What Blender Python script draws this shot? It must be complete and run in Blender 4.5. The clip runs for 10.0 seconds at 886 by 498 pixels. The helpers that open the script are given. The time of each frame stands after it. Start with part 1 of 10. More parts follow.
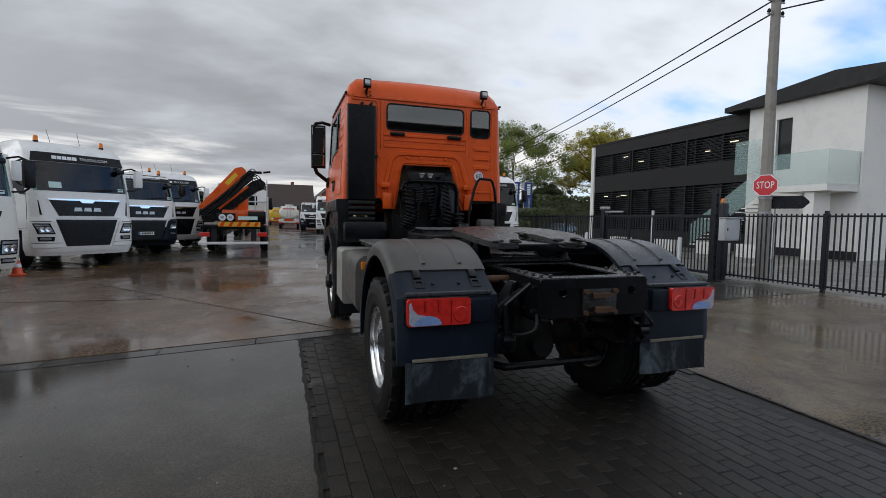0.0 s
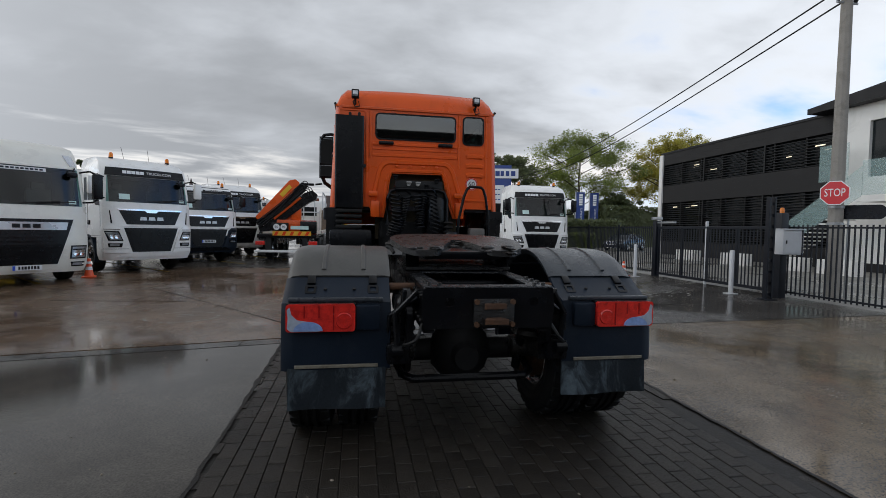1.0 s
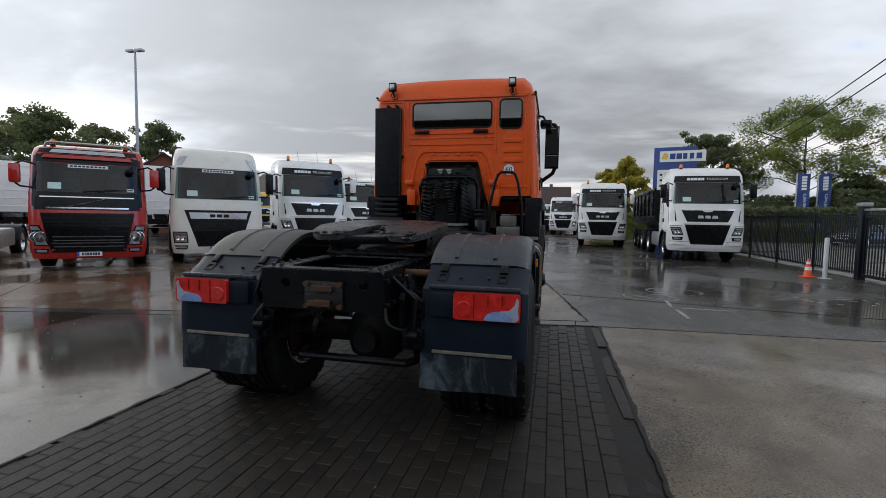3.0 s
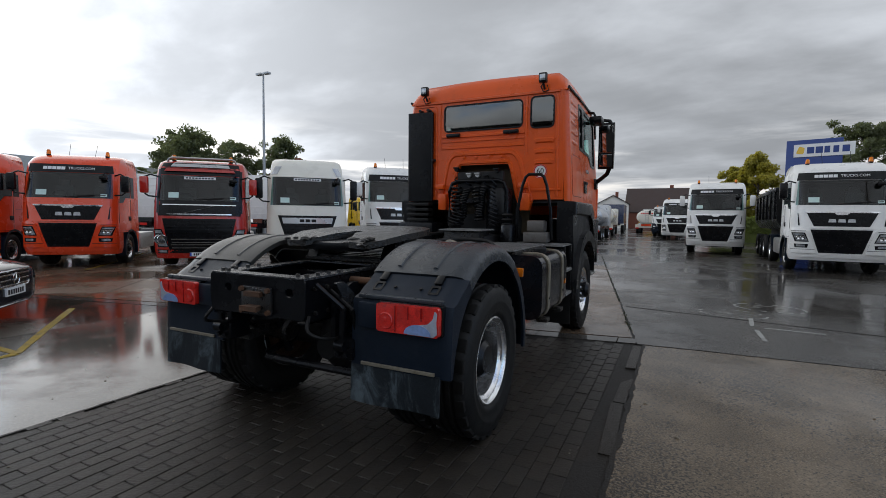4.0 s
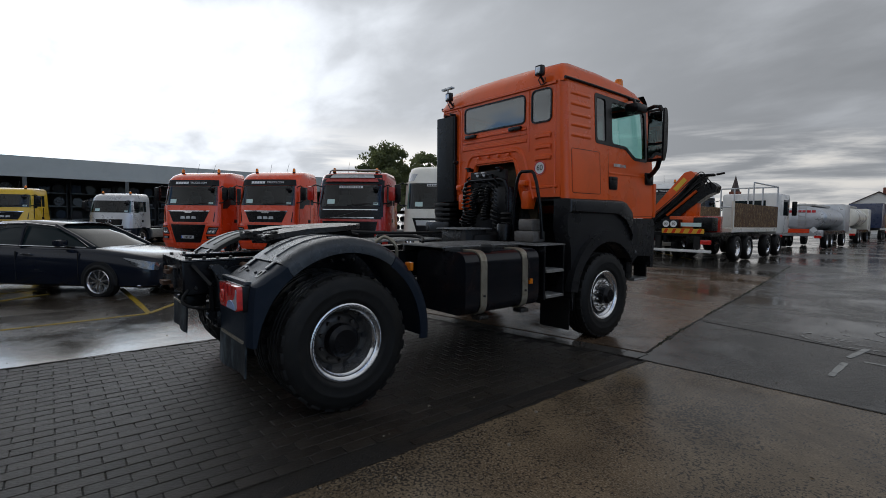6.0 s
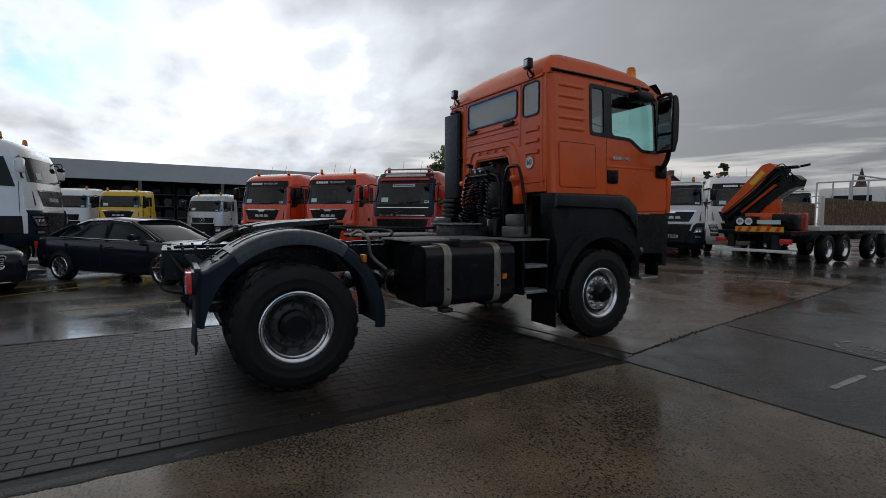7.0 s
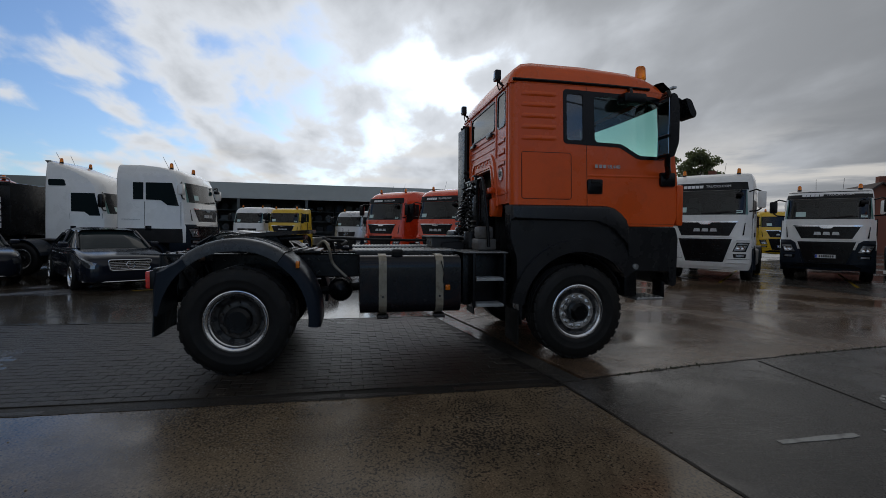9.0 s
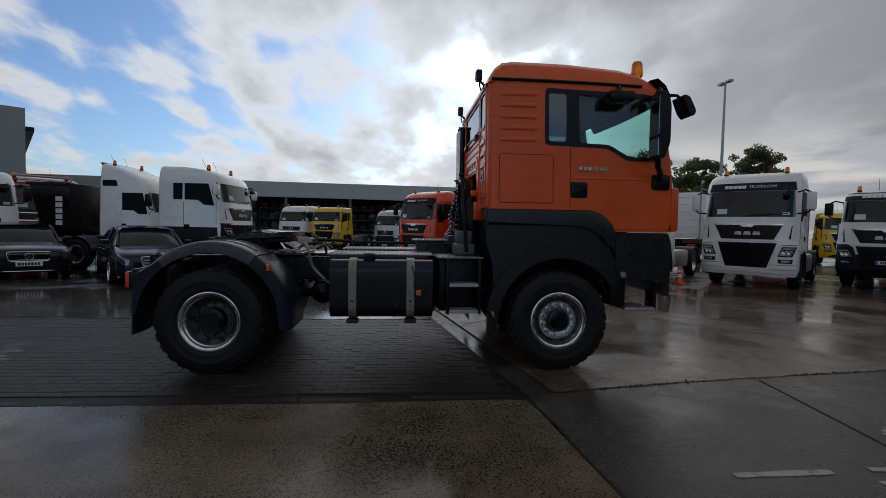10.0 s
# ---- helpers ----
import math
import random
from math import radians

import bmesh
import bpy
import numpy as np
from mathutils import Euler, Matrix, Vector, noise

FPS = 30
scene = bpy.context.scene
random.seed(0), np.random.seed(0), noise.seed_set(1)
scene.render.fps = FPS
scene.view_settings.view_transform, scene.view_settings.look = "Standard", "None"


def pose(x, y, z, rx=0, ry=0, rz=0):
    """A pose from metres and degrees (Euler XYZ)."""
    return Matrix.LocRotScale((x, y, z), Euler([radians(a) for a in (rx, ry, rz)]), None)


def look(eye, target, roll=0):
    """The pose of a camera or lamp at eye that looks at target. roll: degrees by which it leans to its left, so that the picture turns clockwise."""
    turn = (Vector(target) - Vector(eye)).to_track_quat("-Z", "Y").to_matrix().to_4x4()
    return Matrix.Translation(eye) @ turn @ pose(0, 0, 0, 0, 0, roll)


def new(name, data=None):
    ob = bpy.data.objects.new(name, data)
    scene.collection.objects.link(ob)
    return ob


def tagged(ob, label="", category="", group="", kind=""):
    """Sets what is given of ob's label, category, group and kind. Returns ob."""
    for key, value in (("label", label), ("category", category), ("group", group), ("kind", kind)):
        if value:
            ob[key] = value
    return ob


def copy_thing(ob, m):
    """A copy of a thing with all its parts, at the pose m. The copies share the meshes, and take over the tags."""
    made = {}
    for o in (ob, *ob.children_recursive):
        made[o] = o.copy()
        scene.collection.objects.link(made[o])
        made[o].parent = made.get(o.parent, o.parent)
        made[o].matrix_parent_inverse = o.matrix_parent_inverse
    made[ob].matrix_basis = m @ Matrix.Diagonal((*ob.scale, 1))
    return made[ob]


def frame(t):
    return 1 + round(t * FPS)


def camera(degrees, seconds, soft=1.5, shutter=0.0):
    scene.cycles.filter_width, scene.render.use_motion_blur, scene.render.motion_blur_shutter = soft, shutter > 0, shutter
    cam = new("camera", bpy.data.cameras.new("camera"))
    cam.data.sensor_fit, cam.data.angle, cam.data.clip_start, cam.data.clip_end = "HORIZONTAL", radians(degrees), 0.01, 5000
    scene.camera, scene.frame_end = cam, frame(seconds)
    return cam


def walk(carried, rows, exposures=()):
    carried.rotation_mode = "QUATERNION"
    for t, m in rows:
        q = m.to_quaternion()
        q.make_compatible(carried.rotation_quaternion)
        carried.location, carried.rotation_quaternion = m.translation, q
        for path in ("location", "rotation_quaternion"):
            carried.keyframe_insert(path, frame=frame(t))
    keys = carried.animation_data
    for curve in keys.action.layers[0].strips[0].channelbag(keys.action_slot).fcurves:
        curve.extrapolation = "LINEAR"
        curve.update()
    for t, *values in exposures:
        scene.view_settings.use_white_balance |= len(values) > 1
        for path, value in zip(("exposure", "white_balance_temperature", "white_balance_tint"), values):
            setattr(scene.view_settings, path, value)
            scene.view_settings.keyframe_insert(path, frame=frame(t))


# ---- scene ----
cam = camera(86.2, 10.0, 0.75)
PATH = [
    (0, (-1.899, -3.503, 1.488), (-1.253, -1.614, 1.361), 0.8),
    (0.5, (-1.353, -3.605, 1.472), (-0.847, -1.673, 1.379), 0.9),
    (1, (-0.78, -3.696, 1.468), (-0.426, -1.73, 1.384), 1.1),
    (1.5, (-0.239, -3.73, 1.449), (-0.05, -1.742, 1.347), 1.1),
    (2, (0.306, -3.705, 1.447), (0.304, -1.709, 1.324), 1.1),
    (2.5, (0.841, -3.712, 1.46), (0.634, -1.727, 1.332), 1.1),
    (3, (1.361, -3.599, 1.462), (0.915, -1.654, 1.325), 1.0),
    (3.2, (1.549, -3.539, 1.469), (1.011, -1.618, 1.334), 1.0),
    (4.3, (2.643, -2.904, 1.496), (1.638, -1.179, 1.37), 0.8),
    (4.5, (2.851, -2.813, 1.495), (1.767, -1.137, 1.371), 0.8),
    (5, (3.383, -2.541, 1.512), (2.113, -1.0, 1.404), 0.7),
    (5.5, (3.925, -2.175, 1.496), (2.514, -0.762, 1.389), 0.7),
    (5.7, (4.147, -1.993, 1.479), (2.683, -0.636, 1.368), 0.7),
    (6.8, (5.04, -1.096, 1.443), (3.347, -0.04, 1.305), 0.6),
    (7, (5.175, -0.894, 1.436), (3.444, 0.099, 1.305), 0.6),
    (7.5, (5.488, -0.404, 1.461), (3.673, 0.43, 1.358), 0.6),
    (8, (5.709, 0.098, 1.475), (3.833, 0.784, 1.377), 0.7),
    (8.5, (5.991, 0.594, 1.463), (4.064, 1.122, 1.372), 0.8),
    (9, (6.096, 1.088, 1.425), (4.135, 1.47, 1.351), 0.9),
    (9.5, (6.145, 1.572, 1.457), (4.164, 1.836, 1.379), 1.1),
    (10, (6.11, 1.893, 1.502), (4.119, 2.071, 1.418), 1.4),
]
walk(cam, [(t, look(eye, target, roll)) for t, eye, target, roll in PATH],
     exposures=[(0, 0.18), (1.5, 0.18), (2.5, 0.24), (3.2, 0.24), (4.5, 0.06), (5.5, -0.18), (7.0, -0.58), (8.5, -0.9), (10, -0.97)])


# ---- world and light ----
SUN_DIR = Vector((-0.88, 0.22, 0.42)).normalized()


def build_world():
    w = bpy.data.worlds.new("yard_sky")
    scene.world = w
    w.use_nodes = True
    nt = w.node_tree
    nt.nodes.clear()
    N = lambda k, **kw: node(nt, k, **kw)
    L = nt.links.new
    tc = N("ShaderNodeTexCoord")
    sep = N("ShaderNodeSeparateXYZ")
    L(tc.outputs["Generated"], sep.inputs[0])
    zc = mth(nt, "ADD", mth(nt, "MAXIMUM", sep.outputs["Z"], 0.0), 0.26)
    com = N("ShaderNodeCombineXYZ")
    L(mth(nt, "DIVIDE", sep.outputs["X"], zc), com.inputs[0])
    L(mth(nt, "DIVIDE", sep.outputs["Y"], zc), com.inputs[1])
    turn = N("ShaderNodeMapping")
    turn.inputs["Rotation"].default_value, turn.inputs["Scale"].default_value = (0, 0, radians(35)), (1.0, 1.55, 1.0)
    L(com.outputs[0], turn.inputs[0])
    n1 = N("ShaderNodeTexNoise", Scale=0.8, Detail=7.0, Roughness=0.5, Distortion=0.15)
    n2 = N("ShaderNodeTexNoise", Scale=3.3, Detail=8.0, Roughness=0.52, Distortion=0.2)
    L(turn.outputs[0], n1.inputs["Vector"])
    L(turn.outputs[0], n2.inputs["Vector"])
    # closeness to the hidden sun
    dot = N("ShaderNodeVectorMath", operation="DOT_PRODUCT")
    L(tc.outputs["Generated"], dot.inputs[0])
    dot.inputs[1].default_value = SUN_DIR
    high = N("ShaderNodeMapRange", interpolation_type="SMOOTHSTEP")
    L(sep.outputs["Z"], high.inputs["Value"])
    high.inputs["From Min"].default_value, high.inputs["From Max"].default_value = 0.34, 0.6
    near = mth(nt, "MULTIPLY", mth(nt, "POWER", mth(nt, "MAXIMUM", dot.outputs["Value"], 0.0), 2.8), mth(nt, "MULTIPLY_ADD", high.outputs[0], -0.85, 1.0))
    # open sky in the south-west, thick grey cloud in the north
    gap = N("ShaderNodeVectorMath", operation="DOT_PRODUCT")
    L(tc.outputs["Generated"], gap.inputs[0])
    gap.inputs[1].default_value = (-0.88, -0.47, 0.0)
    gap_w = mth(nt, "POWER", mth(nt, "MAXIMUM", gap.outputs["Value"], 0.0), 1.5)
    nw = N("ShaderNodeVectorMath", operation="DOT_PRODUCT")
    L(tc.outputs["Generated"], nw.inputs[0])
    nw.inputs[1].default_value = (-0.4, 0.917, 0.0)
    north = mth(nt, "MULTIPLY_ADD", mth(nt, "POWER", mth(nt, "MAXIMUM", nw.outputs["Value"], 0.0), 2.5), 0.17, 0.035)
    east = mth(nt, "MULTIPLY", mth(nt, "MAXIMUM", sep.outputs["X"], 0.0), -0.2)
    side = mth(nt, "ADD", mth(nt, "MULTIPLY_ADD", gap_w, -0.12, north), east)
    big = mth(nt, "MULTIPLY", mth(nt, "SUBTRACT", n1.outputs["Fac"], 0.5), mth(nt, "MULTIPLY_ADD", gap_w, 0.45, 0.75))
    small = mth(nt, "MULTIPLY", mth(nt, "SUBTRACT", n2.outputs["Fac"], 0.5), mth(nt, "MULTIPLY_ADD", gap_w, 0.62, 0.24))
    dens = mth(nt, "ADD", mth(nt, "ADD", big, small), mth(nt, "ADD", mth(nt, "MULTIPLY_ADD", high.outputs[0], mth(nt, "MULTIPLY_ADD", sep.outputs["X"], -0.16, 0.12), side), 0.62))
    cover = N("ShaderNodeMapRange", interpolation_type="SMOOTHSTEP")
    L(dens, cover.inputs["Value"])
    cover.inputs["From Min"].default_value, cover.inputs["From Max"].default_value = 0.37, 0.57
    thick = N("ShaderNodeMapRange", interpolation_type="SMOOTHSTEP")
    L(dens, thick.inputs["Value"])
    thick.inputs["From Min"].default_value, thick.inputs["From Max"].default_value = 0.5, 0.86
    bright = mth(nt, "MULTIPLY_ADD", mth(nt, "MAXIMUM", sep.outputs["X"], 0.0), 0.36, 0.7)
    lit = mth(nt, "MULTIPLY_ADD", near, 0.56, mth(nt, "MULTIPLY_ADD", gap_w, 0.66, bright))
    dark = mth(nt, "MULTIPLY_ADD", near, 0.42, mth(nt, "MULTIPLY_ADD", gap_w, 0.42, 0.33))
    level = N("ShaderNodeMix")
    L(thick.outputs[0], level.inputs[0]), L(lit, level.inputs[2]), L(dark, level.inputs[3])
    # bright streaks under the cloud base, low over the horizon
    flat = N("ShaderNodeMapping")
    flat.inputs["Scale"].default_value = (1.3, 1.3, 11.0)
    L(tc.outputs["Generated"], flat.inputs[0])
    n3 = N("ShaderNodeTexNoise", Scale=2.1, Detail=7.0, Roughness=0.55, Distortion=0.3)
    L(flat.outputs[0], n3.inputs["Vector"])
    streak = N("ShaderNodeMapRange", interpolation_type="SMOOTHSTEP")
    L(n3.outputs["Fac"], streak.inputs["Value"])
    streak.inputs["From Min"].default_value, streak.inputs["From Max"].default_value = 0.44, 0.62
    fall = N("ShaderNodeMapRange", interpolation_type="SMOOTHSTEP")
    L(sep.outputs["Z"], fall.inputs["Value"])
    fall.inputs["From Min"].default_value, fall.inputs["From Max"].default_value = 0.1, 0.22
    fall.inputs["To Min"].default_value, fall.inputs["To Max"].default_value = 0.9, 0.0
    band = mth(nt, "MULTIPLY", streak.outputs[0], fall.outputs[0])
    full = N("ShaderNodeMix")
    L(band, full.inputs[0]), L(level.outputs[0], full.inputs[2]), L(mth(nt, "MULTIPLY_ADD", near, 0.7, 0.95), full.inputs[3])
    tone = N("ShaderNodeMix", data_type="RGBA")
    L(band, tone.inputs[0])
    tone.inputs[6].default_value, tone.inputs[7].default_value = (0.915, 0.965, 1.04, 1), (1.02, 0.985, 0.93, 1)
    tint = N("ShaderNodeMix", data_type="RGBA", blend_type="MULTIPLY")
    tint.inputs[0].default_value = 1.0
    L(full.outputs[0], tint.inputs[6]), L(tone.outputs[2], tint.inputs[7])
    sky = N("ShaderNodeTexSky", sky_type="NISHITA", sun_disc=False, sun_elevation=radians(25), sun_rotation=math.atan2(SUN_DIR.x, SUN_DIR.y))
    blue = N("ShaderNodeMix", data_type="RGBA", blend_type="MULTIPLY")
    blue.inputs[0].default_value = 1.0
    L(sky.outputs[0], blue.inputs[6])
    blue.inputs[7].default_value = (0.13, 0.175, 0.24, 1)
    mix = N("ShaderNodeMix", data_type="RGBA")
    L(cover.outputs[0], mix.inputs[0]), L(blue.outputs[2], mix.inputs[6]), L(tint.outputs[2], mix.inputs[7])
    bg = N("ShaderNodeBackground", Strength=0.92)
    L(mix.outputs[2], bg.inputs[0])
    L(bg.outputs[0], N("ShaderNodeOutputWorld").inputs[0])


def node(nt, kind, **kw):
    n = nt.nodes.new(kind)
    for k, v in kw.items():
        if k in n.inputs:
            n.inputs[k].default_value = v
    if "operation" in kw:
        n.operation = kw["operation"]
    if "data_type" in kw:
        n.data_type = kw["data_type"]
    if "blend_type" in kw:
        n.blend_type = kw["blend_type"]
    if "interpolation_type" in kw:
        n.interpolation_type = kw["interpolation_type"]
    if "sky_type" in kw:
        n.sky_type, n.sun_disc = kw["sky_type"], kw["sun_disc"]
        n.sun_elevation, n.sun_rotation = kw["sun_elevation"], kw["sun_rotation"]
    return n


def mth(nt, op, a, b=0.0, c=0.0):
    n = nt.nodes.new("ShaderNodeMath")
    n.operation = op
    for i, v in enumerate((a, b, c)):
        if isinstance(v, (int, float)):
            n.inputs[i].default_value = v
        else:
            nt.links.new(v, n.inputs[i])
    return n.outputs[0]


build_world()
sun = new("sun", bpy.data.lights.new("sun", "SUN"))
sun.data.energy, sun.data.angle, sun.data.color = 0.5, radians(60), (1.0, 0.95, 0.87)
sun.matrix_world = look(SUN_DIR * 60, (0, 0, 0))


# ---- materials ----
def mat(name, col, rough=0.5, metal=0.0, var=0.12, scale=2.0, fine=45.0, bump=0.05, coat=0.0, dirt=None, dirt_amount=0.0, rvar=0.12, ior=1.5, stretch=None):
    """A surface with broad and fine variation of tone, gloss and relief, and stains of the colour dirt."""
    m = bpy.data.materials.new(name)
    m.use_nodes = True
    nt = m.node_tree
    L = nt.links.new
    b = nt.nodes["Principled BSDF"]
    b.inputs["Metallic"].default_value, b.inputs["IOR"].default_value = metal, ior
    b.inputs["Coat Weight"].default_value, b.inputs["Coat Roughness"].default_value = coat, 0.06
    tc = node(nt, "ShaderNodeTexCoord")
    n1 = node(nt, "ShaderNodeTexNoise", Scale=scale, Detail=6.0, Roughness=0.6)
    n2 = node(nt, "ShaderNodeTexNoise", Scale=fine, Detail=4.0, Roughness=0.6)
    L(tc.outputs["Object"], n1.inputs["Vector"]), L(tc.outputs["Object"], n2.inputs["Vector"])
    tone = mth(nt, "ADD", mth(nt, "MULTIPLY", n1.outputs["Fac"], 0.6), mth(nt, "MULTIPLY", n2.outputs["Fac"], 0.4))
    mr = node(nt, "ShaderNodeMapRange")
    L(tone, mr.inputs["Value"])
    mr.inputs["From Min"].default_value, mr.inputs["From Max"].default_value = 0.3, 0.7
    mr.inputs["To Min"].default_value, mr.inputs["To Max"].default_value = 1 - var, 1 + var
    mul = node(nt, "ShaderNodeMix", data_type="RGBA", blend_type="MULTIPLY")
    mul.inputs[0].default_value = 1.0
    mul.inputs[6].default_value = (*col, 1)
    L(mr.outputs[0], mul.inputs[7])
    out = mul.outputs[2]
    if dirt:
        n3 = node(nt, "ShaderNodeTexNoise", Scale=scale * 1.7, Detail=8.0, Roughness=0.7, Distortion=0.6)
        if stretch:
            sm = node(nt, "ShaderNodeMapping")
            sm.inputs["Scale"].default_value = stretch
            L(tc.outputs["Object"], sm.inputs[0]), L(sm.outputs[0], n3.inputs["Vector"])
        else:
            L(tc.outputs["Object"], n3.inputs["Vector"])
        ms = node(nt, "ShaderNodeMapRange", interpolation_type="SMOOTHSTEP")
        L(n3.outputs["Fac"], ms.inputs["Value"])
        ms.inputs["From Min"].default_value, ms.inputs["From Max"].default_value = 0.46, 0.7
        ms.inputs["To Max"].default_value = dirt_amount
        md = node(nt, "ShaderNodeMix", data_type="RGBA")
        L(ms.outputs[0], md.inputs[0]), L(out, md.inputs[6])
        md.inputs[7].default_value = (*dirt, 1)
        out = md.outputs[2]
    L(out, b.inputs["Base Color"])
    rr = node(nt, "ShaderNodeMapRange")
    L(n1.outputs["Fac"], rr.inputs["Value"])
    rr.inputs["From Min"].default_value, rr.inputs["From Max"].default_value = 0.3, 0.7
    rr.inputs["To Min"].default_value, rr.inputs["To Max"].default_value = max(rough - rvar, 0.02), min(rough + rvar, 1)
    L(rr.outputs[0], b.inputs["Roughness"])
    if bump:
        bp = node(nt, "ShaderNodeBump", Strength=bump, Distance=0.02)
        L(n2.outputs["Fac"], bp.inputs["Height"])
        L(bp.outputs[0], b.inputs["Normal"])
    return m


def wet_ground(name, col, wet_rough, dry_rough, puddle, stone=0.06, stain=(0.03, 0.022, 0.015), stain_amount=0.5, fine=140.0, relief=0.25, specks=0.0, ior=1.4, dist=0.01, grain=0.45, pieces=0.0):
    """Rain-wet paving: shallow water in broad patches, stones showing, brown stains."""
    m = bpy.data.materials.new(name)
    m.use_nodes = True
    nt = m.node_tree
    L = nt.links.new
    b = nt.nodes["Principled BSDF"]
    tc = node(nt, "ShaderNodeTexCoord")
    geo = tc.outputs["Object"]
    big = node(nt, "ShaderNodeTexNoise", Scale=0.32, Detail=5.0, Roughness=0.55, Distortion=0.4)
    mid = node(nt, "ShaderNodeTexNoise", Scale=1.7, Detail=7.0, Roughness=0.65)
    tiny = node(nt, "ShaderNodeTexNoise", Scale=fine, Detail=3.0, Roughness=0.7)
    blot = node(nt, "ShaderNodeTexNoise", Scale=0.9, Detail=9.0, Roughness=0.7, Distortion=0.8)
    for n in (big, mid, tiny, blot):
        L(geo, n.inputs["Vector"])
    mr = node(nt, "ShaderNodeMapRange")
    L(tiny.outputs["Fac"], mr.inputs["Value"])
    mr.inputs["From Min"].default_value, mr.inputs["From Max"].default_value = 0.34, 0.66
    mr.inputs["To Min"].default_value, mr.inputs["To Max"].default_value = 1 - grain, 1 + grain
    broad = node(nt, "ShaderNodeMapRange")
    L(mid.outputs["Fac"], broad.inputs["Value"])
    broad.inputs["From Min"].default_value, broad.inputs["From Max"].default_value = 0.32, 0.68
    broad.inputs["To Min"].default_value, broad.inputs["To Max"].default_value = 0.68, 1.32
    shade = mth(nt, "MULTIPLY", mr.outputs[0], broad.outputs[0])
    if pieces:
        info = node(nt, "ShaderNodeObjectInfo")
        isl = node(nt, "ShaderNodeNewGeometry")
        own = mth(nt, "FRACT", mth(nt, "ADD", info.outputs["Random"], isl.outputs["Random Per Island"]))
        shade = mth(nt, "MULTIPLY", shade, mth(nt, "MULTIPLY_ADD", own, pieces, 1 - pieces / 2))
    mul = node(nt, "ShaderNodeMix", data_type="RGBA", blend_type="MULTIPLY")
    mul.inputs[0].default_value = 1.0
    mul.inputs[6].default_value = (*col, 1)
    L(shade, mul.inputs[7])
    st = node(nt, "ShaderNodeMapRange", interpolation_type="SMOOTHSTEP")
    L(blot.outputs["Fac"], st.inputs["Value"])
    st.inputs["From Min"].default_value, st.inputs["From Max"].default_value = 0.5, 0.68
    st.inputs["To Max"].default_value = stain_amount
    md = node(nt, "ShaderNodeMix", data_type="RGBA")
    L(st.outputs[0], md.inputs[0]), L(mul.outputs[2], md.inputs[6])
    md.inputs[7].default_value = (*stain, 1)
    col_out = md.outputs[2]
    if specks:
        vo = node(nt, "ShaderNodeTexNoise", Scale=55.0, Detail=2.0, Roughness=0.5)
        pa = node(nt, "ShaderNodeTexNoise", Scale=0.75, Detail=4.0, Roughness=0.6)
        L(geo, vo.inputs["Vector"]), L(geo, pa.inputs["Vector"])
        sp = node(nt, "ShaderNodeMapRange", interpolation_type="SMOOTHSTEP")
        L(mth(nt, "ADD", vo.outputs["Fac"], mth(nt, "MULTIPLY", pa.outputs["Fac"], 0.5)), sp.inputs["Value"])
        sp.inputs["From Min"].default_value, sp.inputs["From Max"].default_value = 0.808, 0.85
        sp.inputs["To Max"].default_value = specks
        ms = node(nt, "ShaderNodeMix", data_type="RGBA")
        L(sp.outputs[0], ms.inputs[0]), L(col_out, ms.inputs[6])
        ms.inputs[7].default_value = (0.02, 0.019, 0.018, 1)
        col_out = ms.outputs[2]
    L(col_out, b.inputs["Base Color"])
    pud = node(nt, "ShaderNodeMapRange", interpolation_type="SMOOTHSTEP")
    L(mth(nt, "ADD", big.outputs["Fac"], mth(nt, "MULTIPLY", mid.outputs["Fac"], 0.25)), pud.inputs["Value"])
    pud.inputs["From Min"].default_value, pud.inputs["From Max"].default_value = puddle - 0.1, puddle + 0.1
    ro = node(nt, "ShaderNodeMix")
    L(pud.outputs[0], ro.inputs[0])
    ro.inputs[2].default_value, ro.inputs[3].default_value = dry_rough, wet_rough
    L(mth(nt, "MULTIPLY", ro.outputs[0], mth(nt, "MULTIPLY_ADD", tiny.outputs["Fac"], 1.2, 0.4)), b.inputs["Roughness"])
    b.inputs["IOR"].default_value = ior
    bp = node(nt, "ShaderNodeBump", Distance=dist)
    L(mth(nt, "ADD", tiny.outputs["Fac"], mth(nt, "MULTIPLY", mid.outputs["Fac"], 1.5)), bp.inputs["Height"])
    inv = mth(nt, "MULTIPLY", mth(nt, "SUBTRACT", 1.0, pud.outputs[0]), relief)
    L(mth(nt, "ADD", inv, stone * 0.2), bp.inputs["Strength"])
    L(bp.outputs[0], b.inputs["Normal"])
    return m


def glass(name, tint, alpha, rough=0.02):
    """Dark tinted vehicle glass: glossy, partly see-through."""
    m = bpy.data.materials.new(name)
    m.use_nodes = True
    b = m.node_tree.nodes["Principled BSDF"]
    b.inputs["Base Color"].default_value = (*tint, 1)
    b.inputs["Roughness"].default_value = rough
    b.inputs["Alpha"].default_value = alpha
    b.inputs["IOR"].default_value = 1.24
    return m


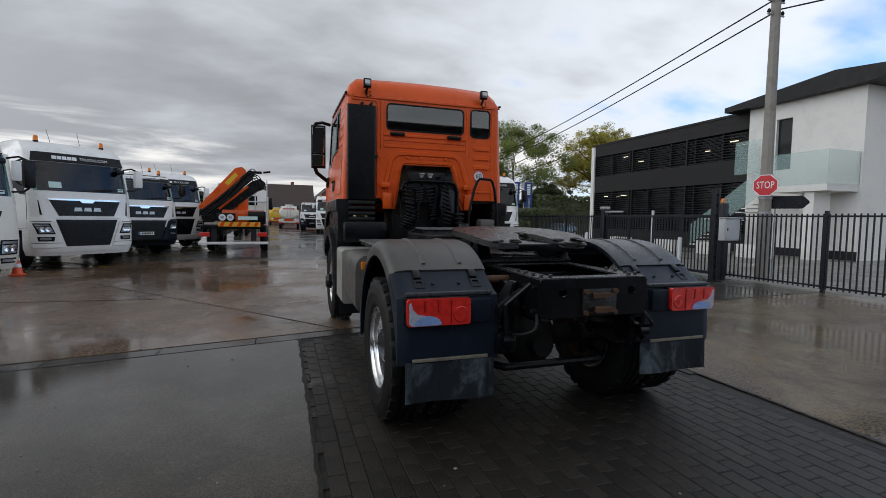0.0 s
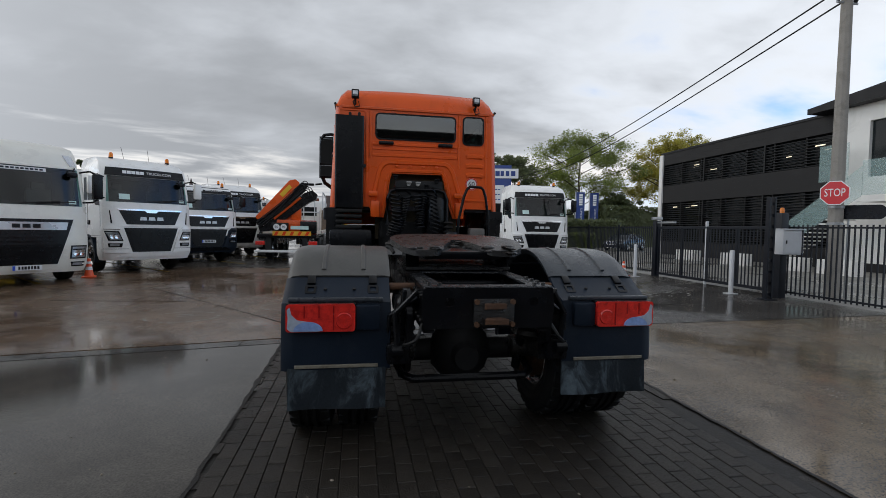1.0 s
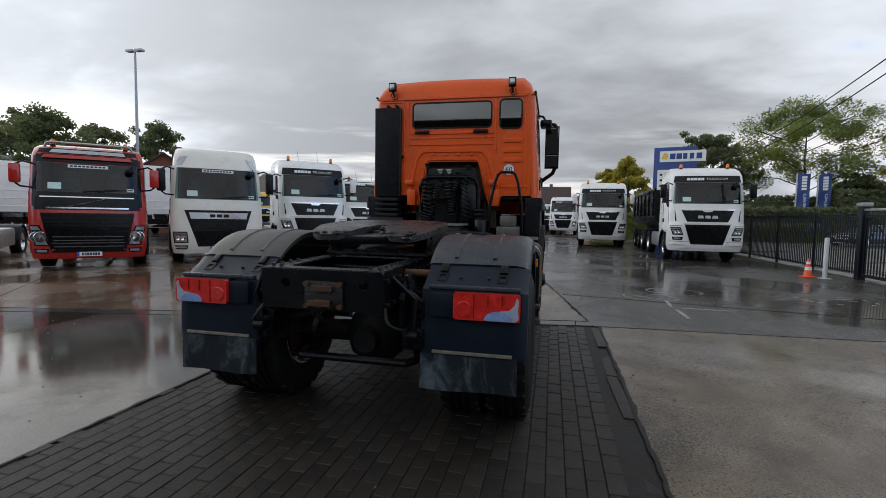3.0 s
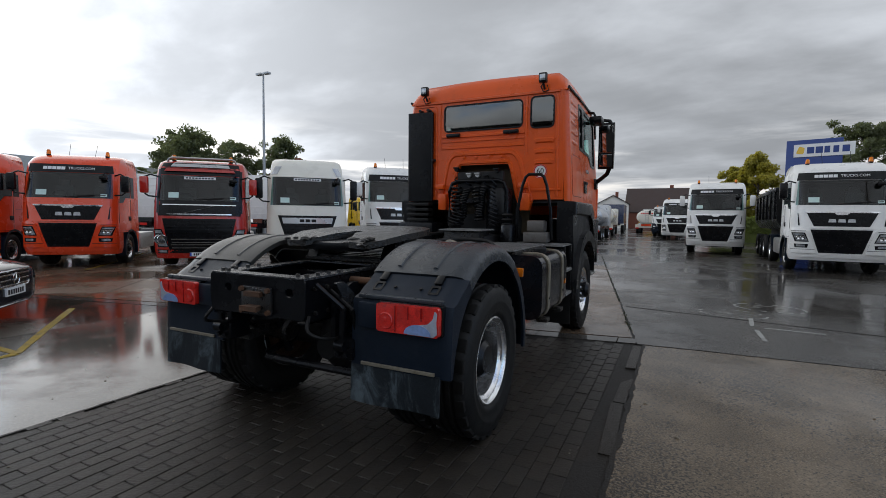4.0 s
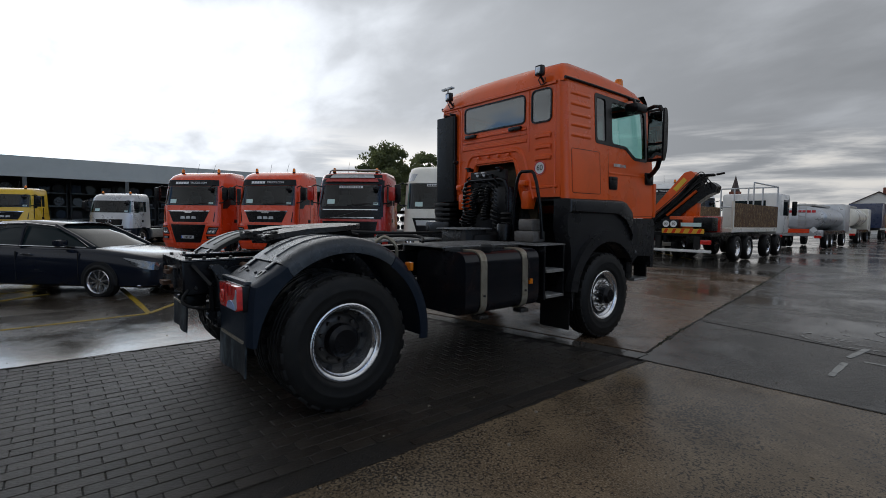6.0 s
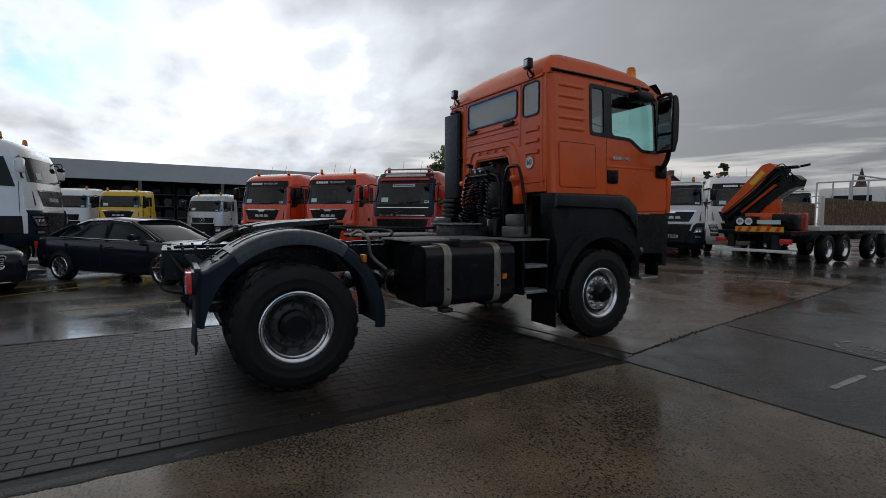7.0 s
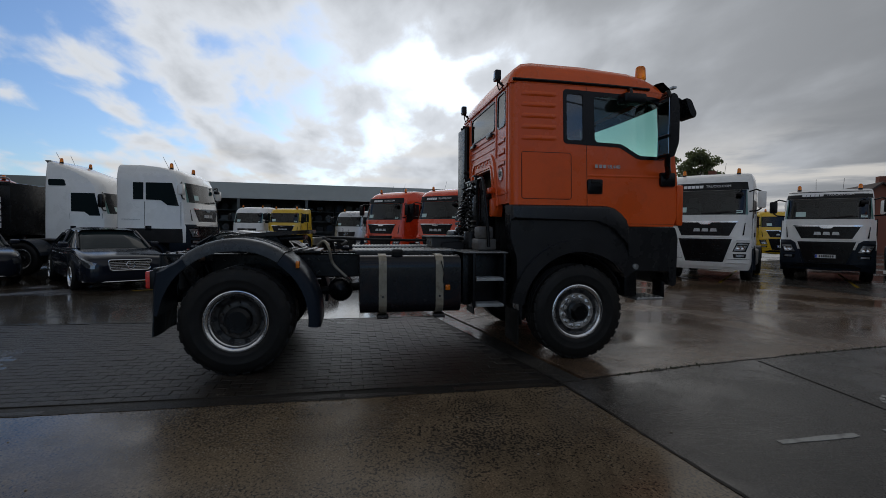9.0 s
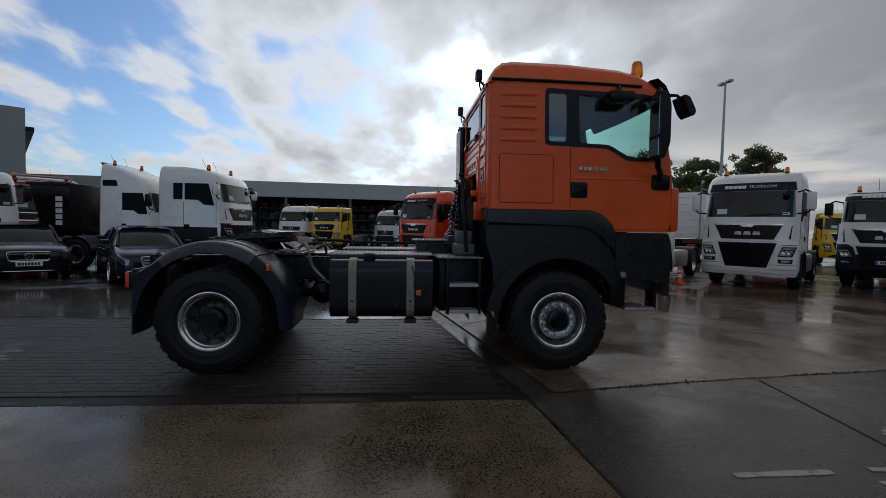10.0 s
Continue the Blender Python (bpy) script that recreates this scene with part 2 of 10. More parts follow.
def sheet_glass(name, tint, gloss=0.05):
    """Thin tinted pane: light passes straight through, gloss on top."""
    m = bpy.data.materials.new(name)
    m.use_nodes = True
    nt = m.node_tree
    nt.nodes.remove(nt.nodes["Principled BSDF"])
    t = node(nt, "ShaderNodeBsdfTransparent")
    t.inputs[0].default_value = (*tint, 1)
    g = node(nt, "ShaderNodeBsdfGlossy", Roughness=0.02)
    lw = node(nt, "ShaderNodeLayerWeight", Blend=0.5)
    gl = mth(nt, "MULTIPLY_ADD", mth(nt, "POWER", lw.outputs["Facing"], 4.0), 0.5, gloss)
    x = node(nt, "ShaderNodeMixShader")
    nt.links.new(gl, x.inputs[0])
    nt.links.new(t.outputs[0], x.inputs[1]), nt.links.new(g.outputs[0], x.inputs[2])
    nt.links.new(x.outputs[0], nt.nodes["Material Output"].inputs[0])
    return m


def leaf_mat(name, col, glow):
    """Leaf: dull upper face and light shining through."""
    m = mat(name, col, 0.55, 0, 0.4, 0.9, 20, 0)
    nt = m.node_tree
    b = nt.nodes["Principled BSDF"]
    t = node(nt, "ShaderNodeBsdfTranslucent")
    t.inputs[0].default_value = (*glow, 1)
    x = node(nt, "ShaderNodeMixShader")
    x.inputs[0].default_value = 0.45
    nt.links.new(b.outputs[0], x.inputs[1]), nt.links.new(t.outputs[0], x.inputs[2])
    nt.links.new(x.outputs[0], nt.nodes["Material Output"].inputs[0])
    return m


def clear_lens(name, tint, rough=0.05, trans=1.0):
    m = bpy.data.materials.new(name)
    m.use_nodes = True
    b = m.node_tree.nodes["Principled BSDF"]
    b.inputs["Base Color"].default_value = (*tint, 1)
    b.inputs["Roughness"].default_value = rough
    b.inputs["Transmission Weight"].default_value = trans
    return m


ORANGE = mat("orange_paint", (0.76, 0.098, 0.009), 0.3, 0, 0.07, 1.5, 60, 0.0, 0.12, (0.42, 0.07, 0.015), 0.3, ior=1.42)
ORANGE_RED = mat("orange_red_paint", (0.78, 0.062, 0.012), 0.25, 0, 0.05, 1.2, 40, 0.0, 0.6)
RED = mat("red_paint", (0.46, 0.016, 0.009), 0.25, 0, 0.05, 1.2, 40, 0.0, 0.6)
WHITE = mat("white_paint", (0.84, 0.83, 0.8), 0.28, 0, 0.04, 1.0, 30, 0.0, 0.5, (0.55, 0.53, 0.48), 0.15)
CREAM = mat("off_white_paint", (0.82, 0.79, 0.7), 0.3, 0, 0.04, 1.0, 30, 0.0, 0.4, (0.55, 0.52, 0.45), 0.15)
SILVER = mat("silver_paint", (0.5, 0.51, 0.52), 0.3, 0.5, 0.04, 1.0, 30, 0.0, 0.5)
YELLOW = mat("yellow_paint", (0.76, 0.47, 0.02), 0.3, 0, 0.05, 1.0, 30, 0.0, 0.5)
BLUE_DARK = mat("dark_blue_paint", (0.02, 0.035, 0.09), 0.3, 0, 0.05, 1.0, 30, 0.0, 0.5)
CAR_PAINT = mat("black_blue_car_paint", (0.009, 0.012, 0.02), 0.14, 0, 0.05, 1.0, 30, 0.0, 0.08, None, 0, 0.05, ior=1.38)
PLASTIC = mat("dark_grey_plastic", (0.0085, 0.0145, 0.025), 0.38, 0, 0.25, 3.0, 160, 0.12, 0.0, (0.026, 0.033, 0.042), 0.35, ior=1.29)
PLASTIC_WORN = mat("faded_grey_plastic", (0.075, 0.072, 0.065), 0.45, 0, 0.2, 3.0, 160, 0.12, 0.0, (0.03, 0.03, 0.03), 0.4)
BLACK = mat("black_paint", (0.004, 0.0045, 0.006), 0.24, 0, 0.2, 4.0, 110, 0.12, 0.0, (0.014, 0.012, 0.01), 0.3, ior=1.33)
BLACK_MATT = mat("matt_black", (0.007, 0.007, 0.0075), 0.75, 0, 0.25, 4.0, 90, 0.1)
GREASE = mat("greasy_steel", (0.012, 0.0115, 0.011), 0.3, 0.0, 0.4, 7.0, 70, 0.45, 0.0, (0.05, 0.034, 0.02), 0.5, ior=1.5)
# wet steel; paler base and blotches paint in sky sheen and droplets
WET_SHEEN_BLACK = mat("wet_black_flange", (0.014, 0.015, 0.017), 0.22, 0.0, 0.4, 9.0, 130, 0.35, 0.0, (0.07, 0.075, 0.08), 0.35, ior=1.6)
WING = mat("satin_wing_plastic", (0.012, 0.0125, 0.0145), 0.3, 0, 0.2, 3.0, 160, 0.08, 0.0, (0.03, 0.03, 0.03), 0.3, ior=1.42)
# lighter copy of PLASTIC: sky sheen on upward faces painted in, with droplet speckles
WET_SHEEN_PLASTIC = mat("rain_wet_plastic_top", (0.026, 0.032, 0.039), 0.3, 0, 0.25, 5.0, 120, 0.25, 0.0, (0.07, 0.08, 0.088), 0.4, ior=1.5)
RUST = mat("rusty_steel", (0.09, 0.042, 0.02), 0.8, 0.1, 0.4, 9.0, 80, 0.3, 0.0, (0.03, 0.015, 0.01), 0.6)
RUBBER = mat("tyre_rubber", (0.0065, 0.0064, 0.0062), 0.6, 0, 0.3, 4.0, 120, 0.2, 0.0, (0.022, 0.02, 0.017), 0.4, ior=1.38)
FLAP = mat("worn_rubber_flap", (0.014, 0.018, 0.022), 0.5, 0, 0.4, 3.2, 60, 0.12, 0.0, (0.13, 0.165, 0.185), 0.7, stretch=(1.2, 1.0, 0.5), ior=1.3)
STEEL = mat("rim_silver", (0.78, 0.78, 0.78), 0.2, 0.92, 0.12, 5.0, 60, 0.04, 0.0, (0.2, 0.18, 0.15), 0.35)
ALU = mat("aluminium", (0.5, 0.5, 0.49), 0.38, 0.85, 0.15, 6.0, 80, 0.08, 0.0, (0.15, 0.14, 0.12), 0.4)
TREADPLATE = mat("worn_tread_plate", (0.24, 0.24, 0.235), 0.45, 0.6, 0.25, 6.0, 80, 0.1, 0.0, (0.07, 0.06, 0.05), 0.6)
STRAP = mat("tank_strap", (0.3, 0.27, 0.21), 0.45, 0.5, 0.2, 8.0, 80, 0.08, 0.0, (0.1, 0.06, 0.03), 0.45)
DULL_METAL = mat("dull_stained_metal", (0.13, 0.12, 0.11), 0.5, 0.3, 0.25, 6.0, 80, 0.1, 0.0, (0.05, 0.035, 0.025), 0.5)
CHROME = mat("chrome", (0.75, 0.76, 0.78), 0.12, 1.0, 0.05, 5.0, 60, 0.0)
MIRROR = mat("mirror_glass", (0.6, 0.61, 0.62), 0.02, 1.0, 0.0, 1, 1, 0.0, 0, None, 0, 0.0)
GLASS = glass("tinted_windscreen", (0.012, 0.02, 0.022), 1.0)
GLASS_CLEAR = sheet_glass("clear_cab_glass", (0.7, 0.9, 0.87))
GLASS_BACK = sheet_glass("rear_window_glass", (0.3, 0.37, 0.35), 0.14)
SCREEN = sheet_glass("windscreen_glass", (0.34, 0.52, 0.5), 0.05)
LAMP_RED = mat("red_lamp_lens", (0.7, 0.026, 0.018), 0.14, 0, 0.35, 14, 160, 0.08, 0.8, (0.34, 0.01, 0.01), 0.7)
LAMP_DARK = mat("dark_red_lens", (0.3, 0.008, 0.008), 0.2, 0, 0.2, 14, 60, 0.0, 0.6)
LAMP_WHITE = mat("clear_lamp_section", (0.42, 0.46, 0.54), 0.15, 0.1, 0.2, 14, 60, 0.0, 0.6)
# blue of the sky reflected in the tail lamp, as a colour
LAMP_BLUE = mat("reversing_lamp_section", (0.26, 0.38, 0.68), 0.12, 0.1, 0.25, 14, 60, 0.0, 0.6)
AMBER = clear_lens("amber_lens", (0.95, 0.27, 0.01), 0.15, 0.4)
LENS = mat("headlamp_lens", (0.42, 0.44, 0.46), 0.1, 0.6, 0.35, 14.0, 60, 0.0, 0.8)
WHITE_TEXT = mat("white_lettering", (0.8, 0.8, 0.8), 0.45, 0, 0.03, 3, 30, 0)
RED_SIGN = mat("red_sign", (0.6, 0.02, 0.025), 0.4, 0, 0.05, 3, 30, 0)
PAPER = mat("paper_notice", (0.6, 0.78, 0.74), 0.6, 0, 0.05, 8, 30, 0)
PLATE_BLUE = mat("plate_blue", (0.02, 0.08, 0.5), 0.4, 0, 0.03, 3, 30, 0)
SIGN_BLUE = mat("sign_blue", (0.018, 0.05, 0.22), 0.4, 0, 0.05, 3, 30, 0)
INTERIOR = mat("cab_interior", (0.05, 0.05, 0.055), 0.8, 0, 0.15, 3, 30, 0.05)
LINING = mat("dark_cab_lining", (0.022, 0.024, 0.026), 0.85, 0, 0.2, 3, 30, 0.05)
SEAT = mat("seat_cloth", (0.055, 0.056, 0.06), 0.9, 0, 0.2, 4, 60, 0.1)
BADGE = mat("satin_badge", (0.55, 0.56, 0.57), 0.3, 0.2, 0.05, 5, 60, 0.0, 0.3)
CAR_LENS = mat("car_lamp_lens", (0.16, 0.17, 0.18), 0.08, 0.7, 0.6, 9.0, 40, 0.0, 0.5)
CONE = mat("traffic_cone_orange", (0.75, 0.09, 0.02), 0.45, 0, 0.08, 5, 50, 0.03)


# ---- mesh helpers ----
def box(bm, x0, x1, y0, y1, z0, z1, bev=0.0, m=None):
    r = bmesh.ops.create_cube(bm, size=1.0)
    vs = r["verts"]
    for v in vs:
        v.co = Vector((x0 + (v.co.x + 0.5) * (x1 - x0), y0 + (v.co.y + 0.5) * (y1 - y0), z0 + (v.co.z + 0.5) * (z1 - z0)))
    if bev:
        es = list({e for v in vs for e in v.link_edges})
        r = bmesh.ops.bevel(bm, geom=es, offset=bev, segments=2, affect="EDGES", profile=0.6)
        vs = list({v for f in r["faces"] for v in f.verts} | {v for v in vs if v.is_valid})
    if m is not None:
        bmesh.ops.transform(bm, matrix=m, verts=vs)
    return vs


def rod(bm, a, b, r, seg=10, r2=None):
    a, b = Vector(a), Vector(b)
    d = b - a
    q = d.to_track_quat("Z", "Y").to_matrix().to_4x4()
    bmesh.ops.create_cone(bm, cap_ends=True, segments=seg, radius1=r, radius2=r if r2 is None else r2, depth=d.length, matrix=Matrix.Translation((a + b) / 2) @ q)


def tube(bm, pts, r, seg=8, closed=False):
    """A round tube along points."""
    pts = [Vector(p) for p in pts]
    rings = []
    up = Vector((0, 0, 1))
    n = len(pts)
    for i, p in enumerate(pts):
        d = (pts[min(i + 1, n - 1)] - pts[max(i - 1, 0)]).normalized()
        s = d.cross(up)
        if s.length < 0.05:
            s = d.cross(Vector((1, 0, 0)))
        s.normalize()
        u = s.cross(d).normalized()
        rings.append([bm.verts.new(p + (s * math.cos(a) + u * math.sin(a)) * r) for a in (2 * math.pi * k / seg for k in range(seg))])
    skin(bm, rings)
    bm.faces.new(rings[0][::-1])
    bm.faces.new(rings[-1])


def skin(bm, rings, wrap=True):
    for a, b in zip(rings, rings[1:]):
        n = len(a)
        for i in range(n if wrap else n - 1):
            j = (i + 1) % n
            bm.faces.new((a[i], a[j], b[j], b[i]))


def extrude(bm, pts, lo, hi, axis="x"):
    """A solid from an outline in the plane across axis, reaching from lo to hi along it."""
    def at(p, t):
        if axis == "x":
            return (t, p[0], p[1])
        return (p[0], t, p[1]) if axis == "y" else (p[0], p[1], t)
    a = [bm.verts.new(at(p, lo)) for p in pts]
    b = [bm.verts.new(at(p, hi)) for p in pts]
    skin(bm, [a, b])
    bm.faces.new(a[::-1])
    bm.faces.new(b)
    return a + b


def ring_band(bm, outer, inner, lo, hi, axis="x"):
    """A solid strip between two open outlines of the same count, from lo to hi along axis."""
    n = len(outer)
    for i in range(n - 1):
        extrude(bm, [outer[i], outer[i + 1], inner[i + 1], inner[i]], lo, hi, axis)
    bmesh.ops.remove_doubles(bm, verts=bm.verts, dist=1e-5)


def lathe(bm, prof, seg=32, axis="x", centre=(0, 0, 0)):
    """Revolve a profile of (along, radius) about axis."""
    c = Vector(centre)
    rings = []
    for t, r in prof:
        row = []
        for k in range(seg):
            a = 2 * math.pi * k / seg
            p = Vector((t, r * math.cos(a), r * math.sin(a))) if axis == "x" else Vector((r * math.cos(a), r * math.sin(a), t))
            row.append(bm.verts.new(c + p))
        rings.append(row)
    skin(bm, rings)
    return rings


def finish(bm, smooth):
    bmesh.ops.recalc_face_normals(bm, faces=bm.faces)
    me = bpy.data.meshes.new("mesh")
    bm.to_mesh(me)
    bm.free()
    if smooth:
        me.polygons.foreach_set("use_smooth", [True] * len(me.polygons))
        me.set_sharp_from_angle(angle=radians(smooth))
    return me


def part(name, bm, material, parent=None, label="", smooth=35, m=None):
    me = finish(bm, smooth)
    me.name = name
    me.materials.append(material)
    ob = new(name, me)
    if parent is not None:
        ob.parent = parent
    if m is not None:
        ob.matrix_basis = m
    if label:
        ob["label"] = label
    return ob


def part_each(name, bm, material, parent, label="", smooth=35, rest=""):
    """Every loose piece of the mesh as a part of its own; gives back the first."""
    seen, groups = set(), []
    for v in bm.verts:
        if v in seen:
            continue
        stack, g = [v], []
        seen.add(v)
        while stack:
            q = stack.pop()
            g.append(q)
            for e in q.link_edges:
                w = e.other_vert(q)
                if w not in seen:
                    seen.add(w)
                    stack.append(w)
        groups.append(g)
    first = None
    for g in groups:
        b = bmesh.new()
        m = {v: b.verts.new(v.co) for v in g}
        for f in {f for v in g for f in v.link_faces}:
            b.faces.new([m[v] for v in f.verts])
        o = part(name if first is None or not rest else rest, b, material, parent if first is None or not rest else first, label if first is None else "", smooth)
        first = first or o
    bm.free()
    return first


def again(ob, m, parent=None):
    """One more part on the same mesh."""
    o = new(ob.name.split(".")[0], ob.data)
    o.parent = parent if parent is not None else ob.parent
    o.matrix_basis = m
    if "label" in ob:
        o["label"] = ob["label"]
    return o


def thing(name, m, label, category, group=""):
    e = new(name)
    e.empty_display_size = 0.2
    e.matrix_basis = m
    return tagged(e, label, category, group)


def lettering(name, words, size, material, parent, m, thick=0.002, align="CENTER"):
    c = bpy.data.curves.new(name, "FONT")
    c.body, c.size, c.extrude, c.align_x, c.align_y = words, size, thick, align, "CENTER"
    c.resolution_u = 3
    tmp = bpy.data.objects.new(name, c)
    scene.collection.objects.link(tmp)
    me = bpy.data.meshes.new_from_object(tmp)
    bpy.data.objects.remove(tmp)
    bpy.data.curves.remove(c)
    me.name = name
    me.materials.clear()
    me.materials.append(material)
    ob = new(name, me)
    ob.parent = parent
    ob.matrix_basis = m
    return ob


def bars(bm, x0, x1, y, z0, z1, n, seed=1, d=0.004):
    """Unreadable or withheld writing: blocks of its size along x on a plane facing -y or +y."""
    rnd = random.Random(seed)
    w = (x1 - x0) / n
    for i in range(n):
        a = x0 + i * w
        box(bm, a, a + w * rnd.uniform(0.62, 0.85), y - d, y + d, z0, z1)


# ---- ground ----
def gz(x, y):
    """The yard's gentle rise under the lorry's nose and its fall towards the shed."""
    fall = min(0.15, 0.014 * max(0.0, -5.0 - x)) * min(max((9.0 - y) / 4, 0.0), 1.0)
    return 0.05 * math.exp(-((x - 0.5) ** 2 / 16 + (y - 5) ** 2 / 10)) - 0.02 - fall


GREY_CONC = wet_ground("smooth_wet_concrete", (0.066, 0.058, 0.048), 0.09, 0.3, 0.54, stain_amount=0.25, fine=90, relief=0.12, ior=1.3)
BROWN_CONC = wet_ground("brown_wet_concrete", (0.15, 0.112, 0.072), 0.12, 0.28, 0.6, specks=0.85, stain=(0.05, 0.033, 0.02), stain_amount=0.55, fine=80, relief=0.24, ior=1.28, grain=0.42)
DARK_CONC = wet_ground("dark_wet_concrete", (0.066, 0.06, 0.053), 0.11, 0.3, 0.6, stain_amount=0.45, fine=58, relief=0.35, ior=1.3, grain=0.5, specks=0.5)
BROWN_WET = wet_ground("brown_flooded_concrete", (0.16, 0.107, 0.069), 0.08, 0.32, 0.62, stain=(0.035, 0.021, 0.013), stain_amount=0.6, fine=60, relief=0.35, ior=1.42, grain=0.55, specks=0.5)
FORECOURT = wet_ground("pale_forecourt_paving", (0.21, 0.2, 0.18), 0.2, 0.45, 0.68, stain=(0.11, 0.1, 0.085), stain_amount=0.5, fine=70, relief=0.3)
CAR_PARK = wet_ground("brown_wet_asphalt", (0.036, 0.028, 0.02), 0.07, 0.32, 0.62, stain_amount=0.4, fine=140, relief=0.3, ior=1.38)
ASPHALT = wet_ground("wet_asphalt", (0.03, 0.029, 0.028), 0.08, 0.34, 0.6, fine=180, relief=0.3)
PAVER = wet_ground("dark_concrete_paver", (0.026, 0.0215, 0.017), 0.16, 0.34, 0.74, stain_amount=0.5, fine=75, relief=0.8, ior=1.34, dist=0.012, grain=0.6, pieces=0.55)
EARTH = wet_ground("joint_dirt", (0.014, 0.012, 0.01), 0.3, 0.6, 0.8, fine=60, relief=0.6)
YELLOW_LINE = mat("worn_yellow_line", (0.3, 0.2, 0.015), 0.6, 0, 0.3, 6, 60, 0.1, 0, (0.04, 0.034, 0.022), 0.85, ior=1.25)
WHITE_LINE = mat("worn_white_mark", (0.33, 0.33, 0.31), 0.4, 0, 0.3, 6, 60, 0.1, 0, (0.08, 0.075, 0.07), 0.9)

drain_y = lambda x: 3.06 + 0.168 * (x - 1.95) if x < 1.95 else 3.05 + 0.085 * (x - 1.95)
weed_x = lambda y: 1.93 - 0.162 * (y - 3.1)
LEFT_EDGE, RIGHT_EDGE = -1.7, 2.03


def slab(name, corners, nx, ny, material, label, top=0.0, deep=0.12):
    """A concrete field between four corners, following the yard's rise."""
    a, b, c, d = [Vector(p) for p in corners]
    bm = bmesh.new()
    rows = []
    for j in range(ny + 1):
        row = []
        for i in range(nx + 1):
            p = a.lerp(b, i / nx).lerp(d.lerp(c, i / nx), j / ny)
            row.append(bm.verts.new((p.x, p.y, gz(p.x, p.y) + top)))
        rows.append(row)
    skin(bm, rows, wrap=False)
    rim = rows[0] + [r[-1] for r in rows[1:-1]] + rows[-1][::-1] + [r[0] for r in rows[-2:0:-1]]
    low = [bm.verts.new(v.co - Vector((0, 0, deep))) for v in rim]
    skin(bm, [rim, low])
    ob = part(name, bm, material, None, "", 30)
    return tagged(ob, label, "ground", kind="structure")


def build_ground():
    bm = bmesh.new()
    outer = [[bm.verts.new((x, y, -0.06)) for x, y in q] for q in ([(-900, -900), (900, -900), (900, 900), (-900, 900)], [(-44.9, -39.9), (29.9, -39.9), (29.9, 119.9), (-44.9, 119.9)])]
    outer.append([bm.verts.new(v.co - Vector((0, 0, 0.24))) for v in outer[1]])
    skin(bm, outer)
    bm.faces.new(outer[2])
    ob = part("ground", bm, ASPHALT, None, "", 0)
    tagged(ob, "wet dark ground reaching to the horizon", "ground", kind="structure")
    g = 0.012
    xs = -4.9
    slab("pavement_left", [(xs + g, -40), (LEFT_EDGE, -40), (LEFT_EDGE, drain_y(LEFT_EDGE) - g), (xs + g, drain_y(xs) - g)], 20, 60, GREY_CONC, "smooth grey wet concrete yard with puddles")
    slab("pavement_far_left", [(-45, -40), (xs, -40), (xs, drain_y(xs) - g), (-45, drain_y(-45) - g)], 50, 60, CAR_PARK, "dark brown wet asphalt where the cars stand")
    for i, (x0, x1) in enumerate(((RIGHT_EDGE, 9.5), (9.5 + g, 30))):
        slab("pavement_right", [(x0, -40), (x1, -40), (x1, drain_y(x1) - g), (x0, drain_y(x0) - g)], 16, 40, BROWN_CONC if i == 0 else FORECOURT, "brownish wet concrete slab with exposed stones" if i == 0 else "pale grey wet forecourt paving behind the fence")
    ys = [3.1, 9.2, 13.8, 18.4, 24.0, 31.0, 60.0, 120.0]
    for k, (y0, y1) in enumerate(zip(ys, ys[1:])):
        f = lambda x, y: drain_y(x) + g if y == 3.1 else y + 0.06 * (x - 2)
        x0a, x0b = weed_x(y0) + g * 2, weed_x(y1) + g * 2
        slab("pavement_north", [(x0a, f(x0a, y0)), (9.5, f(9.5, y0)), (9.5, f(9.5, y1) - g), (x0b, f(x0b, y1) - g)], 16, 16, DARK_CONC, "dark grey wet concrete slab between open joints")
        slab("pavement_forecourt", [(9.5 + g, f(9.5, y0)), (30, f(30, y0)), (30, f(30, y1) - g), (9.5 + g, f(9.5, y1) - g)], 16, 16, FORECOURT, "pale grey wet forecourt paving behind the fence")
        if k < 6:
            ya, yb = (None, y1) if k == 0 else (y0, y1)
            xa = weed_x(y0) - g
            ya0 = drain_y(-45) + 0.3 if k == 0 else y0
            ya1 = drain_y(xa) + 0.3 if k == 0 else y0
            slab("pavement_west", [(-45, ya0 if k == 0 else y0 + g), (xa, ya1 + (0 if k == 0 else g)), (weed_x(y1) - g, y1), (-45, y1 if k else max(y1, 9.2))], 40, 16, BROWN_WET if k < 2 else DARK_CONC, "reddish brown flooded concrete in front of parked lorries")
    # channel stones of the drain line
    root = thing("drain_channel", pose(0, 0, 0), "line of grey concrete channel stones across the yard", "drain")
    tagged(root, kind="structure")
    x = -12.0
    rnd = random.Random(4)
    while x < 1.9:
        n = 0.98
        x1 = min(x + n, 1.94)
        bm = bmesh.new()
        for (ya, yb, dz) in ((0.0, 0.235, 0.004), (0.235, 0.285, -0.022)):
            vs = box(bm, x + 0.008, x1 - 0.004, 0, 1, -0.1, 0.0)
            for v in vs:
                yy = drain_y(v.co.x) + (ya if v.co.y < 0.5 else yb)
                v.co.y, v.co.z = yy, v.co.z + gz(v.co.x, yy) + dz + rnd.uniform(-0.0005, 0.0005)
        part("channel_stone", bm, DARK_CONC, root, "", 0)
        x = x1


build_ground()


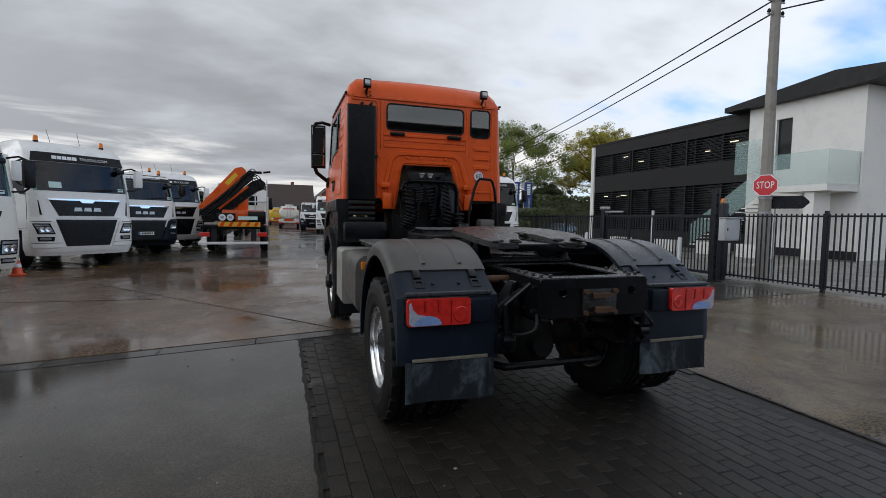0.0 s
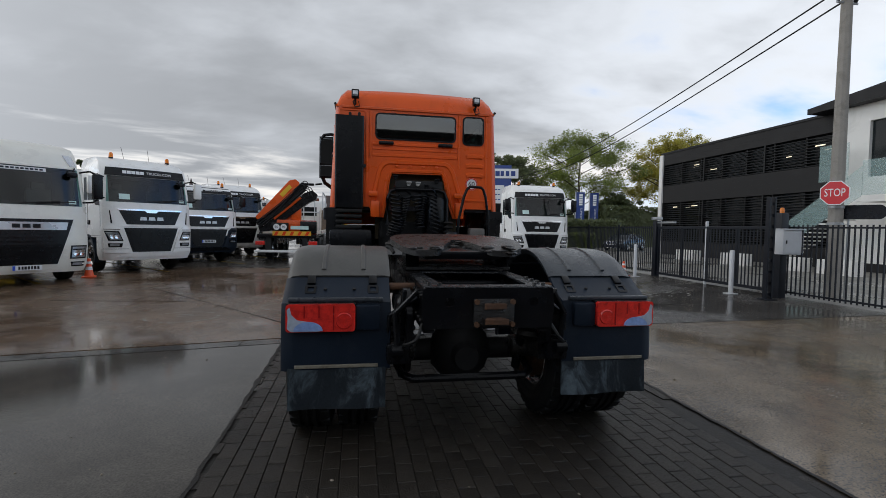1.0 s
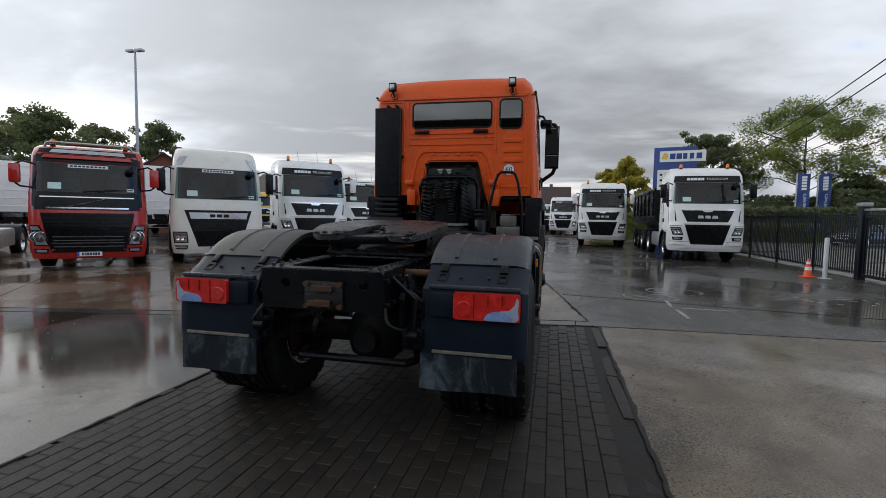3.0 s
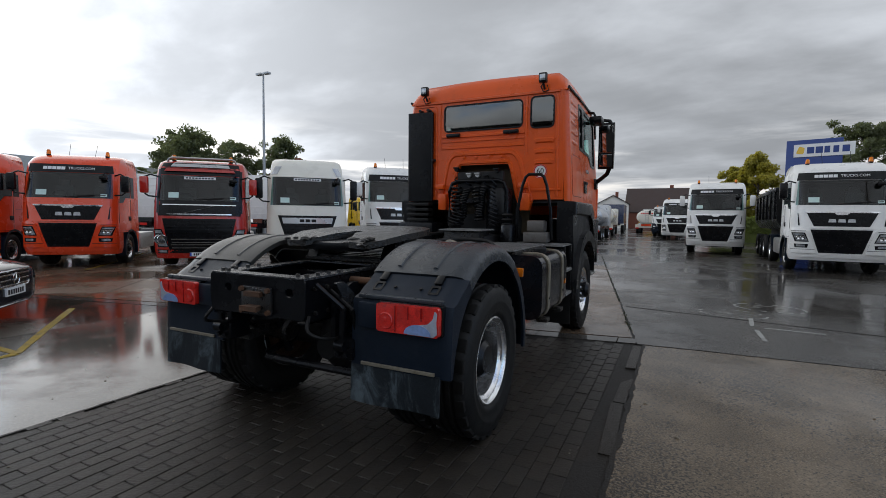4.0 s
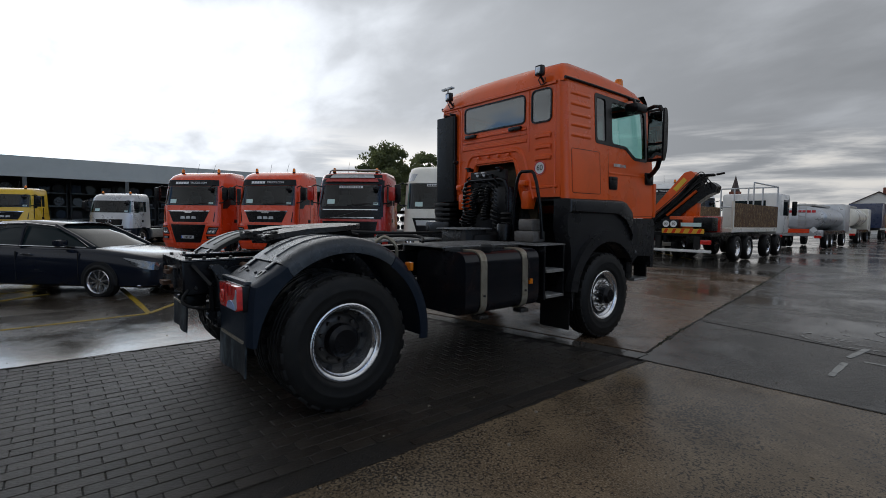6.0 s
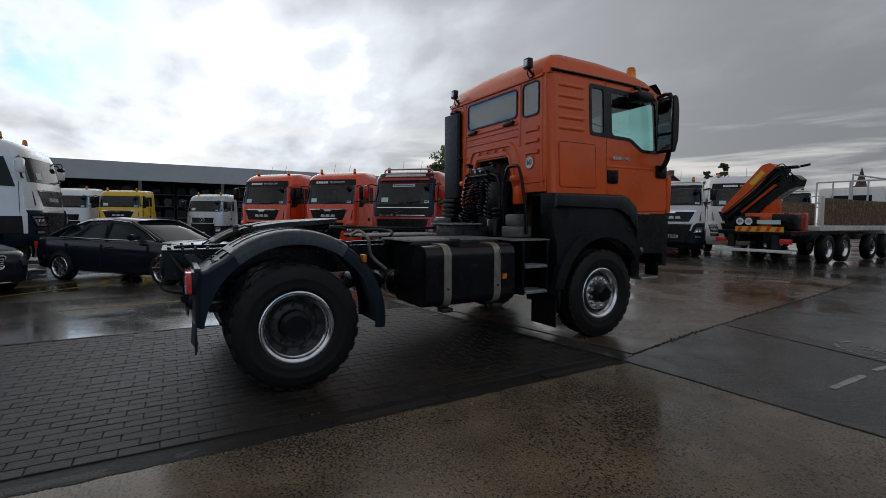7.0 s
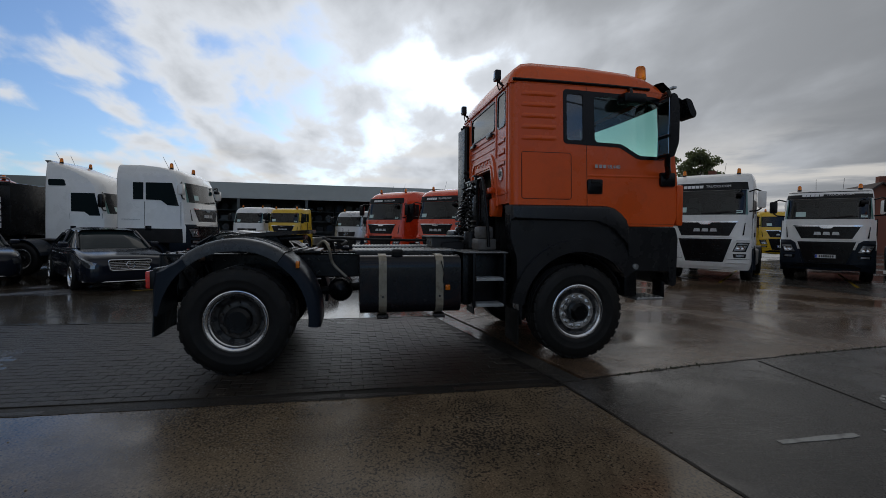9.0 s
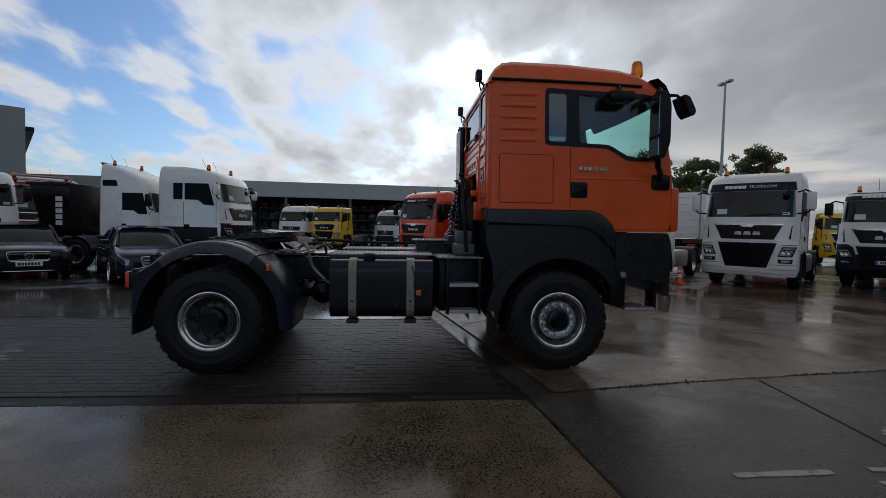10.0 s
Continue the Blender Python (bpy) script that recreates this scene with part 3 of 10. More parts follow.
# painted lines lie on the paving
def painted(name, a, b, w, material, label, n=8, category="road marking"):
    a, b = Vector(a), Vector(b)
    d = (b - a).normalized()
    s = Vector((-d.y, d.x)) * w / 2
    bm = bmesh.new()
    rnd = random.Random(int(abs(a.x * 100)) + 3)
    tops = []
    for i in range(n + 1):
        p = a.lerp(b, i / n)
        k = rnd.uniform(0.75, 1.1)
        tops.append([bm.verts.new((q.x, q.y, gz(q.x, q.y) + 0.005)) for q in (p - s * k, p + s * k)])
    skin(bm, tops, wrap=False)
    rim = [t[0] for t in tops] + [t[1] for t in tops[::-1]]
    skin(bm, [rim, [bm.verts.new(v.co - Vector((0, 0, 0.004))) for v in rim]])
    return tagged(part(name, bm, material, None, "", 0), label, category, kind="structure")


for a, b in (((-3.97, -0.61), (-6.35, 1.05)), ((-3.97, -0.61), (-7.6, -0.62)), ((-3.95, -0.62), (-3.8, -2.4)), ((-5.7, -3.75), (-7.4, -1.8)), ((-7.1, -3.85), (-8.2, -2.2)),
             ((-8.2, 9.0), (-12.5, 13.6)), ((-10.6, 7.0), (-14.5, 11.2)), ((-6.6, 12.3), (-11, 17)), ((-13, 4.6), (-17, 8.9)), ((-5.0, 15.5), (-9.5, 20.3)), ((-3.9, 18.4), (-8, 22.8))):
    painted("bay_line", a, b, 0.09, YELLOW_LINE, "worn yellow parking bay line on wet concrete")
for a, b in (((3.39, 4.0), (3.38, 4.67)), ((3.36, 4.95), (3.42, 5.6)), ((3.5, 4.88), (4.2, 4.9))):
    painted("white_mark", a, b, 0.06, WHITE_LINE, "faded white chalk mark on wet concrete")


def chalk_ring(cx, cy, r, seed):
    bm = bmesh.new()
    rnd = random.Random(seed)
    for k in range(26):
        if rnd.random() < 0.3:
            continue
        a0, a1 = 2 * math.pi * k / 26, 2 * math.pi * (k + rnd.uniform(0.5, 0.9)) / 26
        q = [(cx + r * s * math.cos(a) * 1.2, cy + r * s * math.sin(a)) for a, s in ((a0, 1), (a1, 1), (a1, 1.09), (a0, 1.09))]
        bm.faces.new([bm.verts.new((x, y, gz(x, y) + 0.004)) for x, y in q])
    for k in range(5):
        x0, y0 = cx + r * rnd.uniform(-0.8, 0.5), cy + r * rnd.uniform(-0.5, 0.5)
        q = [(x0, y0), (x0 + 0.35 * r, y0 + 0.12 * r), (x0 + 0.34 * r, y0 + 0.17 * r), (x0 - 0.02, y0 + 0.06 * r)]
        bm.faces.new([bm.verts.new((x, y, gz(x, y) + 0.004)) for x, y in q])
    tagged(part("chalk_mark", bm, WHITE_LINE, None, "", 0), "faded white chalk ring drawn on the concrete", "road marking", kind="structure")


for k, (cx, cy, r) in enumerate(((3.85, 6.9, 0.42), (6.7, 6.85, 0.5), (-3.5, 4.35, 0.42), (-1.95, 5.2, 0.42), (3.2, 5.9, 0.38))):
    chalk_ring(cx, cy, r, k)
for a, b in (((-5.6, 8.4), (-1.25, 2.9)), ((-7.6, 2.2), (-11.6, 6.7)), ((-6.5, 6.4), (-4.0, 6.0)), ((1.6, 5.6), (6.5, 5.0))):
    painted("crack", a, b, 0.018, EARTH, "dark open crack in the concrete", 10, "crack")


def crumbled_joint(name, pts, w, label, seed):
    """A dark open joint with broken edges along a line of points."""
    rnd = random.Random(seed)
    bm = bmesh.new()
    for a, b in zip(pts, pts[1:]):
        a, b = Vector(a), Vector(b)
        d = (b - a).normalized()
        side = Vector((-d.y, d.x))
        n = max(2, int((b - a).length / 0.045))
        rows = []
        for i in range(n + 1):
            p = a.lerp(b, i / n) + side * 0.012 * noise.noise((i * 0.13, seed * 1.7, 0.4))
            l, r = (w * (0.35 + abs(noise.noise((i * 0.21, seed + q, 1.3))) * 2.2 + rnd.random() * 0.35) for q in (0, 9))
            rows.append([bm.verts.new((q.x, q.y, gz(q.x, q.y) + 0.0035)) for q in (p - side * l, p + side * r)])
        skin(bm, rows, wrap=False)
    tagged(part(name, bm, EARTH, None, "", 0), label, "joint", kind="structure")


crumbled_joint("slab_joint", [(2.03, -9), (RIGHT_EDGE, 3.05)], 0.016, "dark broken joint beside the paving blocks", 3)
crumbled_joint("slab_joint", [(1.95, 3.05), (9.0, drain_y(9.0))], 0.01, "dark crack between two concrete slabs", 5)
crumbled_joint("slab_joint", [(weed_x(3.1), 3.1), (weed_x(18), 18)], 0.013, "dark mossy joint between concrete slabs", 7)
crumbled_joint("slab_joint", [(LEFT_EDGE, -9), (LEFT_EDGE, drain_y(LEFT_EDGE))], 0.014, "dark broken joint beside the paving blocks", 11)


def weeds():
    bm = bmesh.new()
    rnd = random.Random(8)
    for k in range(420):
        y = 3.3 + 15 * rnd.random() ** 1.2
        if noise.noise((y * 0.8, 0, 0)) < -0.1:
            continue
        x = weed_x(y) + rnd.gauss(0, 0.012)
        a, h, w = rnd.uniform(0, 6.28), rnd.uniform(0.004, 0.018), rnd.uniform(0.006, 0.016)
        p = Vector((x, y, gz(x, y)))
        d = Vector((math.cos(a), math.sin(a), 0)) * w
        bm.faces.new([bm.verts.new(p - d), bm.verts.new(p + d), bm.verts.new(p + d * 0.6 + Vector((0, 0, h))), bm.verts.new(p - d * 0.4 + Vector((0, 0, h)))])
    ob = part("moss", bm, mat("moss_green", (0.035, 0.05, 0.016), 0.8, 0, 0.4, 20, 90, 0.2), None, "", 0)
    tagged(ob, "dark green moss and weeds in the slab joint", "moss", kind="stuff")


weeds()


def litter():
    """Small stones and bits of leaf lying about the yard."""
    bm = bmesh.new()
    rnd = random.Random(21)
    for k in range(420):
        x, y = rnd.uniform(-6, 7), rnd.uniform(-2.6, 9)
        r = rnd.uniform(0.003, 0.009) * (1.6 if rnd.random() < 0.08 else 1)
        q = bmesh.ops.create_icosphere(bm, subdivisions=1, radius=r)
        bmesh.ops.transform(bm, matrix=pose(x, y, gz(x, y) + r * 0.3, rnd.uniform(0, 50), 0, rnd.uniform(0, 360)) @ Matrix.Diagonal((1.4, 1.0, 0.6, 1)), verts=q["verts"])
    tagged(part("litter", bm, mat("small_stones", (0.2, 0.17, 0.13), 0.7, 0, 0.7, 1.5, 8, 0.1), None, "", 0), "small stones and bits scattered over the wet yard", "litter", kind="stuff")


litter()


# ---- wheels shared by all lorries ----
def tyre_mesh(R=0.5, w=0.31, rim=0.3, lugs=0):
    bm = bmesh.new()
    h = w / 2
    prof = [(-h * 0.72, rim), (-h * 0.86, rim + 0.02), (-h * 0.93, rim + 0.045), (-h * 0.92, rim + 0.052), (-h, rim + (R - rim) * 0.45), (-h * 1.015, rim + (R - rim) * 0.5), (-h * 1.0, rim + (R - rim) * 0.53), (-h * 0.97, R - 0.07), (-h * 0.86, R - 0.022), (-h * 0.7, R - 0.004)]
    if lugs:
        for g in (-0.36, 0.0, 0.36):
            prof += [(h * (g - 0.1), R), (h * (g - 0.07), R - 0.016), (h * (g + 0.07), R - 0.016), (h * (g + 0.1), R)]
    else:
        prof += [(-h * 0.1, R), (-h * 0.06, R - 0.012), (h * 0.06, R - 0.012), (h * 0.1, R)]
    prof += [(h * 0.7, R - 0.004), (h * 0.86, R - 0.022), (h * 0.97, R - 0.07), (h * 1.0, rim + (R - rim) * 0.53), (h * 1.015, rim + (R - rim) * 0.5), (h, rim + (R - rim) * 0.45), (h * 0.92, rim + 0.052), (h * 0.93, rim + 0.045), (h * 0.86, rim + 0.02), (h * 0.72, rim)]
    lathe(bm, prof, 56 if lugs else 32)
    if lugs:
        base, bm = bm, bmesh.new()
        for k in range(lugs):
            for s in (-1, 1):
                a = 2 * math.pi * (k + (0.5 if s > 0 else 0)) / lugs
                M = Matrix.Rotation(a, 4, "X")
                box(bm, min(s * h * 0.45, s * h * 0.86), max(s * h * 0.45, s * h * 0.86), -0.041, 0.041, R - 0.06, R - 0.0005, 0.008, M)
        blocks = finish(bm, 40)
        blocks.materials.append(RUBBER)
        bm = base
    me = finish(bm, 40)
    me.materials.append(RUBBER)
    if lugs:
        TREAD[me.name] = blocks
    return me


TREAD = {}


def rim_mesh(r=0.3, w=0.24, dish=0.1):
    """The bright barrel of a wheel; outer face at +x. dish: how far the disc lies behind its edge."""
    bm = bmesh.new()
    h = w / 2
    lathe(bm, [(h, r + 0.006), (h + 0.004, r - 0.004), (h - 0.012, r - 0.012), (h - 0.022, r - 0.03), (h - 0.035, r - 0.034), (h - 0.05, r - 0.05), (h - dish, r - 0.062), (h - dish - 0.02, r - 0.06), (-h, r + 0.004)], 44)
    me = finish(bm, 40)
    me.materials.append(STEEL)
    return me


def disc_mesh(r=0.3, w=0.24, dish=0.1, nuts=10):
    bm = bmesh.new()
    h = w / 2
    lathe(bm, [(h - dish, r - 0.061), (h - dish - 0.004, r * 0.7), (h - dish + 0.02, r * 0.64), (h - dish + 0.03, r * 0.5), (h - dish + 0.03, 0.0)], 36)
    for k in range(nuts):
        a = 2 * math.pi * k / nuts
        p = (h - dish + 0.028, r * 0.56 * math.cos(a), r * 0.56 * math.sin(a))
        rod(bm, p, (p[0] + 0.035, p[1], p[2]), 0.016, 6)
    me = finish(bm, 40)
    me.materials.append(DISC)
    return me


def hole_mesh():
    bm = bmesh.new()
    lathe(bm, [(0, 0.0), (0.003, 0.026)], 12, "x")
    me = finish(bm, 0)
    me.materials.append(BLACK_MATT)
    return me


def rim_back_mesh(r=0.3):
    bm = bmesh.new()
    for k in range(10):
        a = 2 * math.pi * (k + 0.5) / 10
        lathe(bm, [(0, 0.0), (0.003, 0.026)], 10, "x", (0, 0.77 * r * math.cos(a), 0.77 * r * math.sin(a)))
    me = finish(bm, 0)
    me.materials.append(BLACK_MATT)
    return me


def hub_mesh(r=0.1, d=0.07):
    bm = bmesh.new()
    lathe(bm, [(0, r), (d * 0.7, r * 0.95), (d, r * 0.7), (d, 0.0)], 20)
    me = finish(bm, 40)
    me.materials.append(BLACK)
    return me


DISC = mat("dirty_wheel_disc", (0.05, 0.047, 0.044), 0.42, 0.4, 0.25, 9.0, 60, 0.1, 0.0, (0.05, 0.04, 0.03), 0.7)
HOLE = hole_mesh()
TYRE, RIM_DISH, RIM_FRONT, HOLES, HUB = tyre_mesh(), rim_mesh(dish=0.15), rim_mesh(dish=0.05), rim_back_mesh(), hub_mesh()
DISC_DISH, DISC_FRONT = disc_mesh(dish=0.15), disc_mesh(dish=0.05)


def wheel(root, x, y, z, side, dish=True, tyre=None):
    """A wheel part whose outer face looks to side (+1 or -1 along x), with rim, holes and hub under it."""
    t = new("wheel", tyre or TYRE)
    t.parent = root
    t.matrix_basis = pose(x, y, z, random.Random(int(y * 97 + x * 31)).uniform(0, 360), 0, 0 if side > 0 else 180)
    for nm, me, dx in (("rim", RIM_DISH if dish else RIM_FRONT, 0.0), ("rim_disc", DISC_DISH if dish else DISC_FRONT, 0.0), ("rim_hole", HOLES, -0.026 if dish else 0.074), ("hub", HUB, -0.01 if dish else 0.09)):
        o = new(nm, me)
        o.parent = t
        o.matrix_basis = pose(dx, 0, 0)
    return t


def wheel_arch(bm, s, y, z, r0, r1, x0, x1, a0=-8, a1=188, n=14):
    o = [(y + r1 * math.cos(radians(a0 + (a1 - a0) * i / n)), z + r1 * math.sin(radians(a0 + (a1 - a0) * i / n))) for i in range(n + 1)]
    q = [(y + r0 * math.cos(radians(a0 + (a1 - a0) * i / n)), z + r0 * math.sin(radians(a0 + (a1 - a0) * i / n))) for i in range(n + 1)]
    ring_band(bm, o, q, min(s * x0, s * x1), max(s * x0, s * x1))


# ---- the orange tractor unit ----
def sheet(bm, outer, holes, place, thick):
    """A flat panel with holes: outlines in (u, v), place(u, v, depth) gives the point."""
    edges, loops = [], []
    for o in [outer] + list(holes):
        vs = [bm.verts.new(place(u, v, 0.0)) for u, v in o]
        loops.append((vs, o))
        edges += [bm.edges.new((vs[i], vs[(i + 1) % len(vs)])) for i in range(len(vs))]
    bmesh.ops.triangle_fill(bm, use_beauty=True, use_dissolve=False, edges=edges)
    faces = [f for f in bm.faces if all(v in {w for vs, _ in loops for w in vs} for v in f.verts)]
    back = {}
    for vs, o in loops:
        bs = [bm.verts.new(place(u, v, thick)) for u, v in o]
        for a, b in zip(vs, bs):
            back[a] = b
        skin(bm, [vs, bs])
    for f in faces:
        bm.faces.new([back[v] for v in reversed(f.verts)])


def rounded(pts, r, n=4):
    """An outline with its corners rounded."""
    out = []
    k = len(pts)
    for i in range(k):
        p, a, b = Vector(pts[i]), Vector(pts[i - 1]), Vector(pts[(i + 1) % k])
        ra = min(r, (a - p).length * 0.45, (b - p).length * 0.45)
        s, e = p + (a - p).normalized() * ra, p + (b - p).normalized() * ra
        for j in range(n + 1):
            t = j / n
            q = s.lerp(p, t).lerp(p.lerp(e, t), t)
            out.append((q.x, q.y))
    return out


def rect(x0, x1, z0, z1, r=0.03):
    return rounded([(x0, z0), (x1, z0), (x1, z1), (x0, z1)], r)


def frame_of(bm, outline, grow, place, thick):
    """A thin seal or frame round an outline."""
    c = Vector((sum(p[0] for p in outline) / len(outline), sum(p[1] for p in outline) / len(outline)))
    out = []
    n = len(outline)
    for i in range(n):
        a, b = Vector(outline[i - 1]), Vector(outline[(i + 1) % n])
        d = (b - a).normalized()
        nrm = Vector((d.y, -d.x))
        p = Vector(outline[i])
        if nrm.dot(p - c) < 0:
            nrm = -nrm
        out.append(tuple(p + nrm * grow))
    rows = [[bm.verts.new(place(u, v, d)) for u, v in o] for o, d in ((outline, 0.0), (out, 0.0), (out, thick), (outline, thick))]
    skin(bm, rows + [rows[0]])


lorry = thing("tractor_unit", pose(0, 0, -0.017, 0.59, 0, 0), "orange four-wheel-drive tractor unit with black mudguards on wet pavers", "lorry")
RY = 2.82
sx = lambda z: 1.16 - 0.052 * (z - 1.72)


def side_place(s, out=0.0):
    return lambda y, z, d: (s * (sx(z) + out - d), y, z)


def rear_place(out=0.0):
    return lambda x, z, d: (x, RY - out + d, z)


DOOR_WIN = rounded([(3.81, 2.44), (4.14, 2.43), (4.37, 2.30), (4.65, 2.30), (4.63, 2.90), (4.55, 2.94), (3.80, 2.96)], 0.05)
QUARTER = rect(3.47, 3.67, 2.45, 2.97, 0.04)
FRAME_OUT = rounded([(3.43, 2.41), (4.12, 2.39), (4.35, 2.26), (4.70, 2.26), (4.68, 2.95), (4.58, 2.99), (3.43, 3.02)], 0.05)
SIDE_OUT = [(2.90, 1.72), (3.93, 1.72), (4.02, 1.695), (4.10, 1.64), (4.16, 1.57), (4.21, 1.49), (4.80, 1.49), (4.84, 1.6), (4.86, 2.0), (4.83, 2.3), (4.72, 3.04), (4.5, 3.065), (2.90, 3.075)]
SIDE_HOLE = rounded([(3.45, 2.43), (4.13, 2.41), (4.36, 2.28), (4.68, 2.28), (4.66, 2.93), (4.57, 2.97), (3.45, 3.0)], 0.05)


def cab():
    shell = None
    for s in (-1, 1):
        bm = bmesh.new()
        sheet(bm, SIDE_OUT, [SIDE_HOLE], side_place(s), 0.05)
        # rounded corner towards the rear wall
        strip = []
        for z in (1.72, 2.2, 2.7, 3.075):
            row = []
            for k in range(7):
                a = math.pi / 2 * k / 6
                row.append(bm.verts.new((s * (sx(z) - 0.08 + 0.08 * math.cos(a)), 2.90 - 0.08 * math.sin(a), z)))
            strip.append(row)
        skin(bm, strip, wrap=False)
        p = part("cab_side", bm, ORANGE, lorry, "", 40)
        shell = p if s > 0 else shell
        bm = bmesh.new()
        sheet(bm, FRAME_OUT, [QUARTER, DOOR_WIN], side_place(s, 0.006), 0.05)
        part("window_frame", bm, BLACK, p, "black window surround")
        for nm, o in (("door_window", DOOR_WIN), ("quarter_window", QUARTER)):
            bm = bmesh.new()
            sheet(bm, o, [], side_place(s, -0.006), 0.008)
            ob = part(nm, bm, GLASS_CLEAR if nm == "door_window" else GLASS_BACK, p, "", 0)
            ob.visible_shadow = False
        # pressed ribs
        for k in range(5):
            z = 2.46 + 0.122 * k
            bm = bmesh.new()
            rows = []
            for (dz, o) in ((-0.03, -0.002), (-0.012, 0.011), (0.012, 0.008), (0.032, -0.002)):
                rows.append([bm.verts.new((s * (sx(z + dz) + (o if 0 < i < 5 else -0.003)), y, z + dz)) for i, y in enumerate((2.93, 2.97, 3.1, 3.24, 3.32, 3.36))])
            skin(bm, rows, wrap=False)
            part("pressed_rib", bm, ORANGE, p, "", 60)
        for o in (rect(2.94, 3.52, 1.79, 2.30, 0.03),):
            bm = bmesh.new()
            frame_of(bm, o, 0.006, side_place(s, 0.0012), 0.01)
            part("hatch_seam", bm, BLACK_MATT, p, "", 0)
            bm = bmesh.new()
            sheet(bm, rect(2.947, 3.513, 1.797, 2.293, 0.028), [], side_place(s, 0.004), 0.01)
            part("storage_hatch", bm, ORANGE, p, "", 30)
        bm = bmesh.new()
        for y0, y1, z0, z1 in ((3.708, 3.714, 1.72, 2.43), (3.708, 3.714, 3.0, 3.06), (4.215, 4.80, 1.516, 1.52)):
            rows = [[bm.verts.new((s * (sx(z) + 0.0012), y, z)) for y in (y0, y1)] for z in (z0, z1)]
            skin(bm, rows, wrap=False)
        part_each("door_seam", bm, BLACK_MATT, p, "", 0)
        bm = bmesh.new()
        rows = [[bm.verts.new((s * (sx(z) + o), y, z)) for y in (3.73, 4.1, 4.5, 4.83)] for z, o in ((2.045, 0.0), (2.06, 0.007), (2.075, 0.002))]
        skin(bm, rows, wrap=False)
        part("door_crease", bm, ORANGE, p, "", 60)
        bm = bmesh.new()
        box(bm, min(s * 1.12, s * 1.168), max(s * 1.12, s * 1.168), 3.715, 3.90, 1.85, 2.02, 0.02)
        h = part("door_handle", bm, BLACK, p, "black recessed door handle")
        bm = bmesh.new()
        box(bm, min(s * 1.15, s * 1.182), max(s * 1.15, s * 1.182), 3.75, 3.87, 1.975, 2.01, 0.008)
        part("grip", bm, BLACK_MATT, h)
        bm = bmesh.new()
        tube(bm, [(s * (sx(3.08) + 0.006), y, z) for y, z in ((2.84, 3.095), (3.4, 3.095), (4.0, 3.088), (4.5, 3.075))], 0.017, 8)
        part("roof_gutter", bm, BLACK, p)
        bm = bmesh.new()
        box(bm, min(s * 1.06, s * 1.17), max(s * 1.06, s * 1.17), 4.84, 4.93, 1.5, 1.98, 0.025)
        part("corner_flap", bm, ORANGE, p)
    bm = bmesh.new()
    for k in range(3):
        box(bm, 1.158, 1.164, 3.80 + k * 0.05, 3.835 + k * 0.05, 2.145, 2.183)
    part("model_bar", bm, BADGE, shell, "", 0)
    lettering("lettering", "18.440", 0.062, BADGE, shell, pose(1.1405, 4.04, 2.164, 90, 0, 90), 0.005)
    # rear wall
    outline = [(-1.07, 1.74), (-0.62, 1.74), (-0.56, 1.6), (-0.44, 1.6), (-0.40, 1.8), (-0.36, 2.12), (-0.33, 2.20), (0.35, 2.20), (0.38, 2.12), (0.45, 1.8), (0.52, 1.6), (0.64, 1.6), (0.68, 1.74), (1.07, 1.74), (1.035, 3.075), (-1.035, 3.075)]
    W1, W2 = rect(-0.55, 0.52, 2.665, 2.985, 0.05), rect(0.65, 0.92, 2.64, 3.0, 0.05)
    bm = bmesh.new()
    sheet(bm, outline, [W1, W2], rear_place(), 0.06)
    rear = part("cab_back", bm, ORANGE, lorry, "", 40)
    for o in (W1, W2):
        bm = bmesh.new()
        frame_of(bm, o, 0.018, rear_place(0.012), 0.03)
        part("window_seal", bm, BLACK, rear, "black rubber seal")
        bm = bmesh.new()
        sheet(bm, o, [], rear_place(0.002), 0.008)
        part("rear_window", bm, GLASS_BACK, rear, "dark rear window", 0).visible_shadow = False
    # pressings: a broad bead over the engine opening, ledges, ribs
    def bead(path, w, d, name="pressed_bead"):
        bm = bmesh.new()
        n = len(path)
        rows = [[], [], [], []]
        for i, (x, z) in enumerate(path):
            a, b = Vector(path[max(i - 1, 0)]), Vector(path[min(i + 1, n - 1)])
            t = (b - a).normalized()
            nr = Vector((-t.y, t.x))
            for r, (k, o) in zip(rows, ((-1, -0.002), (-0.55, d), (0.55, d), (1, -0.002))):
                q = Vector((x, z)) + nr * w * k
                r.append(bm.verts.new((q.x, RY - o, q.y)))
        skin(bm, rows, wrap=False)
        part(name, bm, ORANGE, rear, "", 50)
    bead(rounded_path([(-0.60, 1.72), (-0.56, 2.0), (-0.5, 2.26), (-0.42, 2.35), (0.42, 2.35), (0.5, 2.26), (0.58, 2.0), (0.66, 1.72)]), 0.035, 0.02)
    bead(rounded_path([(-0.46, 1.64), (-0.43, 1.85), (-0.39, 2.15), (-0.34, 2.235), (0.36, 2.235), (0.41, 2.15), (0.47, 1.85), (0.56, 1.64)]), 0.024, 0.014)
    bead([(-0.6, 2.585), (0.56, 2.585)], 0.02, 0.016)
    bead([(-0.6, 2.52), (0.56, 2.52)], 0.012, 0.012)
    bead([(-0.6, 2.44), (0.56, 2.44)], 0.025, 0.012)
    bead([(-0.63, 2.4), (-0.63, 3.02)], 0.02, 0.014)
    bead([(0.585, 2.3), (0.585, 3.03)], 0.02, 0.014)
    bead([(0.98, 1.78), (0.97, 3.03)], 0.02, 0.012)
    bead([(-0.68, 1.8), (-0.68, 2.98), (-0.72, 3.02), (-1.02, 3.02)], 0.018, 0.012)
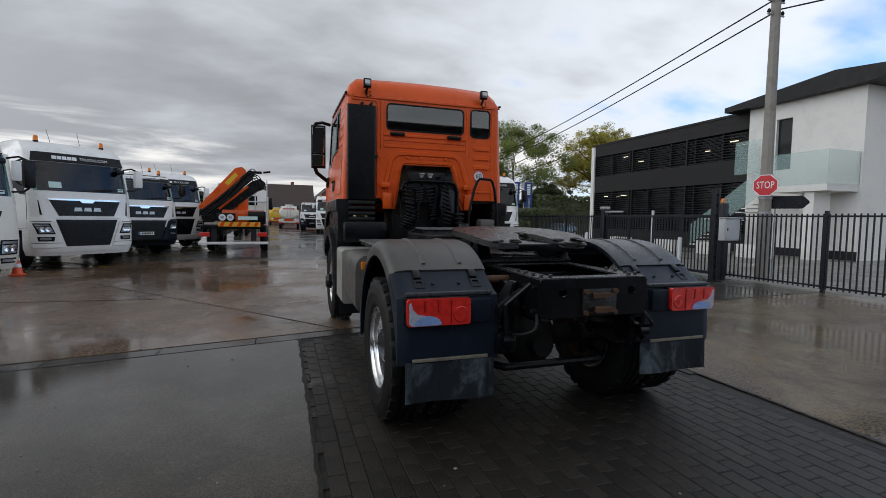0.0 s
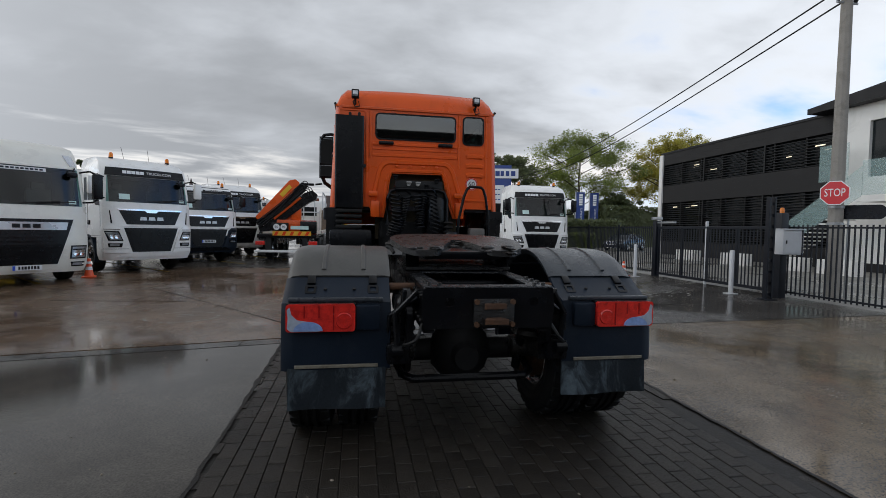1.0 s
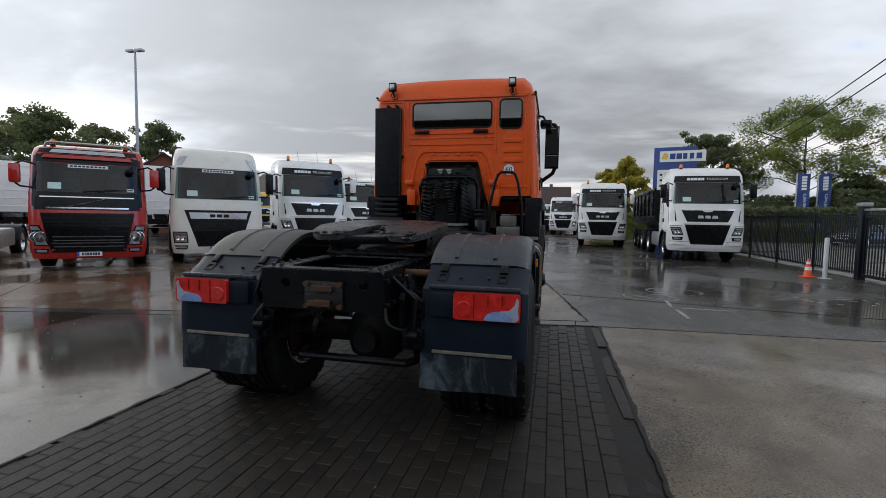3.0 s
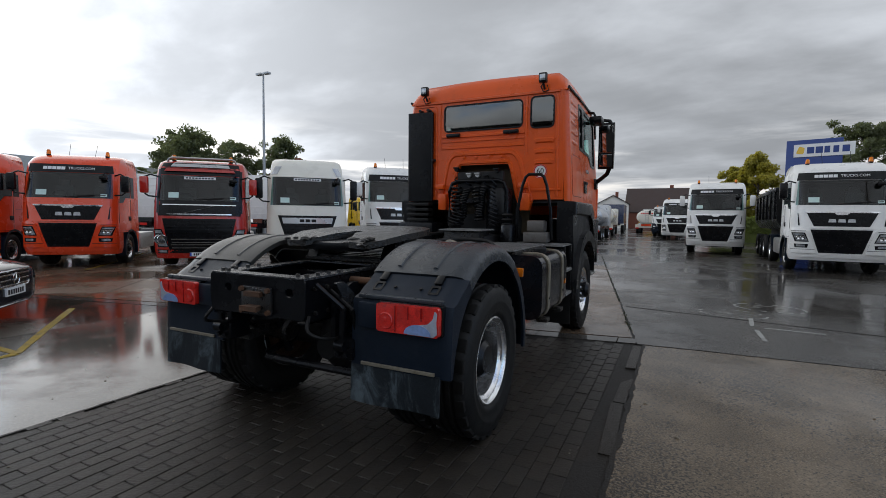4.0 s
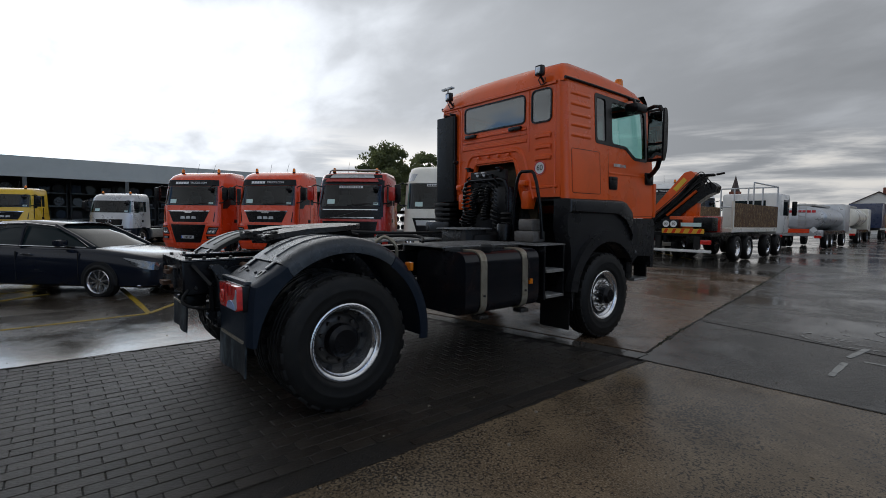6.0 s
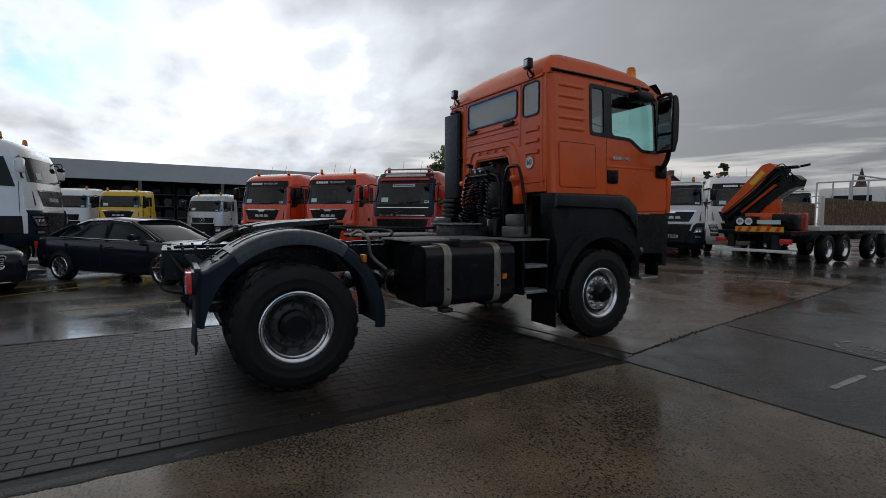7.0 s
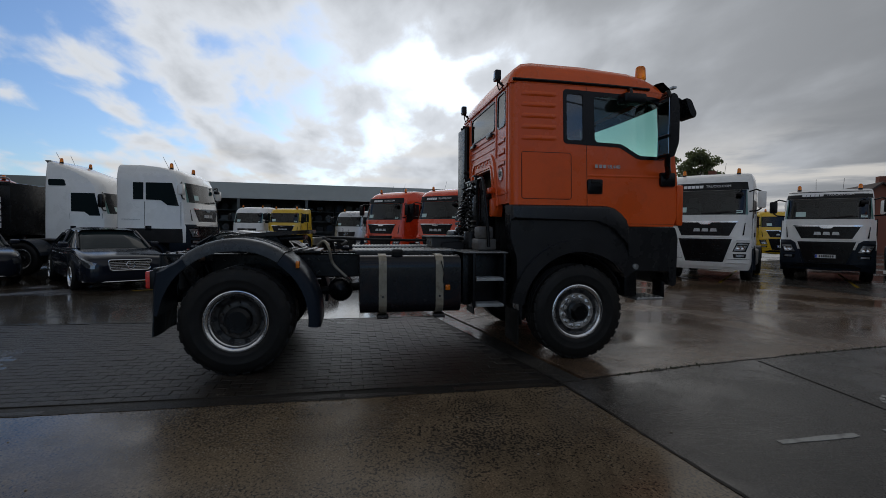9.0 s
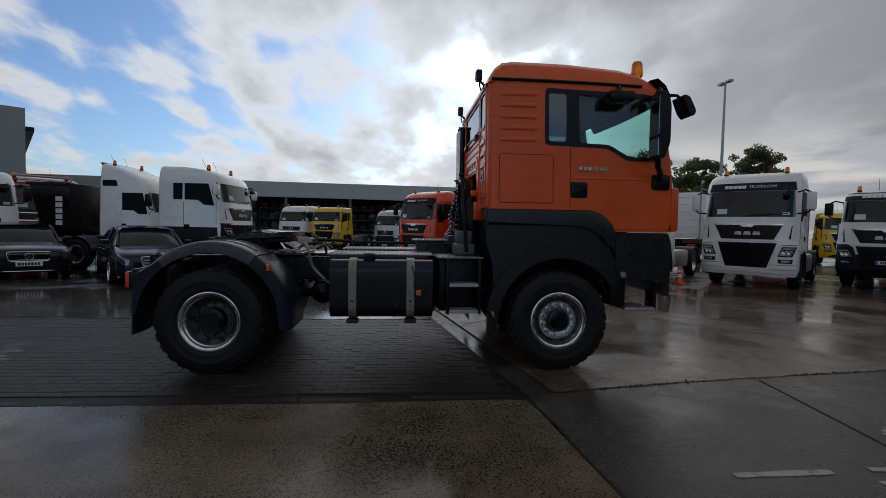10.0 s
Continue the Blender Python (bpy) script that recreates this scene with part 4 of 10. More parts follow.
    bead([(-1.0, 3.055), (1.0, 3.055)], 0.022, 0.02)
    for z in (2.2, 2.33, 2.46):
        bead([(0.70, z), (0.73, z + 0.012), (0.9, z + 0.012), (0.93, z)], 0.035, 0.018, "pressed_rib")
    bead([(0.66, 1.86), (1.03, 1.86)], 0.018, 0.014)
    for x in (-0.27, -0.09, 0.09, 0.27):
        bm = bmesh.new()
        box(bm, x - 0.02, x + 0.02, RY - 0.026, RY - 0.01, 2.28, 2.315, 0.006)
        part("lug", bm, ORANGE, rear)
    for x0 in (-0.52, 0.29):
        bm = bmesh.new()
        box(bm, x0, x0 + 0.2, RY - 0.05, RY, 2.575, 2.625, 0.015)
        part("step_light", bm, BLACK, rear, "black lamp housing")
    for s, x in ((-1, -0.56), (1, 0.6)):
        bm = bmesh.new()
        box(bm, x - 0.06, x + 0.06, RY - 0.07, RY + 0.02, 1.6, 1.82, 0.02)
        box(bm, x - 0.085, x + 0.035, RY - 0.1, RY - 0.02, 1.88, 1.95, 0.02)
        part("cab_bracket", bm, ORANGE, rear)
    bm = bmesh.new()
    lathe(bm, [(0.0, 0.0), (0.0, 0.084), (0.003, 0.086)], 28, "z")
    st = part("speed_sticker", bm, WHITE_TEXT, rear, "round white speed sticker with red ring", 0, pose(0.775, RY - 0.006, 2.09, 90))
    bm = bmesh.new()
    lathe(bm, [(0.004, 0.07), (0.0045, 0.077), (0.004, 0.084)], 28, "z")
    part("red_ring", bm, RED_SIGN, st, "", 0)
    lettering("lettering", "60", 0.095, BLACK_MATT, st, pose(0, 0, 0.004), 0.001)
    # roof with sloped rear edge
    bm = bmesh.new()
    prof = [(2.82, 3.06, 0.0), (2.845, 3.16, 0.25), (2.90, 3.245, 0.7), (2.98, 3.305, 1.0), (3.1, 3.325, 1.0), (3.7, 3.32, 1.0), (4.3, 3.28, 1.0), (4.5, 3.24, 0.9), (4.64, 3.17, 0.5), (4.72, 3.03, 0.0)]
    rows = []
    for y, z, k in prof:
        zr = 3.06 if y < 4.4 else 3.06 - (y - 4.4) * 0.1
        w = 1.093
        row = []
        for u in (-1.0, -0.99, -0.97, -0.94, -0.86, -0.4, 0.0, 0.4, 0.86, 0.94, 0.97, 0.99, 1.0):
            f = 1 - min(max((abs(u) - 0.84) / 0.16, 0), 1) ** 2.6
            crown = (1 - u * u) * 0.03 * k
            row.append(bm.verts.new((u * w, y, zr + (z - zr) * f + crown)))
        rows.append(row)
    skin(bm, rows, wrap=False)
    part("roof", bm, ORANGE, lorry, "", 50)
    bm = bmesh.new()
    box(bm, -1.05, 1.05, 2.9, 4.6, 3.03, 3.05)
    part("headliner", bm, INTERIOR, lorry, "", 0)
    # front: screen, panel, visor
    bm = bmesh.new()
    rows = []
    for z, y in ((2.08, 4.86), (2.5, 4.8), (3.0, 4.69)):
        rows.append([bm.verts.new((x, y + 0.1 * (1 - (x / 1.1) ** 2), z)) for x in [1.04 * (i / 6 - 1) for i in range(13)]])
    skin(bm, rows, wrap=False)
    part("windscreen", bm, GLASS_CLEAR, lorry, "", 50).visible_shadow = False
    bm = bmesh.new()
    rows = []
    for z, y in ((1.49, 4.86), (1.9, 4.87), (2.08, 4.86)):
        rows.append([bm.verts.new((x, y + 0.1 * (1 - (x / 1.1) ** 2), z)) for x in [1.08 * (i / 6 - 1) for i in range(13)]])
    skin(bm, rows, wrap=False)
    part("front_panel", bm, ORANGE, lorry, "", 50)
    for s in (-1, 1):
        bm = bmesh.new()
        tube(bm, [(s * 1.09, 4.83, 2.05), (s * 1.07, 4.78, 2.5), (s * 1.05, 4.68, 3.04)], 0.045, 8)
        part("screen_pillar", bm, BLACK, lorry)
    bm = bmesh.new()
    rows = []
    for y, z in ((4.62, 3.165), (4.71, 3.19), (4.80, 3.12), (4.87, 2.99), (4.85, 2.99), (4.775, 3.105), (4.7, 3.155)):
        rows.append([bm.verts.new((x, y + 0.06 * (1 - (x / 1.1) ** 2), z)) for x in [1.04 * (i / 6 - 1) for i in range(13)]])
    skin(bm, rows, wrap=False)
    part("sun_visor", bm, BLACK, lorry, "dark tinted sun visor", 50)
    # interior
    bm = bmesh.new()
    box(bm, -1.08, 1.08, 2.9, 4.8, 1.7, 1.76)
    box(bm, -1.05, 1.05, 4.35, 4.8, 1.76, 2.12, 0.05)
    part("dashboard", bm, INTERIOR, lorry)
    for x in (-0.6, 0.6):
        bm = bmesh.new()
        box(bm, x - 0.26, x + 0.26, 3.5, 4.0, 1.95, 2.12, 0.06)
        box(bm, x - 0.25, x + 0.25, 3.36, 3.52, 2.0, 2.62, 0.06)
        box(bm, x - 0.13, x + 0.13, 3.38, 3.48, 2.64, 2.82, 0.04)
        part("seat", bm, INTERIOR, lorry)
    bm = bmesh.new()
    lathe(bm, [(-0.014, 0.2), (0.0, 0.215), (0.014, 0.2), (0.0, 0.185), (-0.014, 0.2)], 24, "z")
    rod(bm, (-0.19, 0, 0), (0.19, 0, 0), 0.018, 6)
    part("steering_wheel", bm, BLACK_MATT, lorry, "", 40, pose(-0.6, 4.28, 2.22, 62))


def rounded_path(pts, n=4, r=0.06):
    out = [pts[0]]
    for i in range(1, len(pts) - 1):
        p, a, b = Vector(pts[i]), Vector(pts[i - 1]), Vector(pts[i + 1])
        ra = min(r, (a - p).length * 0.45, (b - p).length * 0.45)
        s, e = p + (a - p).normalized() * ra, p + (b - p).normalized() * ra
        for j in range(n + 1):
            t = j / n
            q = s.lerp(p, t).lerp(p.lerp(e, t), t)
            out.append((q.x, q.y))
    return out + [pts[-1]]


cab()


def cab_fittings():
    # air duct behind the cab
    bm = bmesh.new()
    extrude(bm, rounded([(-1.09, 2.725), (-0.715, 2.745), (-0.715, 2.815), (-1.09, 2.815)], 0.03), 1.72, 2.93, "z")
    duct = part("air_duct", bm, BLACK, lorry, "tall black air intake duct")
    for z in (1.47, 1.54, 1.61, 1.68):
        bm = bmesh.new()
        box(bm, -1.07, -0.73, 2.68, 2.84, z - 0.027, z + 0.02, 0.018)
        part("bellows_fold", bm, RUBBER, duct)
    for x, z in ((-0.9, 2.95), (-0.78, 2.955), (-0.705, 2.28)):
        bm = bmesh.new()
        rod(bm, (x, 2.73, z), (x, 2.83, z), 0.02, 10)
        part("duct_fixing", bm, BLACK_MATT, duct)
    bm = bmesh.new()
    box(bm, -1.15, -0.6, 2.55, 2.95, 1.16, 1.44, 0.06)
    part("air_filter_box", bm, BLACK, lorry)
    # work lamps
    for x in (-0.835, 0.80):
        bm = bmesh.new()
        box(bm, x - 0.05, x + 0.05, 2.72, 2.79, 3.15, 3.27, 0.015)
        lamp = part("work_lamp", bm, BLACK, lorry, "small square work lamp")
        bm = bmesh.new()
        box(bm, x - 0.034, x + 0.034, 2.712, 2.722, 3.172, 3.248, 0.004)
        part("lens", bm, LENS, lamp)
        bm = bmesh.new()
        tube(bm, [(x + 0.005, 2.76, 3.16), (x - 0.03, 2.77, 3.11), (x, 2.78, 3.05), (x + 0.06, 2.8, 3.07), (x + 0.04, 2.8, 3.13)], 0.008, 6)
        rod(bm, (x, 2.77, 3.15), (x, 2.84, 3.09), 0.014, 8)
        part("cable", bm, BLACK_MATT, lamp)
    # grab pipe
    bm = bmesh.new()
    tube(bm, [(0.545, 2.62, 1.25), (0.56, 2.6, 1.6), (0.62, 2.58, 1.9), (0.66, 2.575, 2.0), (0.7, 2.575, 2.035), (0.85, 2.575, 2.03), (0.885, 2.575, 2.0), (0.92, 2.58, 1.9), (0.97, 2.6, 1.6), (0.98, 2.62, 1.25)], 0.019, 10)
    part("grab_rail", bm, BLACK, lorry)
    # dark machinery in the opening
    bm = bmesh.new()
    box(bm, -0.55, 0.6, 2.98, 3.02, 1.3, 2.24)
    part("tunnel_wall", bm, mat("sooty_insulation", (0.05, 0.037, 0.02), 0.9, 0, 0.5, 8, 40, 0.4), lorry, "", 0)
    bm = bmesh.new()
    for s in (-1, 1):
        extrude(bm, [(2.86, 1.3), (3.0, 1.3), (3.0, 2.2), (2.86, 2.2)], s * 0.46 - 0.01, s * 0.46 + 0.01)
    part_each("tunnel_cheek", bm, BLACK_MATT, lorry, "", 0)
    bm = bmesh.new()
    lathe(bm, [(-0.3, 0.0), (-0.3, 0.15), (-0.26, 0.17), (0.22, 0.17), (0.26, 0.15), (0.26, 0.0)], 24, "z", (0.26, 2.78, 1.62))
    part("air_canister", bm, BLACK, lorry)
    bm = bmesh.new()
    for z in (1.36, 1.42, 1.48, 1.54):
        lathe(bm, [(-0.02, 0.055), (0.0, 0.075), (0.02, 0.055)], 14, "z", (0.42, 2.62, z))
    part("bellows_hose", bm, RUBBER, lorry)
    bm = bmesh.new()
    tube(bm, [(-0.4, 2.66, 1.5), (-0.4, 2.66, 1.85), (-0.36, 2.66, 1.95), (-0.28, 2.66, 1.98), (0.28, 2.66, 1.98), (0.36, 2.66, 1.95), (0.4, 2.66, 1.85), (0.4, 2.66, 1.3)], 0.024, 10)
    part("hose_frame", bm, BLACK, lorry)
    bm = bmesh.new()
    box(bm, -0.3, 0.34, 2.68, 2.74, 1.84, 2.1, 0.02)
    part("connector_plate", bm, BLACK_MATT, lorry)
    for k, (x, top, low, r, tilt) in enumerate(((-0.31, 1.95, 1.36, 0.07, 0.06), (-0.15, 1.9, 1.5, 0.055, -0.05), (-0.02, 1.92, 1.46, 0.06, 0.06), (0.1, 1.9, 1.5, 0.05, -0.07), (0.21, 1.93, 1.33, 0.065, 0.05), (-0.22, 1.62, 1.34, 0.09, -0.12))):
        turns = (11, 12, 10, 13, 11, 8)[k]
        pts = []
        for i in range(turns * 9 + 1):
            t = i / (turns * 9)
            a = 2 * math.pi * turns * t
            k2 = 0.86 + 0.2 * math.sin(5.3 * t + k)
            pts.append((x + tilt * t + r * k2 * math.cos(a), 2.67 - 0.04 * math.sin(math.pi * t) + 0.02 * math.sin(9 * t + k) + r * k2 * math.sin(a), top - (top - low) * t + 0.02 * math.sin(a + k)))
        bm = bmesh.new()
        tube(bm, [(x, 2.68, top + 0.08), (x, 2.62, top + 0.05)] + pts, 0.012, 6)
        part("coiled_hose", bm, BLACK, lorry, "black spiral air hose")
    for x, z in ((-0.3, 2.13), (-0.12, 2.05), (0.0, 2.05), (0.12, 2.02), (0.26, 2.1)):
        bm = bmesh.new()
        rod(bm, (x, 2.64, z), (x, 2.72, z), 0.028, 10)
        box(bm, x - 0.035, x + 0.035, 2.62, 2.66, z + 0.01, z + 0.03, 0.004)
        part("air_coupling", bm, ALU if x > -0.2 and x < 0.1 else BLACK, lorry)
    # beacon
    bm = bmesh.new()
    lathe(bm, [(0.0, 0.075), (0.04, 0.075), (0.055, 0.06)], 18, "z", (0.7, 4.64, 3.21))
    foot = part("beacon_foot", bm, BLACK_MATT, lorry)
    bm = bmesh.new()
    lathe(bm, [(0.055, 0.062), (0.07, 0.068), (0.2, 0.06), (0.225, 0.045), (0.23, 0.0)], 20, "z", (0.7, 4.64, 3.25))
    part("beacon_lens", bm, AMBER, foot, "amber flashing beacon")
    # mirrors
    for s in (-1, 1):
        bm = bmesh.new()
        tube(bm, [(s * 1.12, 4.66, 2.98), (s * 1.25, 4.62, 3.0), (s * 1.36, 4.56, 2.97), (s * 1.40, 4.55, 2.9)], 0.026, 10)
        tube(bm, [(s * 1.15, 4.7, 2.05), (s * 1.25, 4.66, 2.12), (s * 1.34, 4.58, 2.18), (s * 1.38, 4.55, 2.28)], 0.032, 10)
        box(bm, min(s * 1.1, s * 1.18), max(s * 1.1, s * 1.18), 4.62, 4.82, 1.95, 2.12, 0.03)
        arm = part_each("mirror_arm", bm, BLACK, lorry, "black mirror bracket")
        bm = bmesh.new()
        extrude(bm, rounded([(4.545, 2.25), (4.60, 2.26), (4.655, 2.42), (4.655, 2.8), (4.62, 2.94), (4.55, 2.955)], 0.04), s * 1.205, s * 1.43)
        part("mirror_housing", bm, BLACK, arm, "", 50)
        for z0, z1 in ((2.5, 2.91), (2.29, 2.47)):
            bm = bmesh.new()
            box(bm, min(s * 1.225, s * 1.41), max(s * 1.225, s * 1.41), 4.536, 4.546, z0, z1, 0.003)
            part("mirror_glass", bm, MIRROR, arm, "", 0)
    bm = bmesh.new()
    box(bm, 1.13, 1.31, 4.06, 4.34, 2.86, 2.97, 0.035)
    tube(bm, [(1.08, 4.24, 3.06), (1.17, 4.22, 3.04), (1.22, 4.2, 2.95)], 0.018, 8)
    part("kerb_mirror", bm, BLACK, lorry, "black kerb mirror over the door", 50)
    bm = bmesh.new()
    tube(bm, [(0.95, 4.86, 3.04), (0.97, 4.98, 3.03), (0.98, 5.08, 2.96)], 0.018, 8)
    extrude(bm, rounded([(4.99, 3.02), (5.07, 3.0), (5.15, 2.84), (5.12, 2.78), (5.06, 2.84)], 0.03), 0.85, 1.08)
    part("front_mirror", bm, BLACK, lorry, "", 50)


cab_fittings()


def front_fender(s):
    c = (3.6, 0.54)
    arch = [(c[0] + 0.66 * math.cos(radians(a)), c[1] + 0.66 * math.sin(radians(a))) for a in range(40, 186, 9)]
    pts = [(4.22, 0.97)] + arch + [(2.935, 0.40), (2.90, 0.6), (2.87, 1.15), (2.80, 1.36), (2.80, 1.715), (3.93, 1.715), (4.02, 1.69), (4.10, 1.635), (4.155, 1.565), (4.205, 1.485), (4.205, 1.0)]
    bm = bmesh.new()
    sheet(bm, pts, [], lambda u, v, d: (s * (1.2 - d), u, v), 0.2)
    f = part("front_fender", bm, WING, lorry, "dark grey plastic wing", 30)
    bm = bmesh.new()
    extrude(bm, [(2.80, 1.712), (3.93, 1.712), (4.02, 1.687), (4.10, 1.632), (4.155, 1.562), (4.2, 1.485), (4.2, 1.2), (4.14, 1.36), (4.04, 1.48), (3.92, 1.535), (3.8, 1.55), (2.80, 1.55)], s * 1.19, s * 1.24)
    es = [e for e in bm.edges if all(abs(v.co.x) > 1.23 for v in e.verts)]
    bmesh.ops.bevel(bm, geom=es, offset=0.028, segments=3, affect="EDGES", profile=0.5)
    part("wing_roll", bm, WING, f, "", 40)
    bm = bmesh.new()
    wheel_arch(bm, s, c[0], c[1], 0.665, 0.80, 1.17, 1.26, 34, 172, 20)
    part("arch_lip", bm, WING, f, "", 40)
    bm = bmesh.new()
    wheel_arch(bm, s, c[0], c[1], 0.64, 0.66, 0.6, 1.05, 20, 190, 16)
    part("wheel_liner", bm, BLACK_MATT, f)
    bm = bmesh.new()
    box(bm, min(s * 0.75, s * 1.17), max(s * 0.75, s * 1.17), 2.9, 2.915, 0.18, 0.55)
    part("mud_flap", bm, RUBBER, f, "", 0)
    bm = bmesh.new()
    lathe(bm, [(0.0, 0.035), (0.018, 0.033), (0.022, 0.0)], 14, "x", (0, 0, 0))
    part("side_lamp", bm, LENS, f, "", 40, pose(s * 1.2, 4.3, 1.03, 0, 0, 0 if s > 0 else 180))
    bm = bmesh.new()
    box(bm, min(s * 0.85, s * 1.2), max(s * 0.85, s * 1.2), 4.33, 4.68, 0.64, 0.67, 0.008)
    for k in range(6):
        box(bm, min(s * 0.87, s * 1.19), max(s * 0.87, s * 1.19), 4.35 + k * 0.055, 4.375 + k * 0.055, 0.67, 0.68)
    part_each("entry_step", bm, ALU, lorry, "perforated aluminium step", 0, "rib")
    bm = bmesh.new()
    box(bm, min(s * 0.9, s * 1.15), max(s * 0.9, s * 1.15), 4.2, 4.36, 0.68, 0.98, 0.02)
    box(bm, min(s * 1.0, s * 1.18), max(s * 1.0, s * 1.18), 4.66, 4.70, 0.64, 0.85, 0.01)
    part_each("step_bracket", bm, BLACK, lorry)


front_fender(1), front_fender(-1)
bm = bmesh.new()
extrude(bm, rounded([(4.212, 0.985), (4.74, 0.97), (4.75, 0.8), (4.83, 0.8), (4.84, 1.36), (4.80, 1.483), (4.212, 1.483)], 0.03), -1.2, 1.2)
part("bumper", bm, WING, lorry, "dark grey plastic bumper")

FRONT_TYRE = tyre_mesh(0.53, 0.31, 0.3, 30)
REAR_TYRE = tyre_mesh(0.53, 0.31, 0.3, 26)
BIG_RIM, BIG_DISC = rim_mesh(0.3, 0.25, 0.17), disc_mesh(0.3, 0.25, 0.17, 10)
PLANET_RIM, PLANET_DISC = rim_mesh(0.3, 0.25, 0.07), disc_mesh(0.3, 0.25, 0.07, 12)


def planet_ring():
    """The bright bolted flange round a planetary hub."""
    bm = bmesh.new()
    lathe(bm, [(0.086, 0.205), (0.094, 0.2), (0.096, 0.12), (0.09, 0.112)], 44)
    for k in range(12):
        a = 2 * math.pi * k / 12
        c = (0.09, 0.162 * math.cos(a), 0.162 * math.sin(a))
        rod(bm, c, (c[0] + 0.018, c[1], c[2]), 0.026, 12)
        rod(bm, (c[0] + 0.018, c[1], c[2]), (c[0] + 0.05, c[1], c[2]), 0.015, 6)
    me = finish(bm, 40)
    me.materials.append(STEEL)
    return me


PLANET_RING = planet_ring()


def lorry_wheels():
    for s in (-1, 1):
        for x, y, face, tyre, rim in ((1.075, 3.6, True, FRONT_TYRE, PLANET_RIM), (1.09, 0.0, True, REAR_TYRE, BIG_RIM), (0.765, 0.0, False, REAR_TYRE, BIG_RIM)):
            t = new("wheel", tyre)
            t.parent = lorry
            t.matrix_basis = pose(s * x, y, 0.53, 17 * s + 40 * y, 0, 0 if (s > 0) == face else 180)
            o = new("rim", rim)
            o.parent = t
            b = new("tread", TREAD[tyre.name])
            b.parent, b["kind"] = t, "stuff"
            dsc = new("rim_disc", BIG_DISC if y < 1 else PLANET_DISC)
            dsc.parent = t
            if not face:
                continue
            h = new("hub", HUB)
            h.parent = t
            h.matrix_basis = pose(0.0 if y < 1 else 0.09, 0, 0)
            h.scale = (1.3, 1.35, 1.35) if y < 1 else (1.7, 1.12, 1.12)
            if y > 1:
                ring = new("bolt_ring", PLANET_RING)
                ring.parent = t
                ring["label"] = "bright ring of wheel nuts"
            for k in range(10):
                a = 2 * math.pi * (k + 0.5) / 10
                hole = new("rim_hole", HOLE)
                hole.parent = t
                hole.matrix_basis = pose(-0.042 if y < 1 else 0.058, 0.232 * math.cos(a), 0.232 * math.sin(a))


lorry_wheels()


